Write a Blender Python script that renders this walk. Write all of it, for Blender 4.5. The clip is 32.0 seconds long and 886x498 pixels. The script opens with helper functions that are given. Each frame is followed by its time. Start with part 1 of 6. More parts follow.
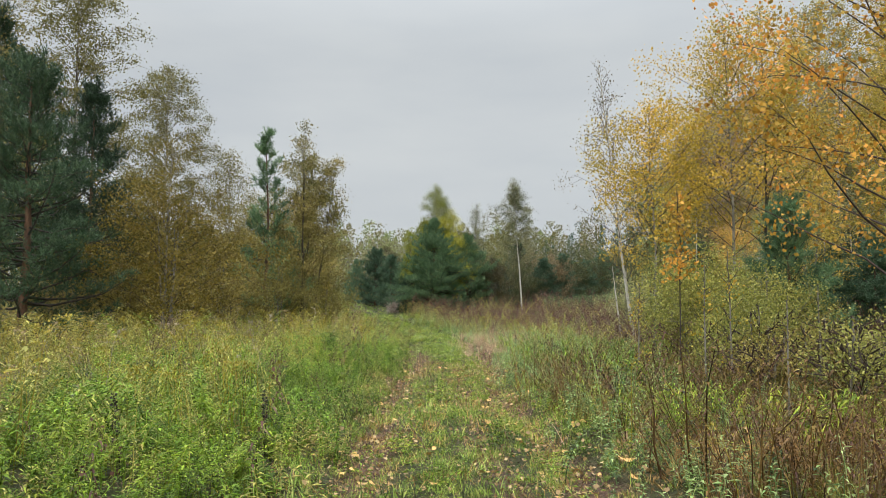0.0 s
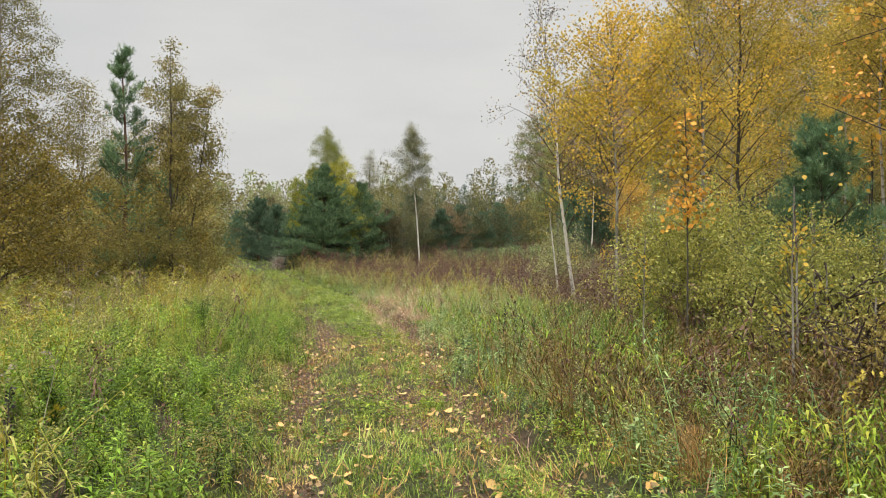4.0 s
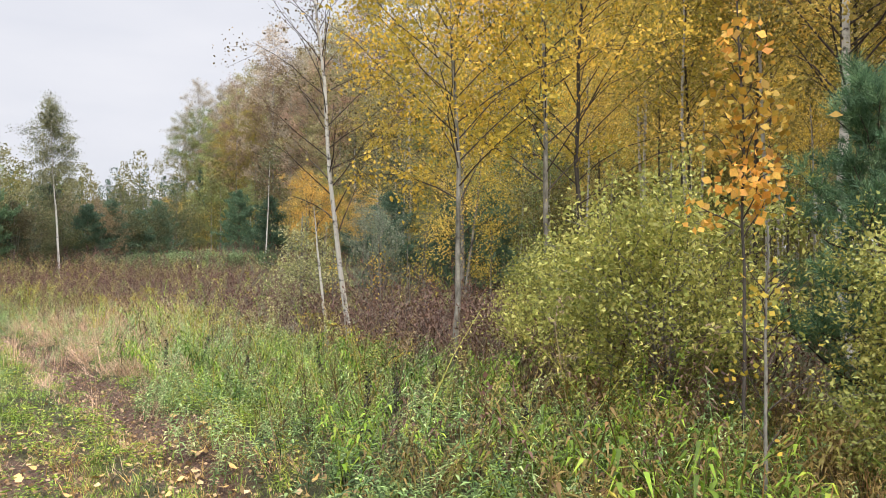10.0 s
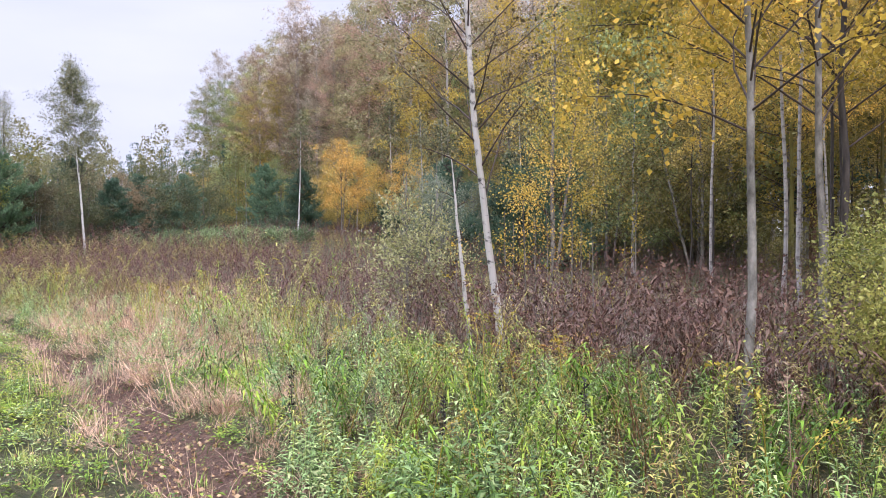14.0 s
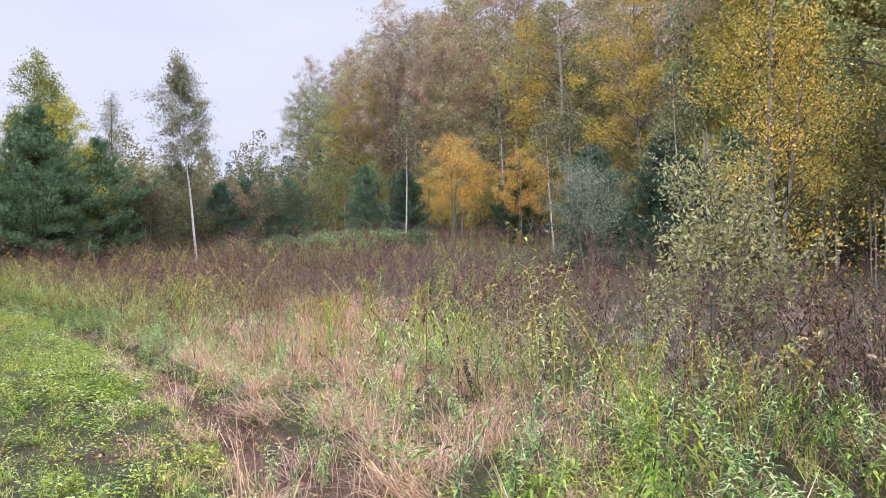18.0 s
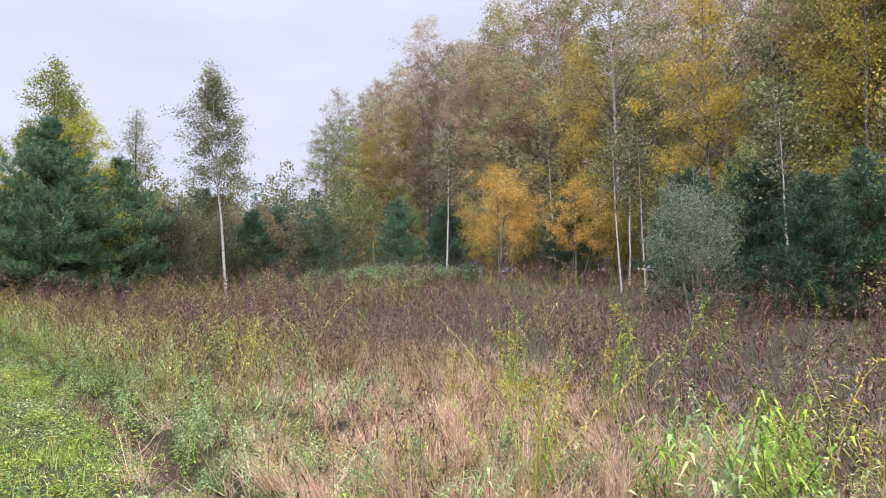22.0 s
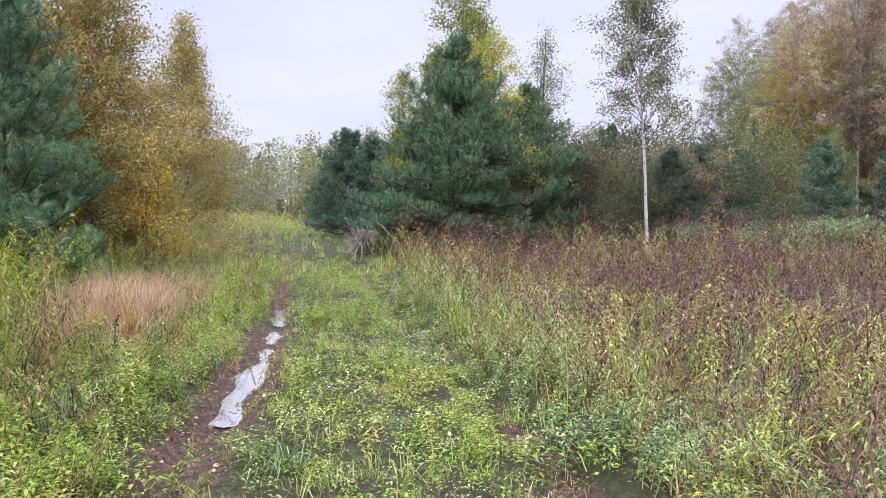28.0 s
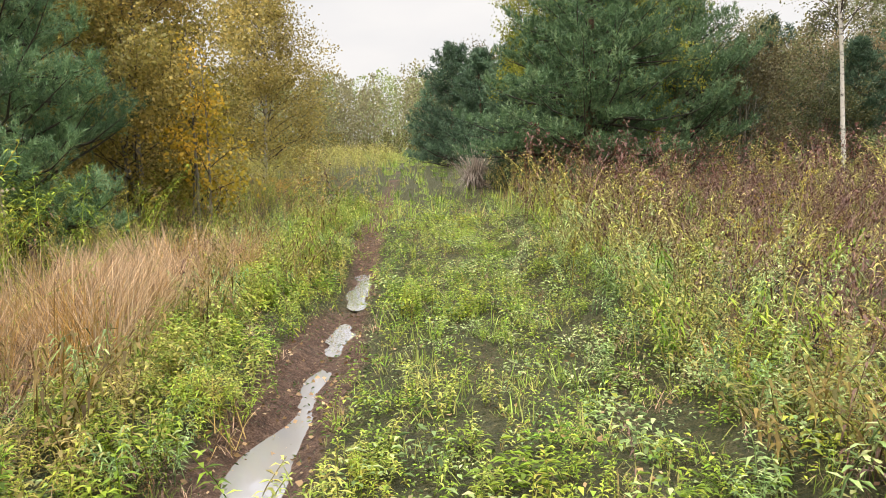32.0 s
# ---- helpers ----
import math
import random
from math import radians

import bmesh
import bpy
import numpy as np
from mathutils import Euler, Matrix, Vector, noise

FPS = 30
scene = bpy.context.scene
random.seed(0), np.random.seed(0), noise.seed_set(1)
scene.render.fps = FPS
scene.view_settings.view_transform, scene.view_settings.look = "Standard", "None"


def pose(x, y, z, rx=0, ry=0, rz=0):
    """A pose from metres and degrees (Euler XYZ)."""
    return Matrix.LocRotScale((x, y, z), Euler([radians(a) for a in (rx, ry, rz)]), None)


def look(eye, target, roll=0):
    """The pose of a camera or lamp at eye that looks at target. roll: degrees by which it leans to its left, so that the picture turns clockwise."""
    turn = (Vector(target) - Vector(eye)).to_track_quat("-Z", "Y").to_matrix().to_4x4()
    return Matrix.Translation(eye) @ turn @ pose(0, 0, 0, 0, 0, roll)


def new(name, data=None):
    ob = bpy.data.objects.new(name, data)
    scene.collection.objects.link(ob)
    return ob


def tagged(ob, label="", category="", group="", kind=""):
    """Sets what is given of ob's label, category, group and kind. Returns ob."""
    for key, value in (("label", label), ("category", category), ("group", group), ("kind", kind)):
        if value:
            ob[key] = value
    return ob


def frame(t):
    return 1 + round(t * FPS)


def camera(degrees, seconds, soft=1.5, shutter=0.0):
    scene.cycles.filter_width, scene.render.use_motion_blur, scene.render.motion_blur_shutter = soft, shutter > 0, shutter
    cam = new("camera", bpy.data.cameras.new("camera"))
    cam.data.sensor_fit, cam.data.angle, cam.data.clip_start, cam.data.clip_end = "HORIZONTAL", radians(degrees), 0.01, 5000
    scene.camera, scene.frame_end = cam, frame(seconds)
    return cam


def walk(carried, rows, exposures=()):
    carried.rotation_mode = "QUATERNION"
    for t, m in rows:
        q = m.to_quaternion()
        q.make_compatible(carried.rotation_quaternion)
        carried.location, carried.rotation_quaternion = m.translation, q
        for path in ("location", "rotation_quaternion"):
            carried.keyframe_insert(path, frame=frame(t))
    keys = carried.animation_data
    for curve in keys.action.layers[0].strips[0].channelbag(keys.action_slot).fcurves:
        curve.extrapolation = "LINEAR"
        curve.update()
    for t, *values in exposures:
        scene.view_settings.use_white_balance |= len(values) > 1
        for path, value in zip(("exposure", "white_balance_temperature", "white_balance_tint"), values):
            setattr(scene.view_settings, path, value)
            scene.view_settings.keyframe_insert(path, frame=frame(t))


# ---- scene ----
PATH = [
    (0, (1.31, -0.09, 1.383), (1.377, 1.904, 1.528), 0.1),
    (0.5, (1.236, 0.389, 1.399), (1.385, 2.379, 1.536), -0.7),
    (1, (1.087, 0.876, 1.382), (1.312, 2.859, 1.513), -0.9),
    (1.5, (1.011, 1.3, 1.4), (1.318, 3.274, 1.501), -0.1),
    (2, (1.029, 1.801, 1.413), (1.36, 3.771, 1.512), 0.8),
    (2.5, (0.95, 2.29, 1.399), (1.288, 4.26, 1.465), 1.4),
    (3, (0.923, 2.807, 1.412), (1.327, 4.766, 1.429), 2.1),
    (3.5, (0.991, 3.343, 1.448), (1.37, 5.307, 1.474), 0.5),
    (5.5, (0.928, 5.632, 1.459), (1.314, 7.595, 1.46), -1.3),
    (6, (0.938, 6.072, 1.485), (1.368, 8.026, 1.495), -0.9),
    (6.5, (1.016, 6.544, 1.503), (1.47, 8.491, 1.542), 0.2),
    (7, (0.982, 6.994, 1.521), (1.62, 8.889, 1.568), 0.0),
    (7.5, (0.972, 7.412, 1.526), (1.779, 9.24, 1.605), 0.4),
    (8, (1.013, 7.942, 1.553), (1.88, 9.741, 1.662), 1.4),
    (8.5, (0.93, 8.431, 1.552), (1.882, 10.185, 1.679), 1.7),
    (9, (0.936, 8.897, 1.541), (1.994, 10.589, 1.678), 0.2),
    (9.5, (0.991, 9.412, 1.548), (2.141, 11.045, 1.649), -0.3),
    (10, (0.968, 9.907, 1.541), (2.169, 11.506, 1.578), 0.2),
    (10.5, (1.017, 10.36, 1.549), (2.247, 11.937, 1.57), -1.9),
    (11, (1.086, 10.878, 1.569), (2.33, 12.444, 1.614), -3.2),
    (11.5, (1.102, 11.429, 1.56), (2.347, 12.994, 1.596), -2.2),
    (12, (1.209, 11.95, 1.533), (2.439, 13.526, 1.526), -2.1),
    (12.5, (1.28, 12.45, 1.562), (2.466, 14.061, 1.574), -1.0),
    (13, (1.281, 12.995, 1.576), (2.472, 14.602, 1.59), 0.5),
    (13.5, (1.366, 13.531, 1.56), (2.553, 15.14, 1.541), -0.3),
    (15.5, (1.521, 15.691, 1.482), (2.613, 17.366, 1.479), 0.9),
    (16, (1.54, 16.271, 1.494), (2.585, 17.976, 1.536), -0.4),
    (16.5, (1.634, 16.891, 1.506), (2.621, 18.629, 1.577), -2.0),
    (17, (1.572, 17.438, 1.494), (2.529, 19.194, 1.536), -1.7),
    (17.5, (1.602, 18.039, 1.459), (2.55, 19.8, 1.457), -2.7),
    (18, (1.667, 18.688, 1.45), (2.649, 20.43, 1.433), -1.7),
    (18.5, (1.628, 19.288, 1.486), (2.621, 21.024, 1.503), -0.7),
    (19, (1.682, 19.906, 1.473), (2.648, 21.656, 1.512), -2.6),
    (19.5, (1.651, 20.422, 1.459), (2.646, 22.155, 1.542), -2.2),
    (20, (1.637, 21.021, 1.466), (2.644, 22.748, 1.547), -1.1),
    (20.5, (1.769, 21.569, 1.468), (2.729, 23.322, 1.528), -2.2),
    (21, (1.823, 22.081, 1.45), (2.854, 23.794, 1.506), -0.8),
    (21.5, (1.912, 22.628, 1.46), (3.016, 24.295, 1.52), -0.5),
    (22, (2.09, 23.216, 1.442), (3.035, 24.977, 1.527), -1.0),
    (22.5, (2.047, 23.717, 1.451), (2.793, 25.571, 1.532), 1.0),
    (23, (2.022, 24.234, 1.425), (2.591, 26.152, 1.45), 0.4),
    (23.5, (1.967, 24.78, 1.433), (2.366, 26.74, 1.448), -1.1),
    (24, (1.727, 25.23, 1.529), (2.132, 27.188, 1.515), 0.1),
    (24.5, (1.66, 25.717, 1.547), (2.094, 27.669, 1.529), -1.0),
    (25, (1.589, 26.22, 1.571), (1.956, 28.186, 1.541), 0.3),
    (25.5, (1.511, 26.797, 1.605), (1.798, 28.774, 1.501), 1.6),
    (27.5, (1.822, 29.263, 1.493), (1.944, 31.258, 1.429), -0.2),
    (28, (1.778, 29.799, 1.501), (1.807, 31.798, 1.453), 1.2),
    (28.5, (1.769, 30.345, 1.481), (1.772, 32.345, 1.46), 0.6),
    (29, (1.726, 30.961, 1.498), (1.635, 32.959, 1.494), 0.5),
    (29.5, (1.545, 31.547, 1.535), (1.406, 33.543, 1.536), 1.2),
    (30, (1.503, 32.115, 1.535), (1.288, 34.102, 1.617), 0.4),
    (30.5, (1.482, 32.687, 1.515), (1.269, 34.674, 1.603), -0.4),
    (31, (1.378, 33.269, 1.535), (1.252, 35.265, 1.531), -0.5),
    (31.5, (1.367, 33.796, 1.492), (1.183, 35.786, 1.414), -1.4),
    (32, (1.305, 34.276, 1.461), (1.044, 36.245, 1.227), -1.3),
]
cam = camera(60.71, 32.0, soft=0.8, shutter=0.06)
EXPOSURES = [(0, -0.16, 6500, 6), (3, -0.04, 7000, 9), (9.4, 0.1, 7050, 8), (10.2, 0.32, 6250, 16), (11.6, 0.37, 5820, 23), (14, 0.4, 5780, 25), (17, 0.25, 5820, 24), (20, 0.26, 5980, 22), (23, 0.19, 5930, 18), (25, 0.18, 5880, 14), (28, 0.35, 5760, 22), (30, 0.28, 6020, 18), (30.8, 0.24, 7100, 10), (31.6, 0.34, 7100, 11), (32, 0.4, 7050, 12)]
walk(cam, [(t, look(eye, target, roll)) for t, eye, target, roll in PATH], EXPOSURES)

# ---- world and sun: an overcast autumn day ----
world = bpy.data.worlds.new("sky")
scene.world = world
world.use_nodes = True
wn, wl = world.node_tree.nodes, world.node_tree.links
bg = wn["Background"]
sky = wn.new("ShaderNodeTexSky")
sky.sky_type, sky.sun_disc = "NISHITA", False
sky.sun_elevation, sky.sun_rotation = radians(37), radians(201)
sky.dust_density, sky.air_density, sky.ozone_density = 4.0, 1.0, 1.0
wtc = wn.new("ShaderNodeTexCoord")
wnoise = wn.new("ShaderNodeTexNoise")
wnoise.inputs["Scale"].default_value, wnoise.inputs["Detail"].default_value = 2.2, 5.0
wmap = wn.new("ShaderNodeMapping")
wmap.inputs["Scale"].default_value = (1, 1, 3.5)
wl.new(wtc.outputs["Generated"], wmap.inputs["Vector"])
wl.new(wmap.outputs["Vector"], wnoise.inputs["Vector"])
wramp = wn.new("ShaderNodeValToRGB")
wramp.color_ramp.elements[0].position, wramp.color_ramp.elements[1].position = 0.3, 0.7
wramp.color_ramp.elements[0].color = (6.1, 6.4, 6.95, 1)
wramp.color_ramp.elements[1].color = (7.5, 7.65, 7.9, 1)
wl.new(wnoise.outputs["Fac"], wramp.inputs["Fac"])
wmix = wn.new("ShaderNodeMix")
wmix.data_type = "RGBA"
wmix.inputs[0].default_value = 0.93
wl.new(sky.outputs["Color"], wmix.inputs[6])
wl.new(wramp.outputs["Color"], wmix.inputs[7])
# Like every overcast sky it is brighter overhead than near the horizon.
wsep, wup = wn.new("ShaderNodeSeparateXYZ"), wn.new("ShaderNodeMapRange")
wup.interpolation_type = "SMOOTHSTEP"
for socket, value in zip(("From Min", "From Max", "To Min", "To Max"), (0.30, 0.95, 1.0, 4.5)):
    wup.inputs[socket].default_value = value
wl.new(wtc.outputs["Generated"], wsep.inputs[0])
wl.new(wsep.outputs["Z"], wup.inputs["Value"])
wscale = wn.new("ShaderNodeVectorMath")
wscale.operation = "SCALE"
wl.new(wmix.outputs[2], wscale.inputs[0])
wl.new(wup.outputs[0], wscale.inputs["Scale"])
wl.new(wscale.outputs[0], bg.inputs["Color"])
bg.inputs["Strength"].default_value = 0.1

sun = new("sun", bpy.data.lights.new("sun", "SUN"))
sun.data.energy, sun.data.angle, sun.data.color = 1.5, radians(24), (1.0, 0.97, 0.92)
sun.matrix_world = look((0, 0, 0), (0.30, 0.76, -0.62))

# ---- materials ----


def node_mat(name):
    m = bpy.data.materials.new(name)
    m.use_nodes = True
    nt = m.node_tree
    return m, nt.nodes, nt.links, nt.nodes["Principled BSDF"]


def leaf_mat(name, colors, rough=0.5, through_light=0.3, tone=0.5, per_object=True, spread_own=0.65):
    """Leaves: the colour differs from leaf to leaf and from plant to plant."""
    m, n, l, b = node_mat(name)
    geo, att, obi = n.new("ShaderNodeNewGeometry"), n.new("ShaderNodeAttribute"), n.new("ShaderNodeObjectInfo")
    att.attribute_name = "tone"
    ramp = n.new("ShaderNodeValToRGB")
    e = ramp.color_ramp.elements
    while len(e) < len(colors):
        e.new(0.5)
    for i, c in enumerate(colors):
        e[i].position, e[i].color = i / (len(colors) - 1), (*c, 1)
    mix = n.new("ShaderNodeMath")
    mix.operation = "MULTIPLY_ADD"
    mix.inputs[1].default_value = 1 - tone
    sub = n.new("ShaderNodeMath")
    sub.operation = "MULTIPLY"
    sub.inputs[1].default_value = tone
    l.new(att.outputs["Fac"], sub.inputs[0])
    l.new(geo.outputs["Random Per Island"], mix.inputs[0])
    l.new(sub.outputs[0], mix.inputs[2])
    l.new(mix.outputs[0], ramp.inputs["Fac"])
    noise_n = n.new("ShaderNodeTexNoise")
    noise_n.inputs["Scale"].default_value = 60
    hsv = n.new("ShaderNodeHueSaturation")
    vary = n.new("ShaderNodeMapRange")
    vary.inputs["To Min"].default_value, vary.inputs["To Max"].default_value = 0.62, 1.38
    l.new(noise_n.outputs["Fac"], vary.inputs["Value"])
    each = n.new("ShaderNodeMapRange")
    each.inputs["To Min"].default_value, each.inputs["To Max"].default_value = 0.62, 1.34
    l.new(obi.outputs["Random"], each.inputs["Value"])
    both = n.new("ShaderNodeMath")
    both.operation = "MULTIPLY"
    l.new(vary.outputs[0], both.inputs[0])
    l.new(each.outputs[0], both.inputs[1])
    hue = n.new("ShaderNodeMapRange")
    hue.inputs["To Min"].default_value, hue.inputs["To Max"].default_value = 0.515, 0.487
    l.new(obi.outputs["Random"], hue.inputs["Value"])
    l.new(hue.outputs[0], hsv.inputs["Hue"])
    # Old and young leaves of one plant differ in depth of colour.
    shift, frac, own, deep = (n.new("ShaderNodeMath") for _ in range(4))
    shift.operation, frac.operation, own.operation, deep.operation = "MULTIPLY", "FRACT", "MULTIPLY_ADD", "MULTIPLY"
    shift.inputs[1].default_value, own.inputs[1].default_value, own.inputs[2].default_value = 37.7, spread_own, 1.02 - 0.5 * spread_own
    l.new(geo.outputs["Random Per Island"], shift.inputs[0])
    l.new(shift.outputs[0], frac.inputs[0])
    l.new(frac.outputs[0], own.inputs[0])
    l.new(own.outputs[0], deep.inputs[0])
    l.new(both.outputs[0] if per_object else vary.outputs[0], deep.inputs[1])
    l.new(deep.outputs[0], hsv.inputs["Value"])
    l.new(ramp.outputs["Color"], hsv.inputs["Color"])
    l.new(hsv.outputs["Color"], b.inputs["Base Color"])
    b.inputs["Roughness"].default_value = rough
    b.inputs["Specular IOR Level"].default_value = 0.28
    if through_light:
        tr, ms = n.new("ShaderNodeBsdfTranslucent"), n.new("ShaderNodeMixShader")
        ms.inputs["Fac"].default_value = through_light
        l.new(hsv.outputs["Color"], tr.inputs["Color"])
        l.new(b.outputs["BSDF"], ms.inputs[1])
        l.new(tr.outputs["BSDF"], ms.inputs[2])
        l.new(ms.outputs["Shader"], n["Material Output"].inputs["Surface"])
    return m


def bark_mat(name, c1, c2, scale=8.0, stretch=(1, 1, 0.25), bump=0.4, bands=False, lo=0.35, hi=0.65):
    m, n, l, b = node_mat(name)
    tc, mp = n.new("ShaderNodeTexCoord"), n.new("ShaderNodeMapping")
    mp.inputs["Scale"].default_value = stretch
    l.new(tc.outputs["Object"], mp.inputs["Vector"])
    t = n.new("ShaderNodeTexNoise")
    t.inputs["Scale"].default_value, t.inputs["Detail"].default_value, t.inputs["Roughness"].default_value = scale, 6, 0.7
    l.new(mp.outputs["Vector"], t.inputs["Vector"])
    r = n.new("ShaderNodeValToRGB")
    r.color_ramp.elements[0].position, r.color_ramp.elements[1].position = lo, hi
    r.color_ramp.elements[0].color, r.color_ramp.elements[1].color = (*c1, 1), (*c2, 1)
    l.new(t.outputs["Fac"], r.inputs["Fac"])
    l.new(r.outputs["Color"], b.inputs["Base Color"])
    bp = n.new("ShaderNodeBump")
    bp.inputs["Strength"].default_value, bp.inputs["Distance"].default_value = bump, 0.02
    l.new(t.outputs["Fac"], bp.inputs["Height"])
    l.new(bp.outputs["Normal"], b.inputs["Normal"])
    b.inputs["Roughness"].default_value = 0.85
    return m


BIRCH = bark_mat("birch_bark", (0.06, 0.055, 0.05), (0.56, 0.53, 0.48), 7.0, (1, 1, 1.5), 0.3, lo=0.36, hi=0.47)
BIRCH_OLD = bark_mat("birch_bark_far", (0.10, 0.09, 0.08), (0.45, 0.42, 0.38), 4.0, (1, 1, 2.0), 0.3, lo=0.35, hi=0.5)
GREY_BARK = bark_mat("grey_bark", (0.07, 0.065, 0.052), (0.34, 0.315, 0.265), 7.0, (1, 1, 0.5), 0.5)
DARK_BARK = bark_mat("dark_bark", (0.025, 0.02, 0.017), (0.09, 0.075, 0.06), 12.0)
TWIG_BARK = bark_mat("twig_bark", (0.03, 0.022, 0.018), (0.10, 0.07, 0.055), 15.0)
PINE_BARK = bark_mat("pine_bark", (0.05, 0.03, 0.02), (0.22, 0.12, 0.07), 9.0)

L_ORANGE = leaf_mat("orange_leaves", [(0.396, 0.15, 0.018), (0.581, 0.29, 0.044), (0.669, 0.405, 0.079), (0.51, 0.361, 0.062)])
L_FLAME = leaf_mat("bright_orange_leaves", [(0.58, 0.31, 0.07), (0.77, 0.45, 0.11), (0.82, 0.52, 0.15), (0.68, 0.46, 0.12)], through_light=0.4, spread_own=0.85)
L_YELLOW = leaf_mat("yellow_leaves", [(0.396, 0.267, 0.034), (0.568, 0.396, 0.052), (0.671, 0.49, 0.086), (0.456, 0.378, 0.06)], through_light=0.5, spread_own=0.8)
L_GOLD = leaf_mat("gold_green_leaves", [(0.269, 0.227, 0.05), (0.479, 0.37, 0.084), (0.605, 0.454, 0.109), (0.361, 0.336, 0.084)], through_light=0.5)
L_BUSH = leaf_mat("willow_leaves", [(0.148, 0.189, 0.041), (0.312, 0.336, 0.082), (0.492, 0.459, 0.131), (0.23, 0.295, 0.074)])
L_BIRCH = leaf_mat("birch_leaves", [(0.069, 0.081, 0.037), (0.15, 0.163, 0.075), (0.3, 0.288, 0.15), (0.112, 0.138, 0.062)])
L_OLIVE = leaf_mat("olive_leaves", [(0.102, 0.102, 0.03), (0.221, 0.2, 0.06), (0.315, 0.255, 0.081), (0.153, 0.17, 0.051)])
L_LIME = leaf_mat("lime_leaves", [(0.19, 0.21, 0.03), (0.35, 0.37, 0.05), (0.48, 0.46, 0.08), (0.27, 0.32, 0.05)], through_light=0.5)
L_ALDER = leaf_mat("alder_leaves", [(0.049, 0.049, 0.01), (0.123, 0.107, 0.018), (0.23, 0.18, 0.033), (0.086, 0.098, 0.018)])
L_TWIGGY = leaf_mat("sparse_birch_leaves", [(0.08, 0.068, 0.036), (0.16, 0.132, 0.064), (0.256, 0.2, 0.104), (0.12, 0.128, 0.056)])
L_PALE_GOLD = leaf_mat("pale_gold_leaves", [(0.36, 0.27, 0.05), (0.58, 0.43, 0.08), (0.7, 0.53, 0.11), (0.43, 0.38, 0.08)], through_light=0.45)
L_WILLOW = leaf_mat("pale_willow_leaves", [(0.2, 0.22, 0.08), (0.36, 0.37, 0.15), (0.5, 0.48, 0.24), (0.28, 0.31, 0.12)])
L_SILVER = leaf_mat("silvery_willow_leaves", [(0.105, 0.133, 0.077), (0.182, 0.224, 0.133), (0.28, 0.315, 0.224), (0.154, 0.189, 0.105)])
L_THICKET = leaf_mat("thicket_leaves", [(0.05, 0.07, 0.035), (0.1, 0.125, 0.055), (0.2, 0.19, 0.08), (0.085, 0.11, 0.055)])
L_BRAMBLE = leaf_mat("bramble_leaves", [(0.07, 0.115, 0.045), (0.135, 0.205, 0.085), (0.24, 0.31, 0.14), (0.1, 0.15, 0.06)])
L_GREEN = leaf_mat("green_leaves", [(0.17, 0.22, 0.08), (0.3, 0.36, 0.13), (0.41, 0.43, 0.16), (0.21, 0.28, 0.12)])
L_WOOD = leaf_mat("wood_edge_leaves", [(0.2, 0.194, 0.092), (0.359, 0.334, 0.154), (0.496, 0.42, 0.216), (0.253, 0.292, 0.139)])
L_RUSSET = leaf_mat("russet_crown", [(0.184, 0.123, 0.084), (0.334, 0.223, 0.143), (0.438, 0.306, 0.202), (0.253, 0.2, 0.118)])
L_BROWN = leaf_mat("brown_crown", [(0.297, 0.231, 0.154), (0.462, 0.38, 0.264), (0.55, 0.462, 0.341), (0.385, 0.33, 0.22)])
L_RUST = leaf_mat("rusty_leaves", [(0.165, 0.14, 0.045), (0.32, 0.262, 0.074), (0.43, 0.345, 0.1), (0.205, 0.215, 0.074)])
L_DARK = leaf_mat("dark_birch_leaves", [(0.05, 0.04, 0.025), (0.12, 0.09, 0.042), (0.25, 0.18, 0.065), (0.09, 0.085, 0.038)])
# Greyed leaf colour: the haze over the skyline woods is put into it.
L_FAR_HAZY = leaf_mat("hazy_distant_leaves", [(0.158, 0.158, 0.079), (0.238, 0.223, 0.115), (0.295, 0.266, 0.144), (0.194, 0.209, 0.108)])
L_NEEDLE = leaf_mat("pine_needles", [(0.038, 0.085, 0.042), (0.1, 0.185, 0.085), (0.2, 0.31, 0.15), (0.33, 0.43, 0.22)], through_light=0.15, tone=0.7)
L_NEEDLE_PALE = leaf_mat("young_pine_needles", [(0.048, 0.108, 0.054), (0.108, 0.204, 0.102), (0.192, 0.312, 0.156), (0.288, 0.408, 0.216)], through_light=0.15, tone=0.7)
# A darker needle colour, for three pines left of the track.
L_NEEDLE_DARK = leaf_mat("dark_pine_needles", [(0.012, 0.034, 0.015), (0.034, 0.07, 0.034), (0.07, 0.12, 0.06), (0.12, 0.18, 0.09)], through_light=0.1, tone=0.7)
L_SPRUCE = leaf_mat("dark_needles", [(0.031, 0.073, 0.041), (0.069, 0.131, 0.075), (0.119, 0.194, 0.11), (0.175, 0.25, 0.15)], through_light=0.1, tone=0.7)
H_GREEN = leaf_mat("fresh_weed", [(0.019, 0.034, 0.004), (0.085, 0.152, 0.014), (0.217, 0.353, 0.034), (0.41, 0.49, 0.063), (0.314, 0.214, 0.052)], spread_own=0.95, tone=0.6, per_object=False)
H_COOL = leaf_mat("cool_green_weed", [(0.031, 0.056, 0.019), (0.119, 0.195, 0.062), (0.302, 0.433, 0.148), (0.513, 0.581, 0.251), (0.342, 0.266, 0.123)], spread_own=0.95, tone=0.5, per_object=False)
H_FRESH = leaf_mat("lush_weed", [(0.059, 0.086, 0.013), (0.19, 0.264, 0.042), (0.397, 0.476, 0.09), (0.516, 0.496, 0.129), (0.347, 0.256, 0.074)], spread_own=0.95, tone=0.5, per_object=False)
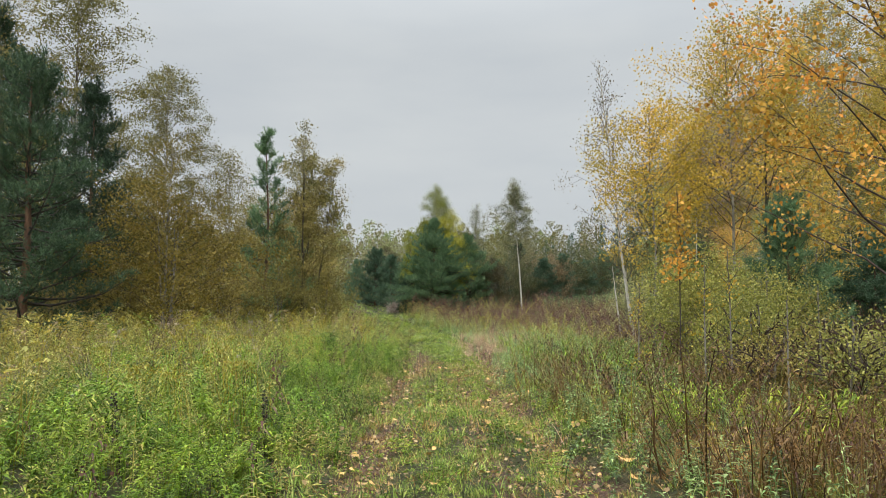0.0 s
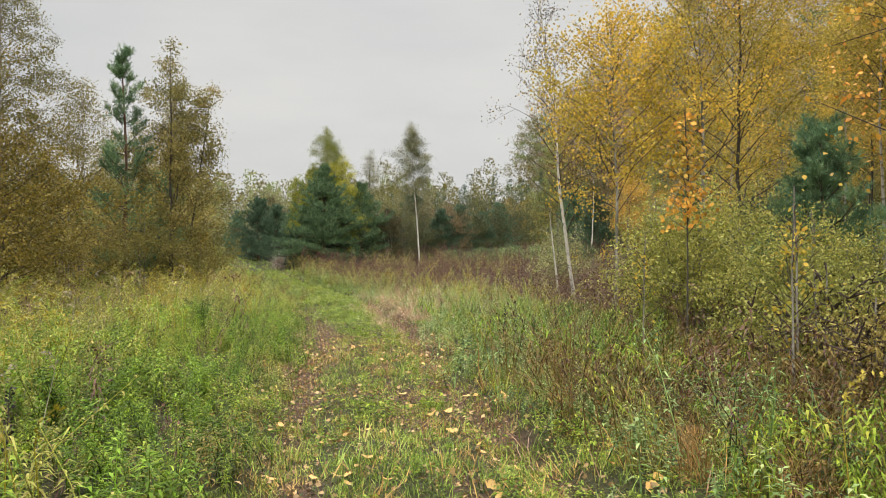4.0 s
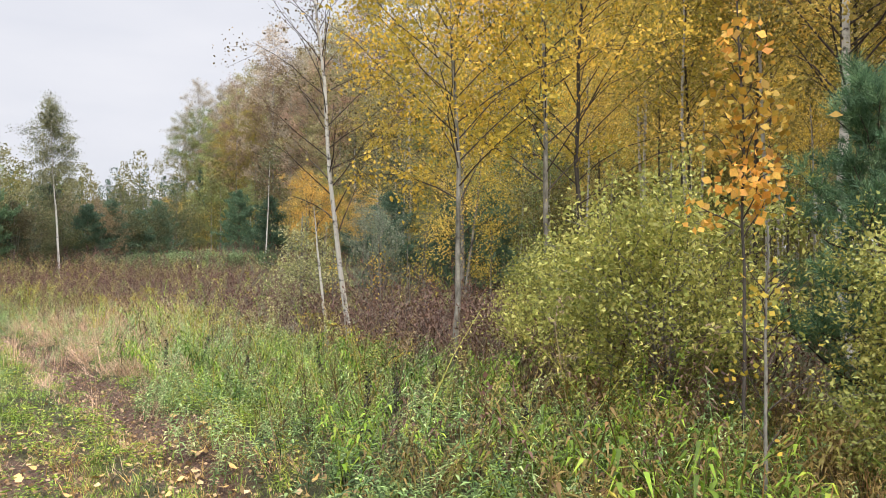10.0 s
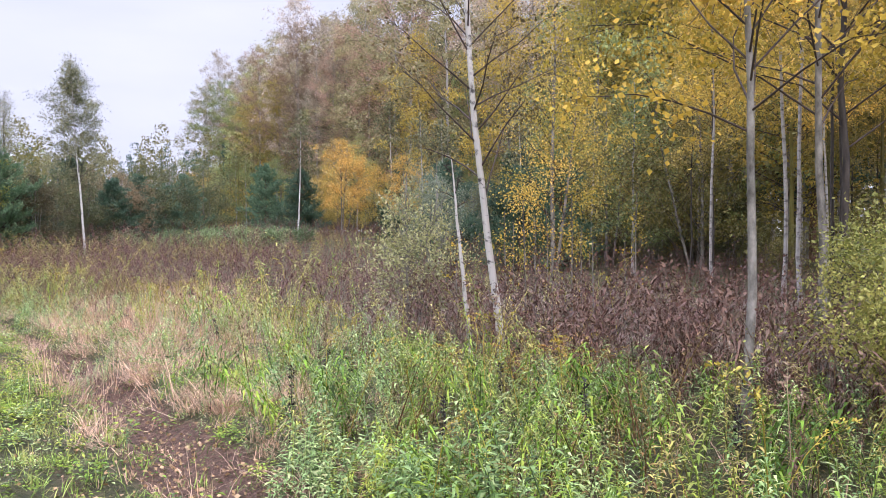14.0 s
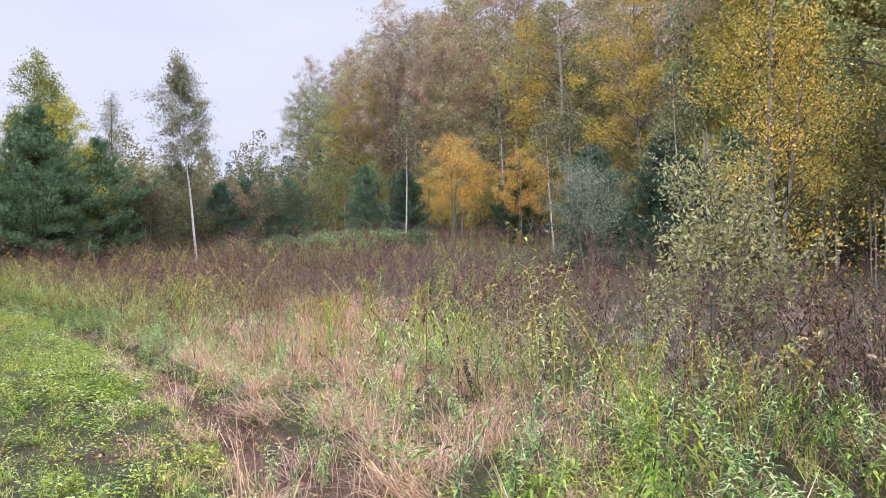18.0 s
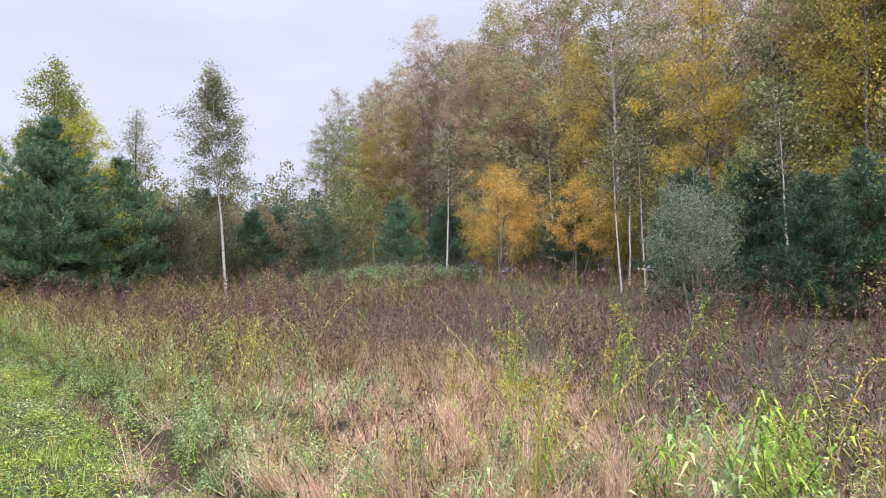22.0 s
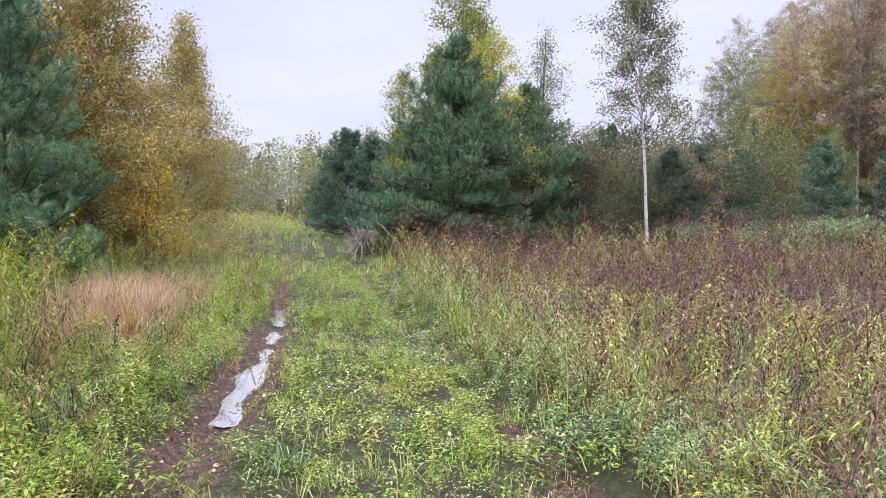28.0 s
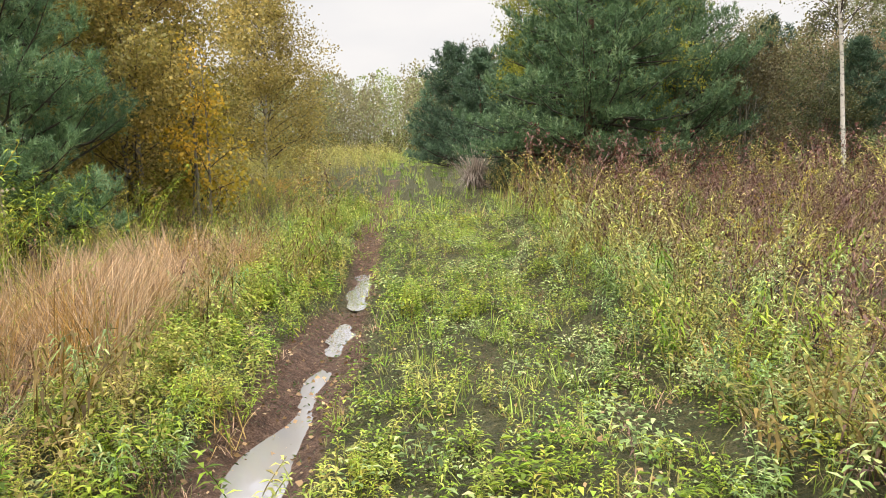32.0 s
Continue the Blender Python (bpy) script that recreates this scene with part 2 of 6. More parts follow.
H_YELLOW = leaf_mat("yellow_weed", [(0.055, 0.058, 0.014), (0.23, 0.23, 0.052), (0.477, 0.451, 0.113), (0.451, 0.351, 0.125), (0.188, 0.125, 0.058)], spread_own=0.95, tone=0.6, per_object=False)
H_PLUME = leaf_mat("goldenrod_plume", [(0.22, 0.19, 0.03), (0.40, 0.32, 0.05), (0.50, 0.38, 0.06), (0.30, 0.27, 0.06)], tone=0.7, per_object=False)
H_SEED = leaf_mat("goldenrod_seed", [(0.16, 0.10, 0.05), (0.30, 0.21, 0.11), (0.42, 0.32, 0.2), (0.24, 0.2, 0.08)], tone=0.7, per_object=False)
H_DARK = leaf_mat("dead_weed", [(0.028, 0.014, 0.011), (0.1, 0.05, 0.037), (0.2, 0.112, 0.082), (0.1, 0.048, 0.037), (0.32, 0.21, 0.145)], tone=0.5, through_light=0.1, per_object=False, spread_own=0.95)
H_TAN = leaf_mat("dry_grass", [(0.167, 0.09, 0.048), (0.456, 0.285, 0.176), (0.707, 0.502, 0.353), (0.41, 0.245, 0.142)], spread_own=0.95, tone=0.5, per_object=False)
H_GRASS = leaf_mat("green_grass", [(0.031, 0.056, 0.009), (0.138, 0.223, 0.033), (0.331, 0.456, 0.091), (0.467, 0.456, 0.142), (0.37, 0.257, 0.114)], spread_own=0.95, tone=0.6, per_object=False)
H_LITTER = leaf_mat("fallen_leaves", [(0.26, 0.15, 0.07), (0.48, 0.3, 0.155), (0.58, 0.41, 0.25), (0.5, 0.23, 0.06)], through_light=0.0, per_object=False)
H_DEBRIS = leaf_mat("plant_debris", [(0.05, 0.08, 0.02), (0.12, 0.17, 0.045), (0.2, 0.15, 0.07), (0.34, 0.24, 0.13), (0.09, 0.1, 0.03)], through_light=0.0, per_object=False)
H_BROWN = leaf_mat("brown_verge_herb", [(0.031, 0.02, 0.007), (0.125, 0.079, 0.027), (0.276, 0.176, 0.057), (0.176, 0.163, 0.035), (0.334, 0.209, 0.079)], spread_own=0.95, tone=0.5, per_object=False)
H_STRAW = leaf_mat("brown_straw", [(0.124, 0.071, 0.022), (0.361, 0.214, 0.071), (0.593, 0.382, 0.137), (0.296, 0.205, 0.057)], spread_own=0.95, tone=0.5, per_object=False)
H_BRACKEN = leaf_mat("orange_bracken", [(0.34, 0.17, 0.03), (0.55, 0.31, 0.05), (0.66, 0.42, 0.09), (0.40, 0.30, 0.06)], tone=0.3)
H_WHITE = leaf_mat("seed_fluff", [(0.30, 0.24, 0.19), (0.46, 0.39, 0.33), (0.38, 0.30, 0.25)], tone=0.5, per_object=False)

# ---- plan of the ground ----
RUT_Y = [-10, 4, 8, 13, 18, 24, 30, 35, 39, 42, 46, 58, 70, 95, 140, 260]
RUT_L = [0.9, 0.85, 0.88, 0.95, 1.2, 1.05, 0.6, 0.22, -0.22, -0.68, -1.4, -3.4, -5.6, -11.3, -21, -48]
RUT_R = [2.9, 2.7, 2.6, 2.65, 3.0, 3.1, 3.0, 2.55, 1.75, 1.25, 0.5, -1.6, -3.8, -9.4, -19, -46]


def left_rut(y):
    return np.interp(y, RUT_Y, RUT_L)


def right_rut(y):
    return np.interp(y, RUT_Y, RUT_R)


def wave(x, y, s, k):
    """A smooth unevenness without grain, from crossed sines."""
    return (np.sin(x * s + 1.7 * k + 1.3 * np.sin(y * s * 0.7 + k)) + np.sin(y * s * 1.13 - 2.1 * k + 1.1 * np.sin(x * s * 0.6 - k))) * 0.5


def dip(d, w):
    return np.exp(-((d / w) ** 2))


def ground_z(x, y):
    x, y = np.asarray(x, float), np.asarray(y, float)
    rise = np.clip(y - 39, 0, 90)
    z = 0.049 * rise - 0.00027 * rise**2 + 0.012 * np.clip(x - 14, 0, 40)
    near = np.exp(-np.clip(np.abs(x - 1.5) - 12, 0, 1e3) / 10)
    z = z + near * (0.05 * wave(x, y, 0.55, 1) + 0.03 * wave(x, y, 1.9, 2) + 0.012 * wave(x, y, 5.2, 3))
    on = np.clip((70 - y) / 20, 0, 1)
    deep = 0.10 + 0.05 * wave(0 * x, y, 0.31, 4)
    z = z - on * deep * dip(x - left_rut(y) - 0.06 * np.sin(y * 1.3), 0.26)
    z = z - on * (deep + 0.03) * dip(x - right_rut(y) - 0.05 * np.sin(y * 0.9 + 1), 0.26)
    mid = 0.62 * right_rut(y) + 0.38 * left_rut(y)
    z = z - on * 0.07 * np.clip((22 - y) / 4, 0, 1) * np.clip((y - 8) / 3, 0, 1) * dip(x - mid, 0.22)
    z = z + on * 0.06 * dip(x - right_rut(y) - 0.62, 0.3)
    trench = np.clip((y - 23) / 3, 0, 1) * np.clip((37 - y) / 3, 0, 1)
    z = z - trench * 0.16 * dip(x - right_rut(y) - 0.1, 0.2)
    wet = np.clip((y - 33.5) / 1.5, 0, 1) * np.clip((45.5 - y) / 1.5, 0, 1)
    bed = wet * np.clip(1.25 * dip(x - left_rut(y), 0.36), 0, 1)
    return z * (1 - bed) + bed * (-0.10 + 0.10 * np.clip(np.abs(x - left_rut(y) - 0.03 * np.sin(y * 5.1)) / (0.24 + 0.05 * np.sin(y * 3.7)), 0, 1) ** 2 + 0.02 * wave(x, y, 2.3, 8) + 0.03 * dip(y - 39.8, 0.35) + 0.03 * dip(y - 41.4, 0.25))


def window(y, a, b, soft=2.0):
    return np.clip((y - a) / soft, 0, 1) * np.clip((b - y) / soft, 0, 1)


def soil_share(x, y):
    """How bare the ground is: 1 in the ruts, 0 in the meadow."""
    s = dip(x - left_rut(y), 0.25) * (0.75 + 0.35 * wave(x, y, 0.9, 6)) * (1 - 0.4 * window(y, 24, 34)) + dip(x - right_rut(y), 0.26) * (0.7 + 0.4 * wave(x, y, 0.7, 7)) * (1 - 0.8 * np.clip((y - 24) / 6, 0, 1))
    mid = 0.62 * right_rut(y) + 0.38 * left_rut(y)
    s = s + 0.6 * dip(x - mid, 0.2) * np.clip((22 - y) / 4, 0, 1)
    s = s + 0.75 * dip(x - 1.4, 0.42) * window(y, 13, 23) + 1.0 * dip(x - 3.15, 0.34) * window(y, 14.5, 25) + 0.8 * dip(x - right_rut(y) - 0.1, 0.16) * window(y, 22, 37)
    s = s + 0.2 * dip(x - 0.55, 0.36) * window(y, 26, 34) + 0.9 * dip(x - left_rut(y) + 0.06, 0.30) * window(y, 33, 42)
    s = s + 0.4 * (1 - 0.6 * np.clip((y - 24) / 6, 0, 1)) * np.clip(1.7 * wave(x, y, 1.25, 52) + 0.8 * wave(x, y, 3.1, 53) - 0.75, 0, 1) * np.clip((right_rut(y) + 0.3 - x) / 0.4, 0, 1) * np.clip((x - left_rut(y) + 0.3) / 0.4, 0, 1)
    return np.clip(s, 0, 1) * np.clip((75 - y) / 25, 0.15, 1)


# ---- mesh helpers ----


def make_mesh(name, verts, faces, mat, tone=None, smooth=False):
    """A mesh from arrays: verts (n, 3), faces (m, 3 or 4) or a list of such arrays."""
    faces = [np.asarray(f, np.int32) for f in (faces if isinstance(faces, list) else [faces]) if len(f)]
    me = bpy.data.meshes.new(name)
    me.vertices.add(len(verts))
    me.vertices.foreach_set("co", np.ascontiguousarray(verts, np.float32).ravel())
    loops = np.concatenate([f.ravel() for f in faces])
    totals = np.concatenate([np.full(len(f), f.shape[1], np.int32) for f in faces])
    starts = np.concatenate([[0], np.cumsum(totals)[:-1]]).astype(np.int32)
    me.loops.add(len(loops))
    me.loops.foreach_set("vertex_index", loops)
    me.polygons.add(len(totals))
    me.polygons.foreach_set("loop_start", starts)
    me.polygons.foreach_set("loop_total", totals)
    if smooth:
        me.polygons.foreach_set("use_smooth", np.ones(len(totals), bool))
    me.update(calc_edges=True)
    if tone is not None:
        a = me.attributes.new("tone", "FLOAT", "POINT")
        a.data.foreach_set("value", np.ascontiguousarray(tone, np.float32))
    me.materials.append(mat)
    return me


class Heap:
    """Gathers pieces of geometry for one mesh."""

    def __init__(self):
        self.v, self.q, self.t, self.n = [], [], [], 0

    def add(self, v, q=None, t=None):
        v = np.asarray(v, float)
        self.v.append(v)
        if q is not None and len(q):
            self.q.append(np.asarray(q) + self.n)
        if t is not None and len(t):
            self.t.append(np.asarray(t) + self.n)
        self.n += len(v)

    def arrays(self):
        v = np.concatenate(self.v)
        f = []
        if self.q:
            f.append(np.concatenate(self.q))
        if self.t:
            f.append(np.concatenate(self.t))
        return v, f

    def mesh(self, name, mat, smooth=False):
        v, f = self.arrays()
        return make_mesh(name, v, f, mat, smooth=smooth)


def tube(points, radii, sides=6, cap=True):
    """A tapered tube along points."""
    p, r = np.asarray(points, float), np.asarray(radii, float)
    d = np.gradient(p, axis=0)
    d /= np.linalg.norm(d, axis=1, keepdims=True) + 1e-9
    ref = np.where(np.abs(d[:, 2:3]) > 0.9, [[1.0, 0, 0]], [[0, 0, 1.0]])
    a = np.cross(d, ref)
    a /= np.linalg.norm(a, axis=1, keepdims=True) + 1e-9
    b = np.cross(d, a)
    ang = np.linspace(0, 2 * np.pi, sides, endpoint=False)
    ring = p[:, None] + r[:, None, None] * (np.cos(ang)[None, :, None] * a[:, None] + np.sin(ang)[None, :, None] * b[:, None])
    n = len(p)
    i, j = np.meshgrid(np.arange(n - 1), np.arange(sides), indexing="ij")
    k = (j + 1) % sides
    q = np.stack([i * sides + j, i * sides + k, (i + 1) * sides + k, (i + 1) * sides + j], -1).reshape(-1, 4)
    return ring.reshape(-1, 3), q


def unit(v):
    return v / (np.linalg.norm(v, axis=-1, keepdims=True) + 1e-9)


def leaf_quads(rng, pos, size, width=0.75, droop=0.25, along=None):
    """A folded diamond leaf at each place."""
    n = len(pos)
    size = size * rng.uniform(0.6, 1.3, n)[:, None]
    a = rng.normal(0, 1, (n, 3)) if along is None else along + rng.normal(0, 0.45, (n, 3))
    a[:, 2] -= droop
    a = unit(a)
    b = unit(np.cross(a, rng.normal(0, 1, (n, 3))))
    c = np.cross(a, b)
    v = np.stack([pos, pos + a * size * 0.45 + b * size * width * 0.5 + c * size * 0.12, pos + a * size, pos + a * size * 0.45 - b * size * width * 0.5 + c * size * 0.12], 1)
    return v.reshape(-1, 3), np.arange(4 * n).reshape(-1, 4)


def part(name, mesh, parent, label=""):
    ob = new(name, mesh)
    ob.parent = parent
    return tagged(ob, label)


def thing(name, label, category, group="", at=(0, 0, 0), kind=""):
    ob = new(name)
    ob.empty_display_size = 0.2
    ob.location = at
    return tagged(ob, label, category, group, kind)


# ---- trees ----


def tree_meshes(seed, height, r0, crown_base=0.25, crown_r=1.6, branches=36, leaves=2500, leaf=0.09, rise=45, lean=(0, 0), trunk_mat=None, leaf_material=None,
                twig_mat=None, sag=0.15, spread=0.16, top=0.25, twigs=4, bare=0.0, stems=1, sides=8, split=False, wander=1.0, flat=0.8, clump=0.8, leaf_width=0.75, dome=0.0):
    """Trunk, branches and crown of a broadleaf tree that stands at the origin: rows of name, mesh and kind."""
    rng = np.random.default_rng(seed)
    limb, tips, owner, load, singles, trunks = Heap(), [], [], [], [], []
    for s in range(stems):
        off = np.array([0, 0, 0]) if s == 0 else np.r_[rng.normal(0, 0.05 + 0.03 * height, 2).clip(-0.45, 0.45), 0]
        h = height * (1 if s == 0 else rng.uniform(0.6, 0.95))
        n = 12
        f = np.linspace(0, 1, n)
        tilt = np.array(lean) if s == 0 else np.array(lean) + off[:2] * 0.35 + rng.normal(0, 0.08, 2)
        shake = np.cumsum(rng.normal(0, 0.0025 * h * wander, (n, 2)), 0)
        p = np.stack([off[0] + tilt[0] * h * f + shake[:, 0] - shake[0, 0], off[1] + tilt[1] * h * f + shake[:, 1] - shake[0, 1], f * h - 0.05], 1)
        rad = (r0 if s == 0 else r0 * 0.7) * (1 - f) ** 0.85 + 0.006
        rad[0] *= 1.2
        one = Heap()
        one.add(*tube(p, rad, sides))
        trunks.append(one)
        for i in range(branches // stems):
            u = crown_base + (0.97 - crown_base) * ((i + rng.uniform(0, 1)) / (branches // stems)) ** 0.9
            w = (u - crown_base) / (1 - crown_base)
            prof = (np.sin(np.pi * min(1, w * 0.86 + 0.14) ** 0.75)) * (1 - top) + top * (1 - w)
            prof = (1 - dome) * prof + dome * min(1, (w + 0.15) / 0.4) * (1 - w**2.4) ** 0.5
            ln = crown_r * max(0.15, prof) * rng.uniform(0.65, 1.15)
            az = i * 2.39996 + rng.uniform(-0.5, 0.5)
            el = radians(rise + rng.uniform(-14, 14) + 18 * w)
            start = np.array([np.interp(u, f, p[:, k]) for k in range(3)])
            d = np.array([np.cos(az) * np.cos(el), np.sin(az) * np.cos(el), np.sin(el)])
            g = np.linspace(0, 1, 5)[:, None]
            bp = start + d * ln * g + np.array([0, 0, -sag * ln]) * g**2 + np.cumsum(rng.normal(0, 0.05 * ln, (5, 3)), 0) * g
            br = np.interp(u, f, rad) * 0.26 * (1 - g[:, 0]) + 0.003
            bough = Heap() if split else limb
            bough.add(*tube(bp if sides > 5 else bp[::2], br if sides > 5 else br[::2], 5 if sides > 6 else 3))
            tips.append(bp[2:])
            owner.append(np.full(3, len(singles)))
            load.append(np.full(3, ln))
            for k in range(twigs):
                c = rng.uniform(0.3, 0.95)
                s0 = np.array([np.interp(c, g[:, 0], bp[:, j]) for j in range(3)])
                td = unit(d + rng.normal(0, 0.55, 3) + [0, 0, 0.1])
                tl = ln * rng.uniform(0.2, 0.45)
                h3 = np.linspace(0, 1, 3)[:, None]
                tp = s0 + td * tl * h3 + np.array([0, 0, -sag * 1.5 * tl]) * h3**2
                if sides > 5:
                    bough.add(*tube(tp, [max(0.0035, br[0] * 0.3), 0.003, 0.0015], 3))
                else:
                    bough.add(*tube(tp[::2], [0.012, 0.004], 3))
                tips.append(s0 + (tp[-1] - s0) * rng.uniform(0.1, 1.1, (8, 1)))
                owner.append(np.full(8, len(singles)))
                load.append(np.full(8, ln))
            if split:
                singles.append(bough)
    tips = np.concatenate(tips)
    full = rng.uniform(0, 1, len(tips)) > bare
    keep, owner = tips[full], np.concatenate(owner)[full]
    weight = rng.gamma(clump, 1.0, len(keep)) * np.concatenate(load)[full]
    pick = rng.choice(len(keep), leaves, p=weight / weight.sum())
    pos, owner = keep[pick], owner[pick]
    tint = np.repeat((0.55 * rng.uniform(0, 1, len(keep)) + 0.45 * rng.uniform(0, 1, len(keep) // 16 + 1)[np.arange(len(keep)) // 16])[pick], 4)
    pos = pos + rng.normal(0, spread, (leaves, 3)) * np.array([1, 1, flat])
    pos[:, 2] = np.maximum(pos[:, 2], 0.08)
    v, q = leaf_quads(rng, pos, leaf, leaf_width)
    rows = [("trunk", h.mesh("trunk", trunk_mat or GREY_BARK, True), "") for h in trunks]
    if split:
        v4 = v.reshape(-1, 4, 3)
        for k, h in enumerate(singles):
            mine = v4[owner == k].reshape(-1, 3)
            foliage = [("foliage", make_mesh("foliage", mine, np.arange(len(mine)).reshape(-1, 4), leaf_material or L_YELLOW, tint.reshape(-1, 4)[owner == k].ravel()), "stuff")] if len(mine) else []
            rows.append(("branch", h.mesh("branch", twig_mat or TWIG_BARK), "", *foliage))
        return rows
    rows.append(("branchwork", limb.mesh("branchwork", twig_mat or TWIG_BARK), "stuff"))
    return rows + [("crown", make_mesh("crown", v, q, leaf_material or L_YELLOW, tint), "stuff")]


def add_rows(t, rows):
    """Parts of a thing, each with its own pieces under it."""
    for nm, me, kd, *under in rows:
        p = tagged(part(nm, me, t), kind=kd)
        for sub, sub_mesh, sub_kind in under:
            tagged(part(sub, sub_mesh, p), kind=sub_kind)


def place_tree(name, meshes, x, y, label, category="tree", group="", turn=0.0, scale=1.0, z=None):
    t = thing(name, label, category, group)
    t.location = (x, y, float(ground_z(x, y)) - 0.03 if z is None else z)
    t.rotation_euler = (0, 0, radians(turn))
    t.scale = (scale, scale, scale)
    add_rows(t, meshes)
    return t


def pine_meshes(seed, height, r0, radius, whorls=14, per=6, needles=24, length=0.09, width=0.010, base=0.08, rise=18, sub=6, lean=(0, 0), power=0.7, mat=None, bark=None, split=False, shoot=0.32, clean=0.3, shoulder=0.0, fan=0.4):
    """Trunk, whorled branches and brushes of needles of a conifer that stands at the origin."""
    rng = np.random.default_rng(seed)
    f = np.linspace(0, 1, 12)
    sway = np.cumsum(rng.normal(0, 0.0024 * height, (12, 2)), 0)
    p = np.stack([lean[0] * height * f + sway[:, 0] - sway[0, 0], lean[1] * height * f + sway[:, 1] - sway[0, 1], f * height - 0.05], 1)
    rad = r0 * (1 - f) ** 0.9 + 0.008
    trunk, limb, begin, finish, owner, singles = Heap(), Heap(), [], [], [], []
    trunk.add(*tube(p, rad, 8))
    for i in range(whorls):
        u = base + (0.95 - base) * (i / (whorls - 1)) ** 0.95
        w = (u - base) / (1 - base)
        ln0 = radius * min(1.0, 0.82 + 1.6 * w) * (min(1.0, shoulder * (1 - w) ** 1.2) if shoulder else (1 - w) ** power) + 0.1
        for k in range(per):
            az = k * 2 * np.pi / per + i * 0.9 + rng.uniform(-0.45, 0.45)
            ln = ln0 * rng.uniform(0.68, 1.06)
            el = radians(rise + 26 * w**1.3 + rng.uniform(-22, 22))
            uu = min(0.97, max(0.02, u + rng.uniform(-0.03, 0.03)))
            start = np.array([np.interp(uu, f, p[:, j]) for j in range(3)])
            d = np.array([np.cos(az) * np.cos(el), np.sin(az) * np.cos(el), np.sin(el)])
            g = np.linspace(0, 1, 5)[:, None]
            bp = start + d * ln * g + np.array([0, 0, 1.0]) * ln * (-0.2 * g + 0.28 * g**2.2) + np.cumsum(rng.normal(0, 0.045 * ln, (5, 3)), 0) * g
            bough = Heap() if split else limb
            bough.add(*tube(bp, np.interp(uu, f, rad) * 0.32 * (1 - g[:, 0]) + 0.004, 4))
            m = max(3, int(sub * ln / max(radius, 0.1) + 2))
            tip = unit(bp[-1] - bp[-2] + [0, 0, 0.2 * ln])
            flank = np.array([-d[1], d[0], 0])
            for c in np.linspace(clean, 1.0, m):
                s0 = np.array([np.interp(c, g[:, 0], bp[:, j]) for j in range(3)])
                twigs = [(s0, tip)]
                for side in (-1, 1):
                    sd = unit(tip * rng.uniform(0.5, 1.0) + side * flank * rng.uniform(0.5, 1.1) + [0, 0, rng.uniform(-0.25, 0.4)])
                    far = s0 + sd * fan * ln * (1.12 - c) * rng.uniform(0.5, 1.0)
                    twigs += [(far, sd), (s0 * 0.45 + far * 0.55, sd)]
                    if split:
                        bough.add(*tube(np.stack([s0, far]), [0.005, 0.002], 3))
                for at, way in twigs:
                    for _ in range(2):
                        begin.append(at)
                        finish.append(at + unit(way * rng.uniform(0.4, 1.0) + rng.normal(0, 0.35, 3) + [0, 0, rng.uniform(0.1, 0.9)]) * shoot * rng.uniform(0.55, 1.1))
                        owner.append(len(singles))
            if split:
                singles.append(bough)
    for k in range(5):
        owner.append(-1)
        a = k * 1.257 + 0.4
        begin.append(p[-1] - [0, 0, 0.02 * height])
        finish.append(p[-1] + np.array([0.5 * np.cos(a), 0.5 * np.sin(a), 0.8]) * shoot * 0.8)
    begin.append(p[-1] - [0, 0, shoot])
    finish.append(p[-1] + [0, 0, shoot])
    owner.append(-1)
    s, e = np.array(begin), np.array(finish)
    n = len(s)
    tone = np.repeat(np.clip(rng.normal(0.45, 0.28, n), 0, 1), needles * 3)
    axis = np.repeat(unit(e - s), needles, 0)
    t = rng.uniform(0.02, 1.0, (n * needles, 1)) ** 0.7
    at = np.repeat(s, needles, 0) * (1 - t) + np.repeat(e, needles, 0) * t
    d = unit(axis * 0.75 + unit(np.cross(axis, rng.normal(0, 1, (n * needles, 3)))) * rng.uniform(0.4, 1.0, (n * needles, 1)))
    side = unit(np.cross(d, rng.normal(0, 1, (n * needles, 3)))) * width * 0.5
    v = np.stack([at - side, at + side, at + d * length * rng.uniform(0.7, 1.2, (n * needles, 1))], 1).reshape(-1, 3)
    v[:, 2] = np.maximum(v[:, 2], 0.03)
    rows = [("trunk", trunk.mesh("trunk", bark or PINE_BARK, True), "")]
    if split:
        own, v3, t3 = np.repeat(owner, needles), v.reshape(-1, 3, 3), tone.reshape(-1, 3)
        for k, h in list(enumerate(singles)) + [(-1, None)]:
            mine = v3[own == k].reshape(-1, 3)
            green = ("needles" if h else "top_shoot", make_mesh("needles", mine, np.arange(len(mine)).reshape(-1, 3), mat or L_NEEDLE, t3[own == k].ravel()), "stuff")
            rows.append(("branch", h.mesh("branch", DARK_BARK), "", green) if h else green)
        return rows
    rows.append(("branchwork", limb.mesh("branchwork", DARK_BARK), "stuff"))
    return rows + [("crown", make_mesh("crown", v, np.arange(len(v)).reshape(-1, 3), mat or L_NEEDLE, tone), "stuff")]


# ---- ground ----


def stretch(lo, a, b, step, hi, grow=1.22):
    """Coordinates with even steps from a to b that widen outwards to lo and hi."""
    mid = list(np.arange(a, b + step / 2, step))
    s, up = step, [mid[-1]]
    while up[-1] < hi:
        s *= grow
        up.append(up[-1] + s)
    s, dn = step, [mid[0]]
    while dn[-1] > lo:
        s *= grow
        dn.append(dn[-1] - s)
    return np.array(dn[:0:-1] + mid + up[1:])


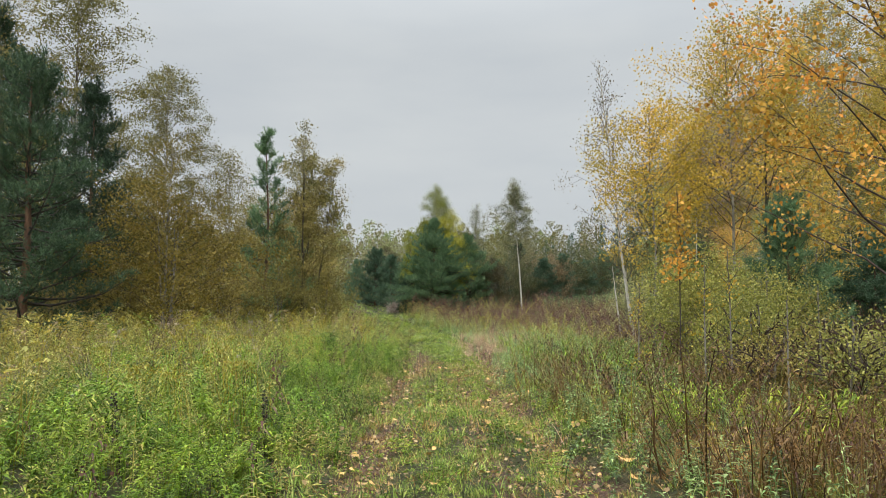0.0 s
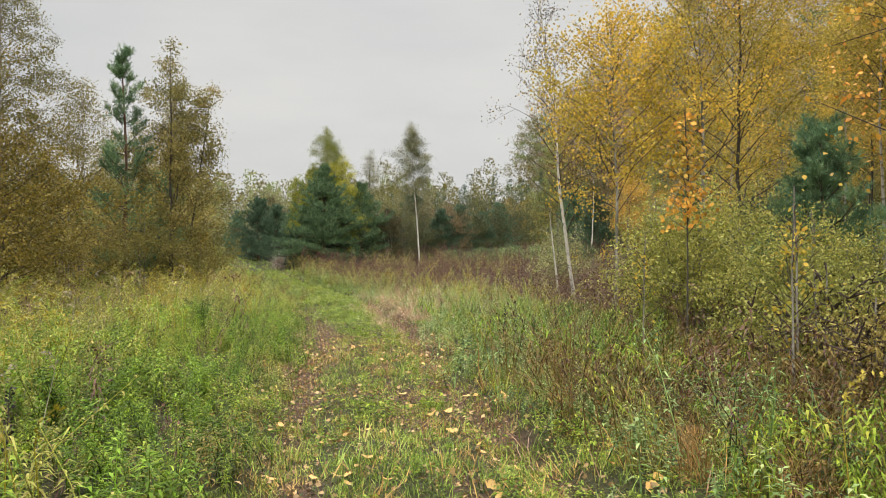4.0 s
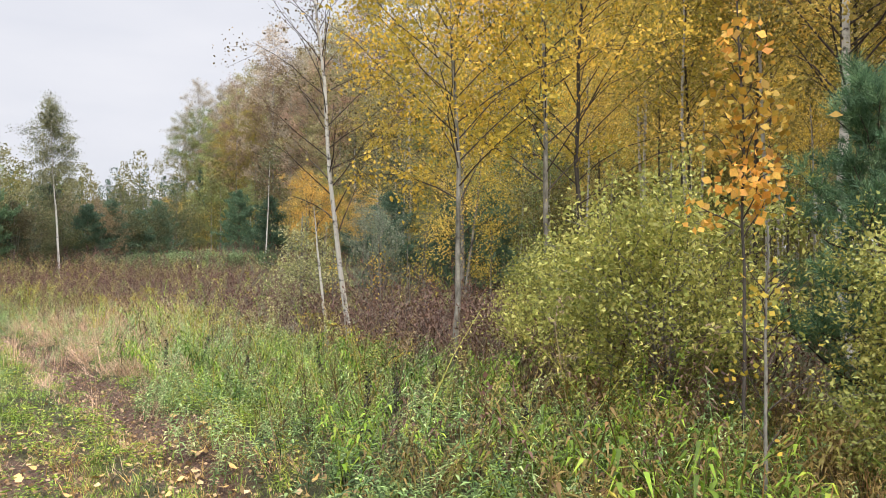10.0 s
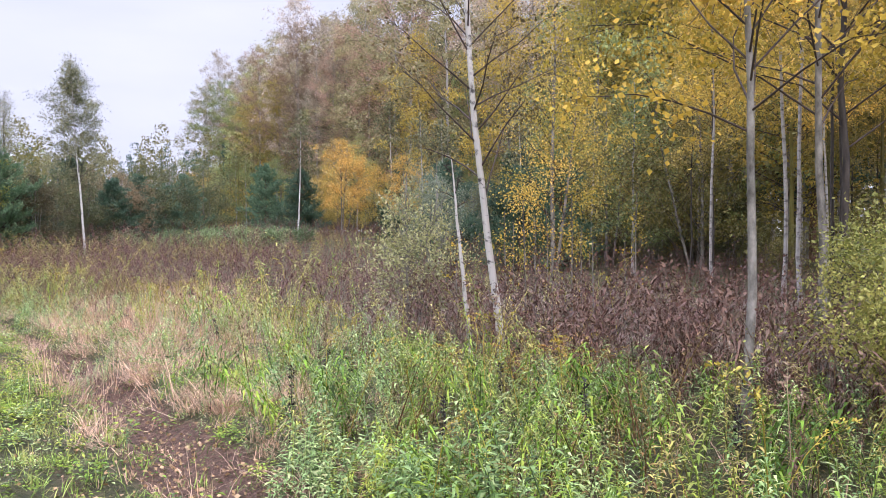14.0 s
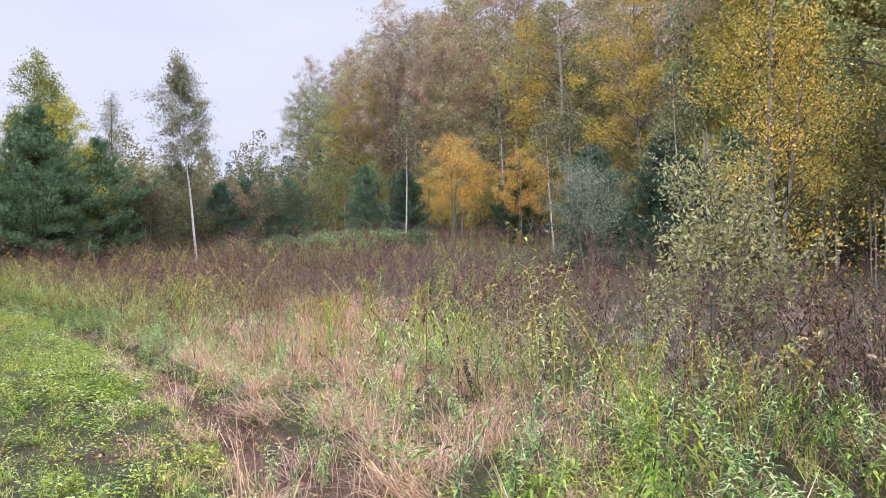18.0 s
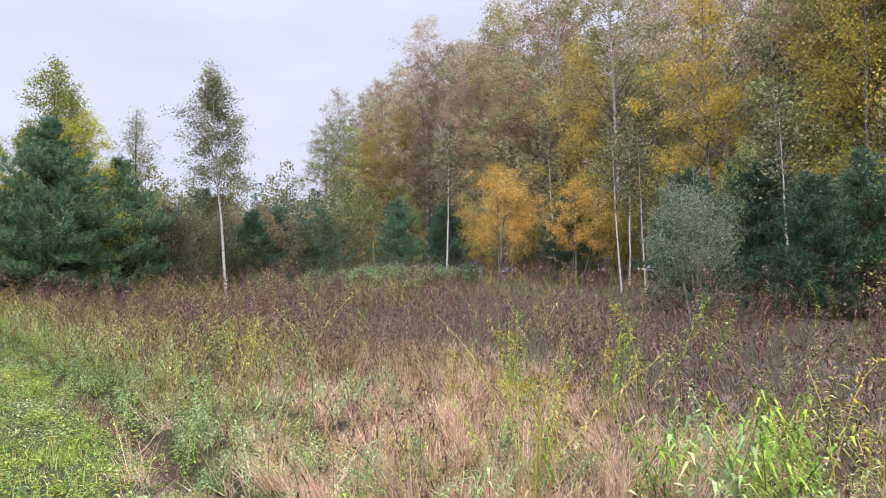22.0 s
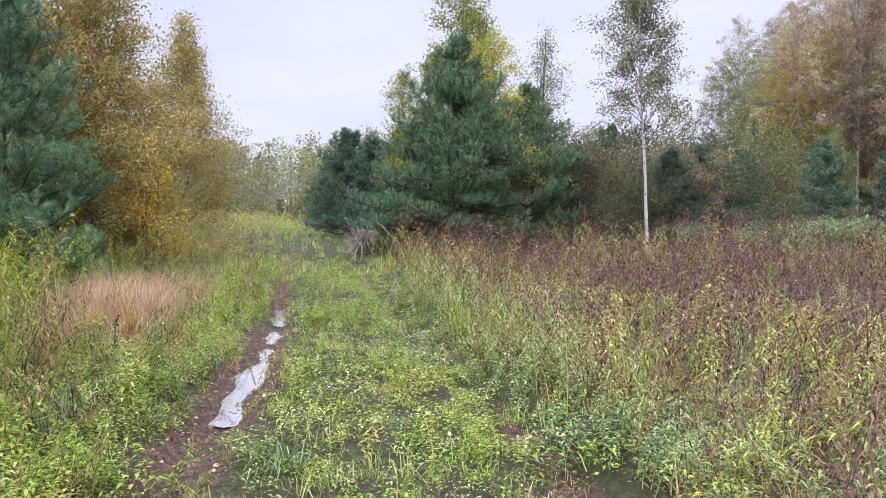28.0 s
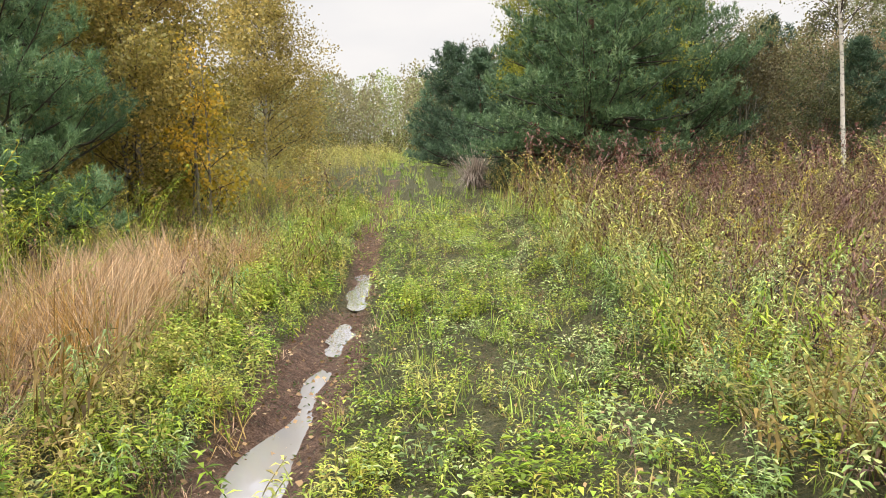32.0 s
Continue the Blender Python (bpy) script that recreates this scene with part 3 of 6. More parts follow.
def ground_material():
    m, n, l, b = node_mat("meadow_soil")
    tc, att = n.new("ShaderNodeTexCoord"), n.new("ShaderNodeAttribute")
    att.attribute_name = "tone"

    def noise_tex(scale, detail=6):
        t = n.new("ShaderNodeTexNoise")
        t.inputs["Scale"].default_value, t.inputs["Detail"].default_value, t.inputs["Roughness"].default_value = scale, detail, 0.65
        l.new(tc.outputs["Object"], t.inputs["Vector"])
        return t

    def ramp(src, stops):
        r = n.new("ShaderNodeValToRGB")
        e = r.color_ramp.elements
        while len(e) < len(stops):
            e.new(0.5)
        for i, (pos, c) in enumerate(stops):
            e[i].position, e[i].color = pos, (*c, 1)
        l.new(src, r.inputs["Fac"])
        return r

    fine, coarse, grain = noise_tex(14), noise_tex(0.8), noise_tex(70)
    mingle = n.new("ShaderNodeMath")
    mingle.operation = "MULTIPLY_ADD"
    mingle.inputs[1].default_value, mingle.inputs[2].default_value = 0.5, 0.0
    half = n.new("ShaderNodeMath")
    half.operation = "MULTIPLY"
    half.inputs[1].default_value = 0.5
    l.new(grain.outputs["Fac"], half.inputs[0])
    l.new(fine.outputs["Fac"], mingle.inputs[0])
    l.new(half.outputs[0], mingle.inputs[2])
    soil = ramp(mingle.outputs[0], [(0.36, (0.045, 0.024, 0.015)), (0.5, (0.15, 0.08, 0.05)), (0.63, (0.32, 0.19, 0.125))])
    turf = ramp(mingle.outputs[0], [(0.36, (0.03, 0.03, 0.01)), (0.5, (0.075, 0.08, 0.024)), (0.63, (0.17, 0.135, 0.06))])
    edge = n.new("ShaderNodeMath")
    edge.operation = "ADD"
    shake = n.new("ShaderNodeMapRange")
    shake.inputs["To Min"].default_value, shake.inputs["To Max"].default_value = -0.45, 0.45
    l.new(coarse.outputs["Fac"], shake.inputs["Value"])
    l.new(att.outputs["Fac"], edge.inputs[0])
    l.new(shake.outputs[0], edge.inputs[1])
    cut = ramp(edge.outputs[0], [(0.25, (0, 0, 0)), (0.6, (1, 1, 1))])
    mix = n.new("ShaderNodeMix")
    mix.data_type = "RGBA"
    l.new(cut.outputs["Color"], mix.inputs[0])
    l.new(turf.outputs["Color"], mix.inputs[6])
    l.new(soil.outputs["Color"], mix.inputs[7])
    l.new(mix.outputs[2], b.inputs["Base Color"])
    b.inputs["Roughness"].default_value = 0.9
    bp = n.new("ShaderNodeBump")
    bp.inputs["Strength"].default_value, bp.inputs["Distance"].default_value = 1.0, 0.06
    lump = n.new("ShaderNodeMath")
    lump.operation = "MULTIPLY_ADD"
    lump.inputs[1].default_value = 1.6
    l.new(fine.outputs["Fac"], lump.inputs[0])
    l.new(grain.outputs["Fac"], lump.inputs[2])
    l.new(lump.outputs[0], bp.inputs["Height"])
    l.new(bp.outputs["Normal"], b.inputs["Normal"])
    return m


gx = stretch(-700, -4, 6, 0.08, 700, 1.3)
gy = stretch(-300, 3, 50, 0.12, 900, 1.25)
GX, GY = np.meshgrid(gx, gy, indexing="ij")
ni, nj = GX.shape
gi, gj = np.meshgrid(np.arange(ni - 1), np.arange(nj - 1), indexing="ij")
gq = np.stack([gi * nj + gj, (gi + 1) * nj + gj, (gi + 1) * nj + gj + 1, gi * nj + gj + 1], -1).reshape(-1, 4)
gv = np.stack([GX, GY, ground_z(GX, GY)], -1).reshape(-1, 3)
ground = new("ground", make_mesh("ground", gv, gq, ground_material(), soil_share(GX, GY).ravel(), True))
tagged(ground, "rutted dirt track with brown soil through an overgrown meadow", "ground", kind="structure")

# Puddles stand in the rut.
WATER, _n, _l, _b = node_mat("puddle_water")
_b.inputs["Base Color"].default_value = (0.5, 0.49, 0.5, 1)
_b.inputs["Metallic"].default_value = 0.52
_b.inputs["Roughness"].default_value = 0.03
_b.inputs["Specular IOR Level"].default_value = 1.0
_b.inputs["IOR"].default_value = 1.6
_t = _n.new("ShaderNodeTexNoise")
_t.inputs["Scale"].default_value = 9
_p = _n.new("ShaderNodeBump")
_p.inputs["Strength"].default_value, _p.inputs["Distance"].default_value = 0.08, 0.01
_l.new(_t.outputs["Fac"], _p.inputs["Height"])
_l.new(_p.outputs["Normal"], _b.inputs["Normal"])


def puddle(y0, y1, half, z):
    """A level sheet of water; the bed around it makes its shore."""
    k = 60
    ys, f = np.linspace(y0, y1, k), np.linspace(0, 1, k)
    w = half * np.sqrt(np.clip(1 - (2 * f - 1) ** 4, 0, 1)) * (1 + 0.22 * np.sin(ys * 9.0) + 0.12 * np.sin(ys * 23.0)) + 0.004
    c = left_rut(ys) + 0.03 * np.sin(ys * 4.1)
    v = np.concatenate([np.stack([c - w, ys, 0 * ys + z], 1), np.stack([c + w, ys, 0 * ys + z], 1)])
    i = np.arange(k - 1)
    q = np.stack([i, i + k, i + k + 1, i + 1], 1)
    ob = new("puddle", make_mesh("puddle", v, q, WATER))
    return tagged(ob, "muddy rain puddle reflecting grey sky in the wheel rut", "puddle", "puddles in the rut")


puddle(35.7, 39.6, 0.30, -0.072)
puddle(40.0, 41.2, 0.12, -0.080)
puddle(41.8, 44.6, 0.14, -0.074)

# ---- weeds and grass ----


def scatter(name, proto, places, turns, sizes, tones, mat, label, category, rng, tilt=0.12, lie=0.0):
    """Copies of one plant, bent and turned, in one mesh."""
    v, f = proto
    n, m = len(places), len(v)
    c, s = np.cos(turns), np.sin(turns)
    x = v[None, :, 0] * c[:, None] - v[None, :, 1] * s[:, None]
    y = v[None, :, 0] * s[:, None] + v[None, :, 1] * c[:, None]
    z = np.repeat(v[None, :, 2], n, 0)
    px, py = places[:, 0], places[:, 1]
    bend = rng.normal(0, tilt, (n, 2)) + lie * np.stack([wave(px, py, 1.7, 3.1) + wave(px, py, 4.3, 7.7), wave(px, py, 1.9, 5.3) + wave(px, py, 4.9, 1.9)], 1)
    reach = z * np.abs(z) ** 0.3
    x, y = x + bend[:, :1] * reach, y + bend[:, 1:] * reach
    z = z / np.sqrt(1 + 0.8 * (bend**2).sum(1))[:, None]
    out = np.stack([x, y, z], -1) * sizes[:, None, None] + places[:, None]
    faces = [(np.asarray(g)[None] + (np.arange(n) * m)[:, None, None]).reshape(-1, np.asarray(g).shape[1]) for g in f]
    me = make_mesh(name, out.reshape(-1, 3), faces, mat, np.repeat(tones, m))
    return tagged(new(name, me), label, category, kind="stuff")


def blade(rng, base, d, length, width, curl, seg=2):
    """A curved strip, as vertices and quads."""
    t = np.linspace(0, 1, seg + 1)[:, None]
    side = unit(np.cross(d, [0, 0, 1.0]) + 1e-6) * width * 0.5
    p = base + d * length * t + np.array([0, 0, -curl * length]) * t**2
    w = (1 - t**2.2) * 0.9 + 0.08
    v = np.concatenate([p - side * w, p + side * w])
    i = np.arange(seg)
    return v, np.stack([i, i + seg + 1, i + seg + 2, i + 1], 1)


def kite(base, d, length, width, curl):
    """A narrow leaf of two bent triangles."""
    side = unit(np.cross(d, [0, 0, 1.0]) + 1e-6) * width * 0.5
    mid = base + d * length * 0.5
    v = np.stack([base, mid + side, base + d * length + [0, 0, -curl * length], mid - side])
    return v, [[0, 1, 2, 3]]


def proto_grass(seed, blades, height, width, spread, curl):
    rng, h = np.random.default_rng(seed), Heap()
    for _ in range(blades):
        az = rng.uniform(0, 6.283)
        out = rng.uniform(0.1, spread)
        d = unit(np.array([np.cos(az) * out, np.sin(az) * out, 1.0]))
        h.add(*blade(rng, np.r_[rng.normal(0, 0.05, 2), -0.01], d, height * rng.uniform(0.5, 1.15), width, curl * rng.uniform(0.3, 1.3)))
    return h.arrays()


def proto_weed(seed, height, leaves, leaf, width, stem=0.005, low=0.12, droop=0.3, flat=0.0, shoots=1, room=0.1):
    """One or more upright stems with narrow leaves all round, the longest halfway up."""
    rng, h = np.random.default_rng(seed), Heap()
    f = np.linspace(0, 1, 4)
    for k in range(shoots):
        tall = height * (1 if k == 0 else rng.uniform(0.55, 1.05))
        off = rng.normal(0, room if shoots > 1 else 0, 2)
        lean = rng.normal(0, 0.24, 2) * tall
        p = np.stack([off[0] + lean[0] * f**1.7 + np.cumsum(rng.normal(0, 0.012, 4)), off[1] + lean[1] * f**1.7 + np.cumsum(rng.normal(0, 0.012, 4)), f * tall], 1)
        h.add(*tube(p, stem * (1 - 0.7 * f), 3))
        for i in range(leaves):
            u = low + (1 - low) * ((i + rng.uniform(0, 1)) / leaves) ** 0.85
            az = i * 2.4 + rng.uniform(-0.4, 0.4)
            base = np.array([np.interp(u, f, p[:, c]) for c in range(3)])
            d = unit(np.array([np.cos(az), np.sin(az), flat + rng.uniform(-0.05, 0.4) + 1.2 * max(0, u - 0.78)]))
            h.add(*kite(base, d, leaf * rng.uniform(0.65, 1.15) * (0.55 + 1.5 * u * (1.15 - u)), width * rng.uniform(0.75, 1.2), droop * rng.uniform(0.5, 1.8)))
    return h.arrays()


def proto_plume(seed, height, strands, length):
    """The one-sided feathery flower head of a goldenrod, nodding above its stem."""
    rng, h = np.random.default_rng(seed), Heap()
    nod = rng.uniform(0, 6.283)
    way = np.array([np.cos(nod), np.sin(nod), 0])
    t = np.linspace(0, 1, 6)[:, None]
    axis = np.array([0, 0, 0.72 * height]) + np.array([0, 0, 1.6]) * length * t + way * length * 0.9 * t**2 + np.array([0, 0, -0.7]) * length * t**3
    h.add(*tube(np.array([[0, 0, 0.1 * height], axis[0]]), [0.004, 0.003], 3))
    h.add(*tube(axis[::2], [0.003, 0.002, 0.001], 3))
    for i in range(strands):
        u = (i + rng.uniform(0, 1)) / strands
        base = np.array([np.interp(u, t[:, 0], axis[:, k]) for k in range(3)])
        az = nod + rng.uniform(-1.7, 1.7)
        d = unit(np.array([np.cos(az), np.sin(az), rng.uniform(0.25, 0.9)]))
        ln = length * (1.15 - 0.8 * u) * rng.uniform(0.45, 0.85)
        for k in range(5):
            c = (k + rng.uniform(0.2, 1)) / 5
            q = base + d * ln * c + [0, 0, -0.55 * ln * c * c]
            up = unit(d * 0.6 + rng.normal(0, 0.35, 3) + [0, 0, 0.35])
            h.add(*kite(q, up, rng.uniform(0.02, 0.034), 0.013, 0.1))
    return h.arrays()


def proto_dead(seed, height, leaves):
    """A dead stalk with shrivelled hanging leaves and a branched seed head."""
    rng, h = np.random.default_rng(seed), Heap()
    f = np.linspace(0, 1, 4)
    p = np.stack([rng.normal(0, 0.2) * height * f**1.7 + np.cumsum(rng.normal(0, 0.03, 4)), rng.normal(0, 0.2) * height * f**1.7 + np.cumsum(rng.normal(0, 0.03, 4)), f * height], 1)
    h.add(*tube(p, 0.0045 * (1 - 0.6 * f), 3))
    for i in range(leaves):
        u = 0.15 + 0.8 * (i + rng.uniform(0, 1)) / leaves
        az = i * 2.4 + rng.uniform(-0.5, 0.5)
        base = np.array([np.interp(u, f, p[:, k]) for k in range(3)])
        d = unit(np.array([np.cos(az), np.sin(az), rng.uniform(-0.2, 0.5)]))
        h.add(*kite(base, d, 0.085 * rng.uniform(0.6, 1.3), 0.019, rng.uniform(0.5, 1.1)))
    for i in range(8):
        twig = unit(rng.normal(0, 0.6, 3) + [0, 0, 1.0])
        low = p[-1] - [0, 0, 0.16 * height * rng.uniform(0, 1.6)]
        h.add(*kite(low, twig, 0.15 * rng.uniform(0.5, 1.1), 0.006, 0.1))
        h.add(*leaf_quads(rng, low + twig * np.array([[0.09], [0.13]]), 0.034, 0.7, 0.0))
    return h.arrays()


def proto_herb(seed, leaves, leaf, height):
    """A low plant with broad leaves."""
    rng, h = np.random.default_rng(seed), Heap()
    for i in range(leaves):
        az = rng.uniform(0, 6.283)
        z = height * rng.uniform(0.15, 1.0)
        r = rng.uniform(0, 0.1)
        d = unit(np.array([np.cos(az), np.sin(az), rng.uniform(0.0, 0.7)]))
        h.add(*kite(np.array([r * np.cos(az), r * np.sin(az), z]), d, leaf * rng.uniform(0.6, 1.3), leaf * 0.42, 0.35))
    return h.arrays()


def spots(rng, n, x0, x1, y0, y1, share):
    """Random places of a strip, kept by a share that depends on where they lie."""
    x, y = rng.uniform(x0, x1, n), rng.uniform(y0, y1, n)
    keep = rng.uniform(0, 1, n) < share(x, y)
    x, y = x[keep], y[keep]
    return np.stack([x, y, ground_z(x, y)], 1)


def chance(ix, iy, k):
    """A fixed random number for each cell of a grid."""
    v = np.sin(ix * 127.1 + iy * 311.7 + k * 74.7) * 43758.5453
    return v - np.floor(v)


def sow(name, proto, n, area, share, mat, label, category, seed, size=(0.7, 1.2), tilt=0.12, low=1.0, patch=0.6, lie=0.0, cell=0.58, gather=0.85):
    """Plants over a strip, drawn together into clumps that differ in colour and height."""
    rng = np.random.default_rng(seed)
    p = spots(rng, n, *area, share)
    if not len(p):
        return None
    k = seed % 5
    c, d, room = np.cos(seed * 1.37), np.sin(seed * 1.37), cell * (0.8 + 0.1 * k)
    swirl = 0.35 * wave(p[:, 0], p[:, 1], 0.9, seed)
    q = np.stack([p[:, 0] * c - p[:, 1] * d + swirl, p[:, 0] * d + p[:, 1] * c - swirl], 1)
    ix, iy = np.floor(q[:, 0] / room), np.floor(q[:, 1] / room)
    hue, tall = chance(ix, iy, k), chance(ix, iy, k + 9)
    pull = (np.stack([ix + chance(ix, iy, k + 3), iy + chance(ix, iy, k + 5)], 1) * room - q) * gather * rng.uniform(0.2, 1.0, (len(p), 1))
    p[:, :2] += np.stack([pull[:, 0] * c + pull[:, 1] * d, pull[:, 1] * c - pull[:, 0] * d], 1)
    dry = (np.abs(p[:, 0] - left_rut(p[:, 1])) > 0.24) | (p[:, 1] < 35.4) | (p[:, 1] > 44.8)
    p, hue, tall = p[dry], hue[dry], tall[dry]
    p[:, 2] = ground_z(p[:, 0], p[:, 1])
    tones = np.clip(0.18 + 0.6 * hue + 0.25 * wave(p[:, 0], p[:, 1], patch, seed) + rng.normal(0, 0.14, len(p)) + 0.2 * step(p[:, 1], 11, 25) - 0.1, 0, 1)
    sizes = rng.uniform(*size, len(p)) * (0.72 + 0.5 * tall) * (1 + 0.22 * wave(p[:, 0], p[:, 1], 1.1, seed * 0.7))
    sizes = sizes * (low + (1 - low) * np.maximum(step(verge(p[:, 0], p[:, 1]), 0.3, 2.4), step(p[:, 1], 32, 36) * step(rr(p[:, 0], p[:, 1]), 0.3, 0.6)))
    return scatter(name, proto, p, rng.uniform(0, 6.283, len(p)), sizes, tones, mat, label, category, rng, tilt, lie)


def lr(x, y):
    return left_rut(y) - x


def rr(x, y):
    return x - right_rut(y)


def step(v, a, b):
    return np.clip((v - a) / (b - a), 0, 1)


def off_rut(x, y):
    return 1 - np.clip(1.15 * soil_share(x, y), 0, 0.95)


def tan_patch(x, y):
    """Where dry pale grass takes over."""
    a = 1.7 * dip(np.hypot((x - 4.75 - 0.3 * (y - 27.0)) / 1.8, (y - 29.0) / 7.0), 1.0)
    b = 1.4 * dip(np.hypot((x - 3.85) / 0.85, (y - 22.8) / 3.0), 1.0)
    c = 1.7 * dip(np.hypot((x + 2.8) / 0.8, (y - 41.8) / 2.2), 1.0) + 1.5 * dip(np.hypot((x + 2.15) / 0.55, (y - 39.2) / 1.5), 1.0)
    d = 0.35 * dip(np.hypot((x - 5.2) / 1.0, (y - 32.0) / 2.5), 1.0)
    e = 0.8 * dip(np.hypot((x - 3.9) / 0.5, (y - 37.5) / 1.6), 1.0)
    return np.clip((a + b + c + d + e) * (0.85 + 0.35 * wave(x, y, 1.7, 5)), 0, 1)


def dark_field(x, y):
    """Where dead weeds stand dense."""
    edge = np.interp(y, [18, 25, 30, 34, 38, 42, 50], [5.6, 6.8, 7.2, 7.0, 4.4, 3.1, 2.4])
    return step(x - edge, 0, 1.6) * step(y, 17, 22) * (1 - 0.9 * tan_patch(x, y))


def woods_right(x, y):
    """1 inside the wood on the near right."""
    edge = np.interp(y, [-10, 5, 14, 18, 26, 34, 45, 60, 85, 124], [7, 7, 8.5, 10.5, 15, 24, 33, 38, 38, 38])
    return step(x - edge, 0, 1.5)


def thick(x, y):
    """Share of brambly brown ground in the early right margin."""
    return step(rr(x, y), 0.5, 1.2) * (1 - step(y, 10.5, 13.5) * (1 - step(x, 6.0, 7.5)))


def verge(x, y):
    return np.maximum(lr(x, y), rr(x, y))


def left_lush(x, y):
    return step(lr(x, y), 0.2, 0.7) * (1 - 0.92 * tan_patch(x, y)) * off_rut(x, y)


def right_lush(x, y):
    return step(rr(x, y), 0.3, 0.8) * (1 - 0.9 * tan_patch(x, y)) * (1 - 0.88 * thick(x, y)) * (1 - 0.88 * dark_field(x, y)) * (1 - woods_right(x, y))


def beside(x, y):
    """Denser near the track than farther out."""
    return 1 - 0.65 * step(verge(x, y), 2.4, 4.6)


def late(x, y):
    return step(y, 31, 36) * step(rr(x, y), 0.6, 1.6)


def patchy(x, y, s, k, lo=-0.3, hi=0.3):
    return step(wave(x, y, s, k) + 0.6 * wave(x, y, 2.4 * s, k + 1), lo, hi)


def strip(x, y):
    return step(rr(x, y), 0.25, 0.5) * step(2.1 - rr(x, y), 0, 0.6) * (0.35 + 0.65 * step(y, 30, 33)) * (1 - 0.8 * tan_patch(x, y))


# Grass on and beside the track.
G1, G2, G3 = proto_grass(1, 15, 0.17, 0.0055, 0.9, 0.45), proto_grass(2, 13, 0.40, 0.0062, 0.75, 0.55), proto_grass(6, 9, 0.11, 0.0055, 1.2, 0.3)
sow("grass", G1, 11500, (-2.5, 4.3, 3, 48), lambda x, y: step(0.7 - verge(x, y), 0, 0.6) * off_rut(x, y) * step(60 - y, 0, 30) * (0.4 + 0.6 * patchy(x, y, 1.4, 43)),
    H_GRASS, "short green grass between and beside the wheel ruts", "grass", 11, (0.4, 1.5), 0.35, patch=1.7)
sow("grass", G3, 9000, (-2.5, 4.3, 3, 46), lambda x, y: step(0.9 - verge(x, y), 0, 0.6) * (0.3 + 0.7 * off_rut(x, y)), H_GRASS, "sparse trodden grass on the track", "grass", 15, (0.5, 1.4), 0.3, patch=1.1)
sow("grass", G2, 3600, (-7, 8, 2, 52), lambda x, y: step(verge(x, y), 0.1, 0.5) * (1 - 0.6 * thick(x, y)) * (1 - 0.6 * step(lr(x, y), 0.4, 1.0)) * (1 - 0.7 * tan_patch(x, y)) * off_rut(x, y) * patchy(x, y, 1.3, 14),
    H_GRASS, "longer green grass among the weeds", "grass", 12, (0.5, 1.3), 0.3, lie=0.2)
sow("grass", G1, 4200, (-1.5, 3.8, 3.5, 17), lambda x, y: step(0.9 - verge(x, y), 0, 0.5) * (0.3 + 0.7 * off_rut(x, y)), H_FRESH, "yellow-green grass spreading over the ruts", "grass", 108, (0.4, 1.1), 0.4, patch=1.3, gather=0.5)
sow("dry_grass", G3, 3000, (-1.5, 4.2, 3.5, 17), lambda x, y: step(1.1 - verge(x, y), 0, 0.5), H_STRAW, "flattened brown straw on the track", "dry grass", 109, (0.7, 1.6), 0.6, lie=0.5, gather=0.5)
# Dry grass lies bent over in swirls.
for area, n, seed in (((2.6, 10.5, 16, 40), 15000, 13), ((-5.5, 2.0, 33, 46), 3600, 80)):
    sow("dry_grass", proto_grass(3, 20, 0.58, 0.006, 1.0, 0.75), n, area, lambda x, y: tan_patch(x, y) * off_rut(x, y) * (0.5 + 0.5 * patchy(x, y, 1.6, 17)),
        H_TAN, "pale tan dry grass in bent tufts", "dry grass", seed, (0.45, 1.05), 0.5, patch=1.5, lie=0.85)
sow("dry_grass", proto_grass(11, 12, 0.8, 0.0055, 0.5, 0.5), 3000, (2.6, 10.5, 16, 40), lambda x, y: tan_patch(x, y) * patchy(x, y, 1.1, 19),
    H_TAN, "standing tan dry grass with bent tips", "dry grass", 73, (0.6, 1.1), 0.3, patch=1.5, lie=0.3)
sow("dry_grass", proto_grass(4, 10, 0.46, 0.006, 0.9, 0.6), 6400, (-8, 9, 2, 52), lambda x, y: (0.3 + 0.4 * thick(x, y)) * step(verge(x, y), 0.1, 0.6),
    H_TAN, "withered grass scattered through the weeds", "dry grass", 14, (0.5, 1.1), 0.4, lie=0.4)
sow("dry_grass", proto_grass(7, 9, 0.24, 0.006, 1.0, 0.6), 5200, (-4, 6, 16, 50), lambda x, y: step(verge(x, y) + 0.8, 0, 0.6) * patchy(x, y, 1.9, 31, 0.0, 0.5), H_TAN, "short tan grass in patches", "dry grass", 58, (0.5, 1.1), 0.4, lie=0.4)
for n, seed, mat in ((1500, 62, H_TAN), (600, 113, H_STRAW)):
    sow("dry_grass", proto_grass(8, 18, 0.95, 0.006, 0.5, 0.4), n, (-4.5, -1.2, 36.5, 45), lambda x, y: step(tan_patch(x, y), 0.35, 0.8), mat, "tall reddish tan dry grass beside the wet rut", "dry grass", seed, (0.7, 1.1), 0.35, lie=0.3)
sow("dry_grass", proto_grass(10, 12, 0.55, 0.0055, 0.7, 0.55), 6000, (2.6, 8, 3, 16), lambda x, y: thick(x, y) * (0.45 + 0.55 * patchy(x, y, 1.3, 91)), H_STRAW, "brown straw grass on the verge", "dry grass", 68, (0.5, 1.25), 0.35, lie=0.3)
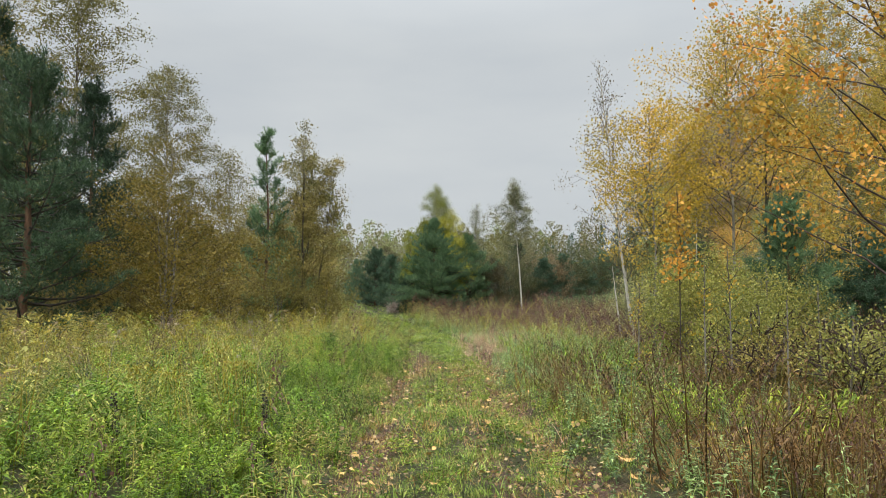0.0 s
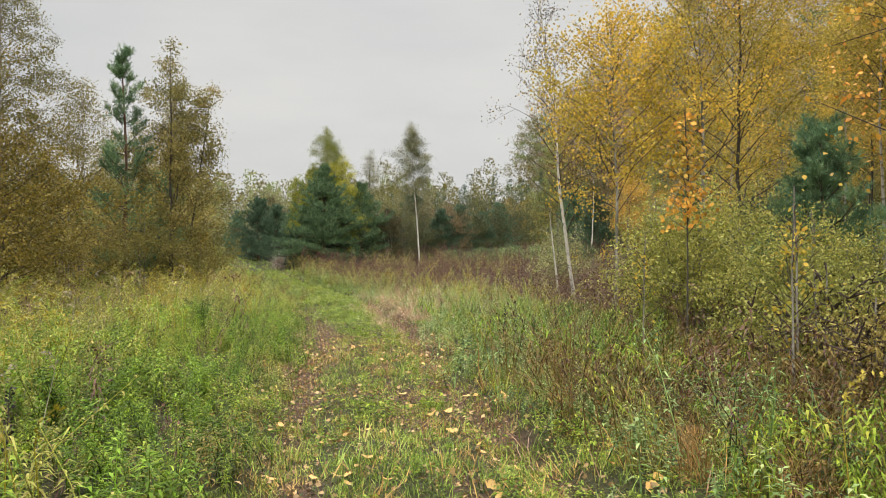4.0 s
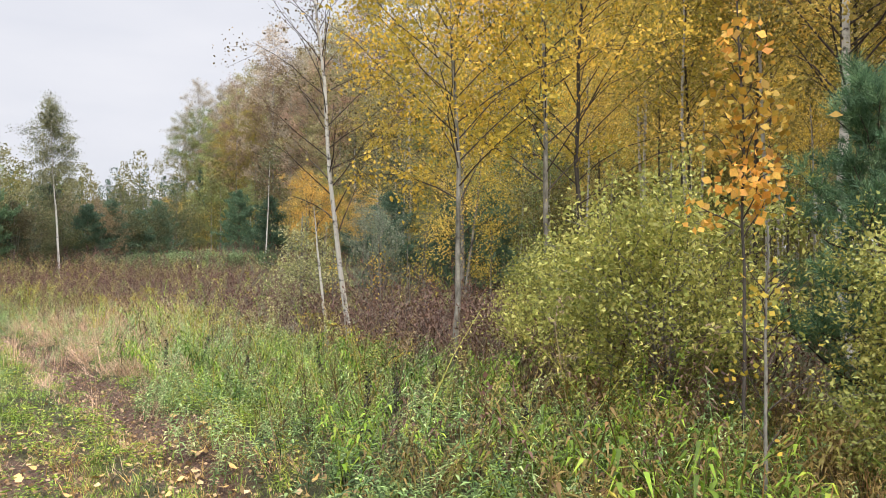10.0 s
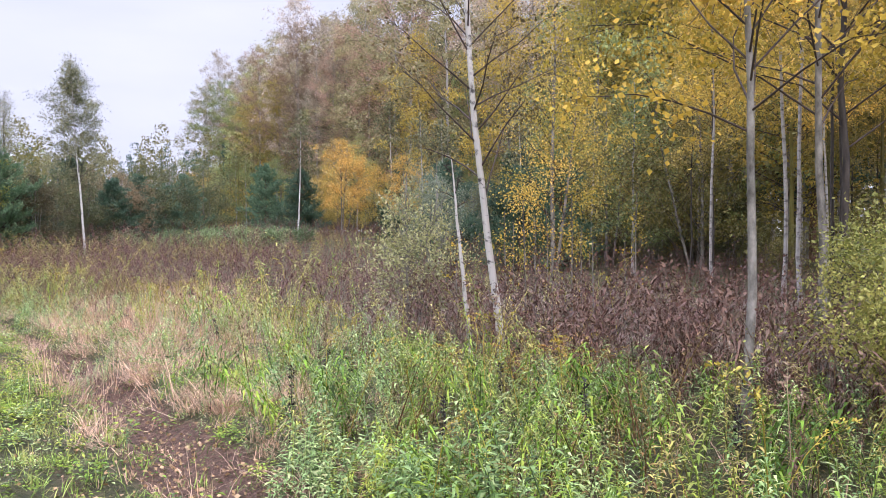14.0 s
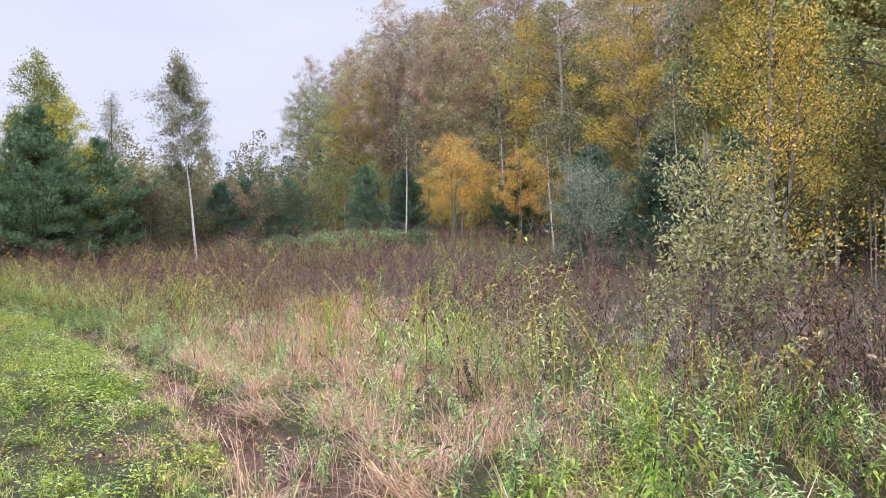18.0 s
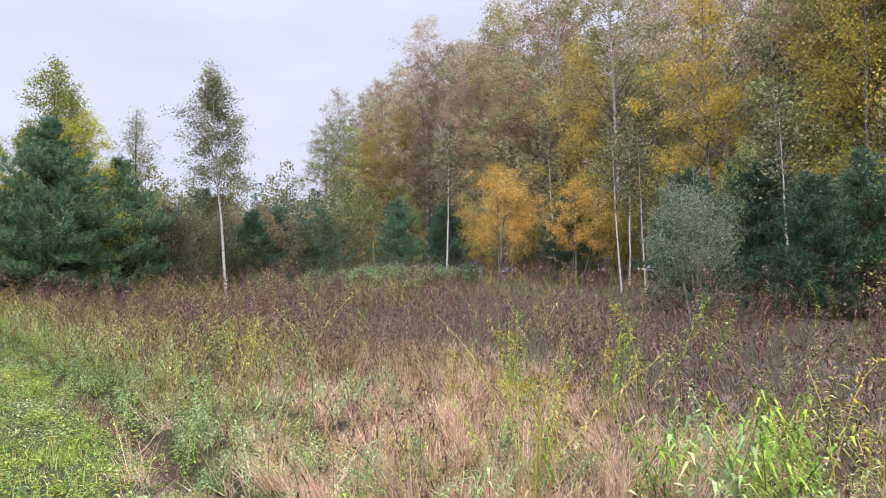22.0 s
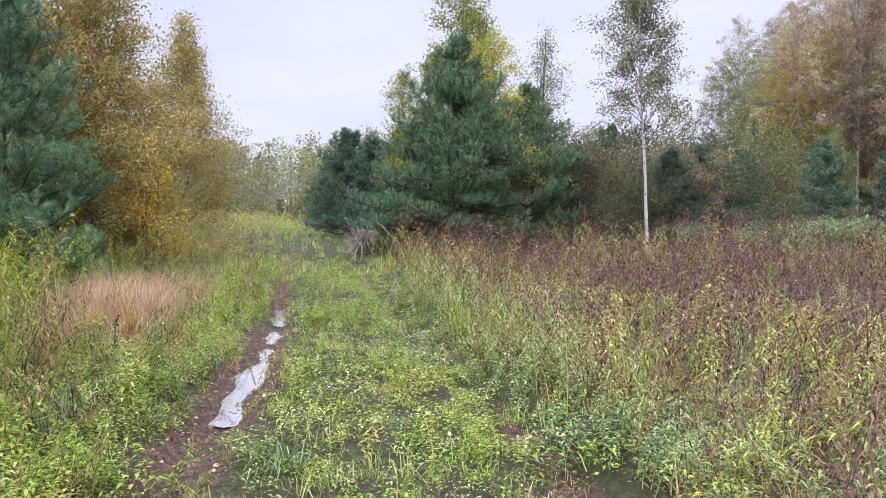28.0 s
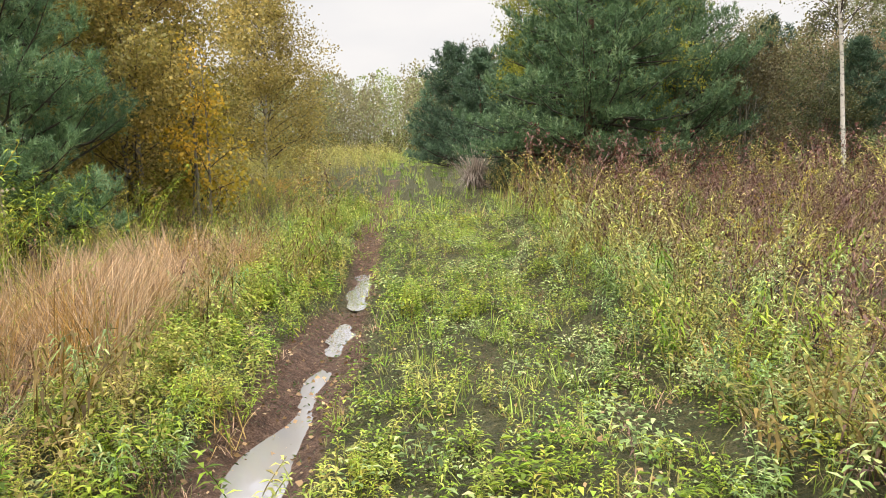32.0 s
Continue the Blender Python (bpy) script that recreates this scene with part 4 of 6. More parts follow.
sow("grass", G2, 1700, (3.0, 8, 3, 14), lambda x, y: thick(x, y) * patchy(x, y, 1.7, 93, 0.1, 0.5), H_YELLOW, "yellow-green tufts of tall grass on the verge", "grass", 74, (1.0, 1.7), 0.2)
sow("dry_grass", proto_grass(12, 10, 0.6, 0.007, 0.9, 0.6), 2000, (7.5, 17, 17, 30), lambda x, y: 0.7 + 0.4 * wave(x, y, 0.9, 95), H_WHITE, "pale bleached grass on the floor of the wood edge", "dry grass", 69, (0.5, 1.1), 0.45)
# Goldenrod: leafy shoots low by the track, taller farther out, with feathery heads.
W1, W2 = proto_weed(21, 0.80, 54, 0.088, 0.0135), proto_weed(22, 0.62, 50, 0.088, 0.0145, droop=0.28)
W3, W4 = proto_weed(24, 0.72, 50, 0.08, 0.0125, droop=0.28), proto_weed(25, 0.44, 34, 0.085, 0.016, droop=0.3, shoots=2)
W5, W6 = proto_weed(26, 0.32, 24, 0.07, 0.017, droop=0.25, shoots=3, room=0.1), proto_weed(27, 0.66, 40, 0.082, 0.0135, droop=0.3, shoots=2, room=0.09)
for proto, n, seed, mat in ((W1, 2200, 31, H_GREEN), (W3, 2600, 43, H_YELLOW), (W4, 2700, 45, H_GREEN), (W6, 1300, 75, H_YELLOW)):
    sow("goldenrod", proto, n, (-7, 1.2, 2, 52), lambda x, y: left_lush(x, y) * beside(x, y) * (0.35 + 0.65 * patchy(x, y, 1.1, seed * 0.37)) * (step(lr(x, y), 0.9, 2.2) if mat is H_YELLOW else 1), mat, "green and yellowing goldenrod stems with narrow leaves", "weeds", seed, (0.6, 1.3), 0.3, 0.42, 1.0, 0.15)
sow("goldenrod", W4, 2200, (-4.5, 0.7, 2, 18), lambda x, y: left_lush(x, y) * (0.5 + 0.5 * patchy(x, y, 1.3, 39)), H_GREEN, "dense lush green goldenrod at the start of the track", "weeds", 87, (0.8, 1.35), 0.25, 0.7, 1.2)
for n, seed, mat in ((3200, 76, H_GREEN), (900, 82, H_YELLOW)):
    sow("goldenrod", W5, n, (-2.5, 1.0, 2, 50), lambda x, y: step(lr(x, y), 0.1, 0.35) * step(1.9 - lr(x, y), 0, 0.8) * (1 - 0.8 * tan_patch(x, y)) * (0.4 + 0.6 * patchy(x, y, 1.2, seed * 0.43)), mat,
        "low leafy weeds beside the track, fresh green to yellowing", "weeds", seed, (0.5, 1.15), 0.25, patch=1.3)
for proto, n, seed, mat in ((W2, 2000, 32, H_COOL), (W6, 1700, 44, H_GREEN), (W3, 1700, 46, H_YELLOW), (W6, 600, 81, H_BROWN)):
    sow("goldenrod", proto, n, (0.5, 9, 5, 52), lambda x, y: right_lush(x, y) * (1 - 0.72 * late(x, y)) * beside(x, y), mat, "lush goldenrod with narrow leaves, green to withered", "weeds", seed, (0.55, 1.2), 0.3, 0.65, 1.0, 0.15)
sow("goldenrod", W5, 2400, (2.4, 5.5, 4, 50), lambda x, y: step(rr(x, y), 0.15, 0.4) * step(1.7 - rr(x, y), 0, 0.8) * (1 - 0.85 * tan_patch(x, y)) * (0.45 + 0.55 * patchy(x, y, 1.3, 35)), H_COOL,
    "low cool green leafy weeds beside the rut", "weeds", 77, (0.5, 1.2), 0.25, patch=1.3)
sow("goldenrod", W1, 3000, (-9, 9.5, 2, 55), lambda x, y: (left_lush(x, y) * (0.3 + 0.7 * step(lr(x, y), 0.9, 2.2)) + right_lush(x, y) * (0.4 + 0.6 * late(x, y))) * 0.9, H_YELLOW, "yellowing goldenrod stems", "weeds", 33, (0.7, 1.4), 0.2, 0.55)
for k, (n, mat, label) in enumerate(((4200, H_PLUME, "nodding goldenrod heads gone yellow and olive"), (2300, H_SEED, "nodding goldenrod heads gone to brown seed"))):
    sow("goldenrod_plume", proto_plume(41 + k, 0.95, 11, 0.19), n, (-10, 9.5, 2, 56), lambda x, y: step(lr(x, y), 1.5, 3.0) * (1 - 0.9 * tan_patch(x, y)) * (0.5 + 0.5 * patchy(x, y, 0.9, 36)) + 0.16 * right_lush(x, y), mat, label, "weeds", 34 + 50 * k, (0.7, 1.2), 0.25)
sow("seed_plume", proto_plume(43, 1.05, 10, 0.14), 70, (-9, 0, 4, 28), lambda x, y: step(lr(x, y), 1.2, 2.5), H_WHITE, "pale fluffy seed heads above the weeds", "weeds", 49, (0.8, 1.15), 0.25)
# Low herbs.
sow("broad_herbs", proto_herb(51, 22, 0.036, 0.12), 15000, (-3.5, 5.8, 2, 50), lambda x, y: step(2.2 - verge(x, y), 0, 1) * off_rut(x, y) * (0.25 + 0.75 * patchy(x, y, 1.1, 48)), H_GREEN,
    "low broad-leaved herbs beside the track", "weeds", 35, (0.5, 1.5), 0.1, patch=1.4)
for n, seed, mat in ((4200, 52, H_COOL), (4200, 114, H_GREEN)):
    sow("broad_herbs", proto_herb(53, 22, 0.036, 0.11), n, (-2, 4.8, 18, 50), lambda x, y: step(1.6 - verge(x, y), 0, 1) * off_rut(x, y) * (0.4 + 0.6 * patchy(x, y, 0.9, 9)), mat,
        "green small-leaved herbs on the track", "weeds", seed, (0.5, 1.5), 0.1, patch=1.2)
sow("broad_herbs", proto_weed(28, 0.5, 24, 0.05, 0.010, shoots=4, room=0.13, droop=0.4), 1000, (2.5, 8.5, 4, 20), lambda x, y: step(rr(x, y), 0.3, 0.8) * (1 - woods_right(x, y)) * (1 - 0.85 * step(y, 11, 14)), H_BROWN,
    "olive-brown shrubby herbs on the verge", "weeds", 47, (0.6, 1.6), 0.25)
sow("broad_herbs", proto_weed(29, 0.5, 24, 0.06, 0.012, shoots=3, room=0.1, droop=0.3), 380, (3.3, 7.5, 4, 15), lambda x, y: thick(x, y) * patchy(x, y, 1.5, 38, -0.1, 0.3), H_COOL,
    "grey-green herbs in the brown verge", "weeds", 78, (0.6, 1.2), 0.25)
# Dead weeds: dense in the field, single stalks elsewhere.
D1, D2 = proto_dead(61, 1.0, 18), proto_dead(63, 0.85, 22)
sow("dead_weeds", D1, 5200, (3, 18, 18, 52), lambda x, y: dark_field(x, y) * (1 - woods_right(x, y)) * (0.35 + 0.65 * patchy(x, y, 0.9, 21, -0.6, 0.1)), H_DARK, "dense dark brown dead weed stalks", "dead weeds", 36, (0.45, 0.95), 0.38, patch=0.8)
sow("goldenrod", W6, 800, (4, 18, 20, 54), lambda x, y: dark_field(x, y) * (1 - woods_right(x, y)) * patchy(x, y, 0.9, 23, 0.0, 0.5), H_YELLOW, "yellowing weeds standing in the brown field", "weeds", 53, (0.8, 1.35), 0.2)
sow("goldenrod_plume", proto_plume(44, 1.0, 10, 0.15), 420, (4, 18, 20, 54), lambda x, y: dark_field(x, y) * (1 - woods_right(x, y)) * patchy(x, y, 0.9, 23, 0.0, 0.5), H_PLUME, "yellow heads above the brown field", "weeds", 54, (0.8, 1.15), 0.25)
sow("goldenrod", W4, 700, (2.8, 8, 20, 40), lambda x, y: tan_patch(x, y) * step(wave(x, y, 1.6, 26), 0.1, 0.5), H_COOL, "green weeds poking through the dry grass", "weeds", 55, (0.5, 0.95), 0.3)
sow("dead_weeds", D2, 5600, (-6, 9, 2, 52), lambda x, y: np.clip(0.2 + 0.8 * thick(x, y) + 0.95 * late(x, y), 0, 1) * step(verge(x, y), 0.4, 1.0), H_DARK,
    "single dark dead stalks among green weeds", "dead weeds", 37, (0.35, 0.95), 0.3)
sow("dead_weeds", D2, 1900, (-3.5, 5.5, 4, 50), lambda x, y: step(0.8 - verge(x, y), 0, 0.5) * (0.35 + 0.65 * step(wave(x, y, 1.6, 41), 0, 0.5)), H_DARK,
    "low brown withered stalks on the track", "dead weeds", 50, (0.2, 0.42), 0.35)
sow("dead_weeds", D2, 650, (5.6, 9, 13, 23), lambda x, y: step(x, 5.8, 7.0), H_DARK, "matted brown dead weeds on the verge", "dead weeds", 61, (0.75, 1.2), 0.35)
sow("dead_weeds", D1, 500, (1, 6.5, 27, 47), lambda x, y: step(rr(x, y), 0.3, 0.6) * (1 - 0.7 * tan_patch(x, y)), H_DARK, "brown dead stalks standing along the deep rut", "dead weeds", 65, (0.5, 0.9), 0.25)
sow("dead_weeds", D1, 1000, (1.2, 9, 33, 50), lambda x, y: step(rr(x, y), 0.8, 1.6) * (0.75 + 0.35 * wave(x, y, 1.2, 81)), H_DARK, "dark brown seeded weed stalks beyond the rut", "dead weeds", 67, (0.55, 0.95), 0.22)
sow("dead_weeds", D2, 420, (4, 9, 26, 38), lambda x, y: np.clip(dip(np.hypot((x - 6.4) / 0.9, (y - 34.6) / 1.1), 1.0) + dip(np.hypot((x - 4.7) / 0.6, (y - 30.4) / 0.8), 1.0) + dip(np.hypot((x - 6.6) / 0.7, (y - 30.6) / 0.9), 1.0), 0, 1), H_DARK,
    "flattened dark dead weeds in the dry grass", "dead weeds", 83, (0.4, 0.7), 1.3)
# Big drooping leaves stand where the ground is rich.
W7 = proto_weed(30, 0.55, 30, 0.102, 0.017, droop=0.6, shoots=3, room=0.13, low=0.2)
for n, seed, mat in ((200, 88, H_COOL), (280, 89, H_GREEN), (180, 90, H_YELLOW), (620, 91, H_BROWN)):
    sow("goldenrod", W7, n, (1.2, 8.5, 26, 48), lambda x, y: step(rr(x, y), 0.35, 0.8) * (1 - 0.85 * tan_patch(x, y)) * step(5.5 - rr(x, y), 0, 4) * (0.3 + 0.7 * patchy(x, y, 1.5, seed * 0.31)), mat, "leafy goldenrod with long drooping leaves", "weeds", seed, (0.6, 1.15), 0.3, 0.8)
for n, seed, mat in ((560, 92, H_COOL), (420, 93, H_YELLOW), (160, 94, H_BROWN)):
    sow("goldenrod", W7, n, (-4.5, 1.0, 24, 48), lambda x, y: left_lush(x, y) * step(3.2 - lr(x, y), 0, 2) * (0.3 + 0.7 * patchy(x, y, 1.4, seed * 0.29)), mat, "leafy goldenrod with long drooping leaves", "weeds", seed, (0.5, 1.0), 0.3, 0.6)
sow("goldenrod", W1, 420, (-6.8, -3.5, 36, 44), lambda x, y: 0.4 + 0.6 * patchy(x, y, 1.2, 97), H_GREEN, "tall green goldenrod before the young pine", "weeds", 95, (1.0, 1.75), 0.2)
sow("seed_plume", proto_plume(47, 1.25, 12, 0.2), 60, (-6.5, -3.6, 36, 42), lambda x, y: 0.8 + 0 * x, H_WHITE, "pale drooping seed heads before the young pine", "weeds", 96, (0.85, 1.15), 0.25)
for proto, n, seed, mat in ((W5, 1900, 99, H_FRESH), (W4, 400, 100, H_FRESH), (W7, 260, 110, H_BROWN)):
    sow("goldenrod", proto, n, (-2.8, 1.1, 25, 47), lambda x, y: step(lr(x, y) + 0.22 * step(34 - y, 0, 2), 0.28, 0.5) * step(2.6 - lr(x, y), 0, 1.2) * (1 - 0.8 * tan_patch(x, y)) * (0.45 + 0.55 * patchy(x, y, 1.3, seed)), mat, "fresh yellow-green weeds beside the wet rut", "weeds", seed, (0.55, 1.25), 0.25, patch=1.2)
sow("goldenrod", W5, 420, (-0.5, 3.4, 24, 46), lambda x, y: step(-verge(x, y), 0.0, 0.4) * off_rut(x, y) * patchy(x, y, 1.6, 101), H_FRESH, "yellow-green shoots between the ruts", "weeds", 101, (0.5, 0.9), 0.25)
for n, seed, mat, proto in ((380, 102, H_BROWN, W7), (260, 103, H_GREEN, W7), (300, 104, H_COOL, W6)):
    sow("goldenrod", proto, n, (3.4, 7.4, 6.5, 14), lambda x, y: step(rr(x, y), 0.5, 1.1) * (0.4 + 0.6 * patchy(x, y, 1.2, seed)), mat, "leafy weeds on the verge, green to withered brown", "weeds", seed, (0.6, 1.1), 0.3)
for n, seed, mat, proto in ((420, 105, H_DARK, D1), (300, 106, H_BROWN, W1), (300, 107, H_YELLOW, W1)):
    sow("far_weeds", proto, n, (-1.5, 15, 45, 53.5), lambda x, y: step(rr(x, y), 0.4, 1.2), mat, "tall weeds before the tree group", "weeds", seed, (0.95, 1.3))
for area, n, seed in (((-4.5, 0.6, 26, 46), 1300, 111), ((2.2, 8, 26, 46), 1300, 112)):
    sow("dry_grass", proto_grass(14, 14, 0.62, 0.0065, 0.8, 0.65), n, area, lambda x, y: step(verge(x, y), 0.35, 0.8) * patchy(x, y, 1.5, seed, 0.0, 0.4), H_STRAW, "brown straw standing in patches among the weeds", "dry grass", seed, (0.6, 1.15), 0.4, lie=0.4)
# Weeds of single stretches.
sow("goldenrod", W5, 2000, (-1.5, 3.2, 3, 48), lambda x, y: step(-verge(x, y), 0.0, 0.4) * off_rut(x, y) * step(wave(x, y, 2.1, 45), -0.2, 0.4), H_GREEN, "small fresh green weeds on the track", "weeds", 59, (0.4, 0.8), 0.3)
sow("goldenrod", W4, 900, (0, 4.6, 22, 50), lambda x, y: dip(rr(x, y) - 0.55, 0.4) * (1 - 0.6 * tan_patch(x, y)), H_COOL, "dark green weeds dense along the rut", "weeds", 56, (0.5, 0.95), 0.3, patch=1.4)
sow("goldenrod", W4, 420, (-3, 1.0, 33, 48), lambda x, y: dip(lr(x, y) - 0.6, 0.35), H_GREEN, "lime green leafy weeds beside the wet rut", "weeds", 57, (0.6, 1.0), 0.3)
for proto, n, seed, mat in ((W7, 420, 60, H_GREEN), (W6, 500, 97, H_COOL), (W6, 420, 98, H_FRESH)):
    sow("goldenrod", proto, n, (3.2, 8.2, 13.5, 27), lambda x, y: np.clip(dip(np.hypot((x - 5.3) / 1.1, (y - 20.6) / 1.9), 1.0) + dip(np.hypot((x - 4.7) / 1.2, (y - 16.4) / 2.2), 1.0) + dip(np.hypot((x - 6.4) / 0.9, (y - 18.2) / 1.2), 1.0) + dip(np.hypot((x - 5.9) / 0.7, (y - 25.6) / 1.2), 1.0), 0, 1) * (0.6 + 0.5 * wave(x, y, 2.7, 61)), mat, "lush green goldenrod in dense clumps", "weeds", seed, (0.7, 1.1), 0.3)
sow("goldenrod", W6, 260, (1, 6.6, 27, 47), lambda x, y: strip(x, y) * (0.6 + 0.4 * wave(x, y, 1.5, 71)), H_COOL, "tall green goldenrod along the deep rut", "weeds", 63, (0.7, 1.1), 0.25)
sow("goldenrod", W6, 700, (1, 6.6, 27, 47), lambda x, y: strip(x, y) * (0.6 - 0.4 * wave(x, y, 1.5, 71)), H_YELLOW, "tall yellowing goldenrod along the deep rut", "weeds", 64, (0.9, 1.3), 0.2)
sow("goldenrod", W6, 900, (1.5, 7.5, 32, 48), lambda x, y: step(rr(x, y), 0.5, 1.0) * patchy(x, y, 1.4, 85), H_BROWN, "withering brown goldenrod beyond the rut", "weeds", 84, (0.6, 1.1), 0.35, lie=0.2)
sow("dry_grass", proto_grass(13, 14, 0.6, 0.006, 0.9, 0.7), 700, (1.8, 7, 28, 47), lambda x, y: step(rr(x, y), 0.4, 0.9) * patchy(x, y, 1.6, 87), H_STRAW, "bent straw among the weeds", "dry grass", 86, (0.5, 1.0), 0.5, lie=0.5)
# Farther meadow.
WF = proto_weed(23, 0.9, 24, 0.13, 0.034, stem=0.007, shoots=2, room=0.2)
sow("far_weeds", WF, 2400, (-18, -6, 5, 75), lambda x, y: 0 * x + 1, H_YELLOW, "yellow-green weeds at the foot of the trees", "weeds", 38, (0.7, 1.2))
sow("goldenrod_plume", proto_plume(45, 1.0, 7, 0.24), 800, (-14, -5, 4, 34), lambda x, y: 0 * x + 1, H_PLUME, "yellow-olive heads of the meadow before the trees", "weeds", 79, (0.9, 1.2), 0.25)
sow("far_weeds", proto_dead(62, 1.05, 6), 3400, (9, 38, 30, 90), lambda x, y: 1 - woods_right(x, y), H_DARK, "far dark brown weed field", "dead weeds", 39, (0.8, 1.3))
sow("far_weeds", WF, 1500, (-22, 36, 48, 112), lambda x, y: (1 - woods_right(x, y)) * 0.9 * step(np.abs(x - left_rut(y) - 1), 1.2, 2.0), H_YELLOW, "far yellow-green weeds", "weeds", 40, (0.7, 1.3))
sow("far_weeds", W2, 500, (5, 30, 24, 60), lambda x, y: (1 - woods_right(x, y)) * (wave(x, y, 0.8, 12) > 0.35), H_GREEN, "green clumps in the brown field", "weeds", 51, (1.2, 1.6))
sow("far_grass", proto_grass(5, 10, 0.32, 0.018, 0.9, 0.4), 3600, (-14, 3, 46, 100), lambda x, y: step(3 - np.abs(x - left_rut(y) - 1), 0, 1.5), H_GRASS, "green grass on the far track", "grass", 48, (0.6, 1.2))
sow("wood_floor_weeds", D1, 2400, (6.5, 24, 2, 34), lambda x, y: np.maximum(woods_right(x, y), step(x - 6.2, 0, 1.5) * step(y, 14, 17) * step(26 - y, 0, 3)), H_DARK, "brown undergrowth on the floor of the wood", "undergrowth", 42, (0.5, 0.95))
# The meadow goes on around and behind.
sow("far_weeds", WF, 1200, (-34, 9, -16, 1.5), lambda x, y: step(np.hypot(x - 1.2, y - 0.4), 2.6, 3.4) * (1 - step(2.4 - np.abs(x - 1.8), 0, 0.6)), H_YELLOW, "yellow-green weeds of the meadow behind the start", "weeds", 70, (0.6, 1.0))
sow("far_weeds", WF, 1200, (-34, -17, 4, 90), lambda x, y: 0.9 + 0 * x, H_YELLOW, "yellow-green undergrowth among the trees on the left", "undergrowth", 71, (0.6, 1.1))
sow("wood_floor_weeds", D1, 1000, (9, 42, -14, 44), lambda x, y: woods_right(x, y), H_DARK, "brown undergrowth on the floor of the deep wood", "undergrowth", 72, (0.6, 1.15))
# Leaf litter lies in the ruts and under the trees.
rngl = np.random.default_rng(71)
lp = spots(rngl, 90000, -2, 5, 3, 48, lambda x, y: np.clip(soil_share(x, y) * 1.1 * (1 - 0.75 * step(y, 15, 24)) + 0.6 * thick(x, y) * step(4.8 - x, 0, 1.5) + 0.05 + 0.13 * step(0.4 - verge(x, y), 0, 0.5) * (1 - step(y, 12, 18)), 0, 1))
lp[:, 2] += 0.012
lv, lq = leaf_quads(rngl, lp, 0.036, 0.75, 0.0, np.stack([np.cos(lp[:, 0] * 99), np.sin(lp[:, 1] * 77), 0 * lp[:, 0]], 1) * 3)
tagged(new("leaf_litter", make_mesh("leaf_litter", lv, lq, H_LITTER)), "fallen tan and orange leaves in the ruts", "leaf litter", kind="stuff")

up = spots(rngl, 7500, -0.6, 4.4, 3, 17, lambda x, y: np.clip(0.75 * dip(x - left_rut(y), 0.4) + 0.75 * dip(x - right_rut(y), 0.42) + 0.06, 0, 1) * (0.25 + 0.75 * patchy(x, y, 1.3, 64)))
up[:, 2] += rngl.uniform(0.03, 0.08, len(up))
uv, uq = leaf_quads(rngl, up, 0.05, 0.78, 0.0, np.stack([np.cos(up[:, 0] * 99), np.sin(up[:, 1] * 77), 0 * up[:, 0]], 1) * 2)
tagged(new("leaf_litter", make_mesh("leaf_litter", uv, uq, H_LITTER)), "tan and orange leaves caught in the trodden grass", "leaf litter", kind="stuff")

dp = spots(rngl, 95000, -3.2, 5.2, 4, 47, lambda x, y: 0.9 * step(1.8 - verge(x, y), 0, 1.2))
dp[:, 2] += 0.008
dv, dq = leaf_quads(rngl, dp, 0.03, 0.35, 0.0, np.stack([np.cos(dp[:, 0] * 91), np.sin(dp[:, 1] * 67), 0.2 + 0 * dp[:, 0]], 1) * 2)
tagged(new("plant_debris", make_mesh("plant_debris", dv, dq, H_DEBRIS)), "fine bits of moss, dead leaves and stems on the soil", "leaf litter", kind="stuff")

# ---- trees ----
P = place_tree
# Left of the track.
P("pine", pine_meshes(101, 8.6, 0.15, 3.0, 18, 8, 11, 0.14, 0.018, sub=7, power=0.6, shoot=0.34, base=0.05, rise=6, mat=L_NEEDLE_DARK), -10.1, 22.2, "broad dark green pine with a reddish trunk in the weeds", group="pines")
P("pine", pine_meshes(102, 9.4, 0.13, 2.3, 16, 7, 11, 0.15, 0.02, sub=6, power=0.7, shoot=0.4, rise=12, mat=L_NEEDLE_DARK), -10.6, 27.7, "tall dark green pine behind another pine", group="pines")
P("pine", pine_meshes(114, 13.0, 0.18, 3.0, 16, 6, 11, 0.18, 0.026, sub=6, power=0.7, shoot=0.5, rise=12, base=0.25, mat=L_NEEDLE_DARK), -15.2, 29.5, "tall pine rising behind the nearer pines", group="pines")
BIRCH_TALL = tree_meshes(103, 17.0, 0.14, 0.06, 5.6, 110, 44000, 0.095, 38, trunk_mat=BIRCH_OLD, leaf_material=L_OLIVE, dome=0.6, spread=0.22, sag=0.45, twigs=5, clump=1.0)
P("birch", BIRCH_TALL, -14.2, 34.6, "tall birch with yellow-green thinning crown", group="birches on the left")
P("birch", BIRCH_TALL, -16.5, 29.0, "tall birch with yellow-green thinning crown", group="birches on the left", turn=80, scale=1.05)
P("birch", BIRCH_TALL, -12.5, 41.0, "tall birch with yellow-green thinning crown", group="birches on the left", turn=190, scale=0.85)
ALDER = tree_meshes(104, 6.9, 0.05, 0.02, 3.4, 96, 25000, 0.068, 28, leaf_material=L_ALDER, stems=4, dome=0.5, spread=0.16, trunk_mat=GREY_BARK, clump=1.2)
P("alder", ALDER, -6.9, 24.8, "bushy alder with yellow-green leaves", group="alders")
P("alder", ALDER, -8.4, 29.0, "bushy alder with yellow-green leaves", group="alders", turn=120, scale=0.9)
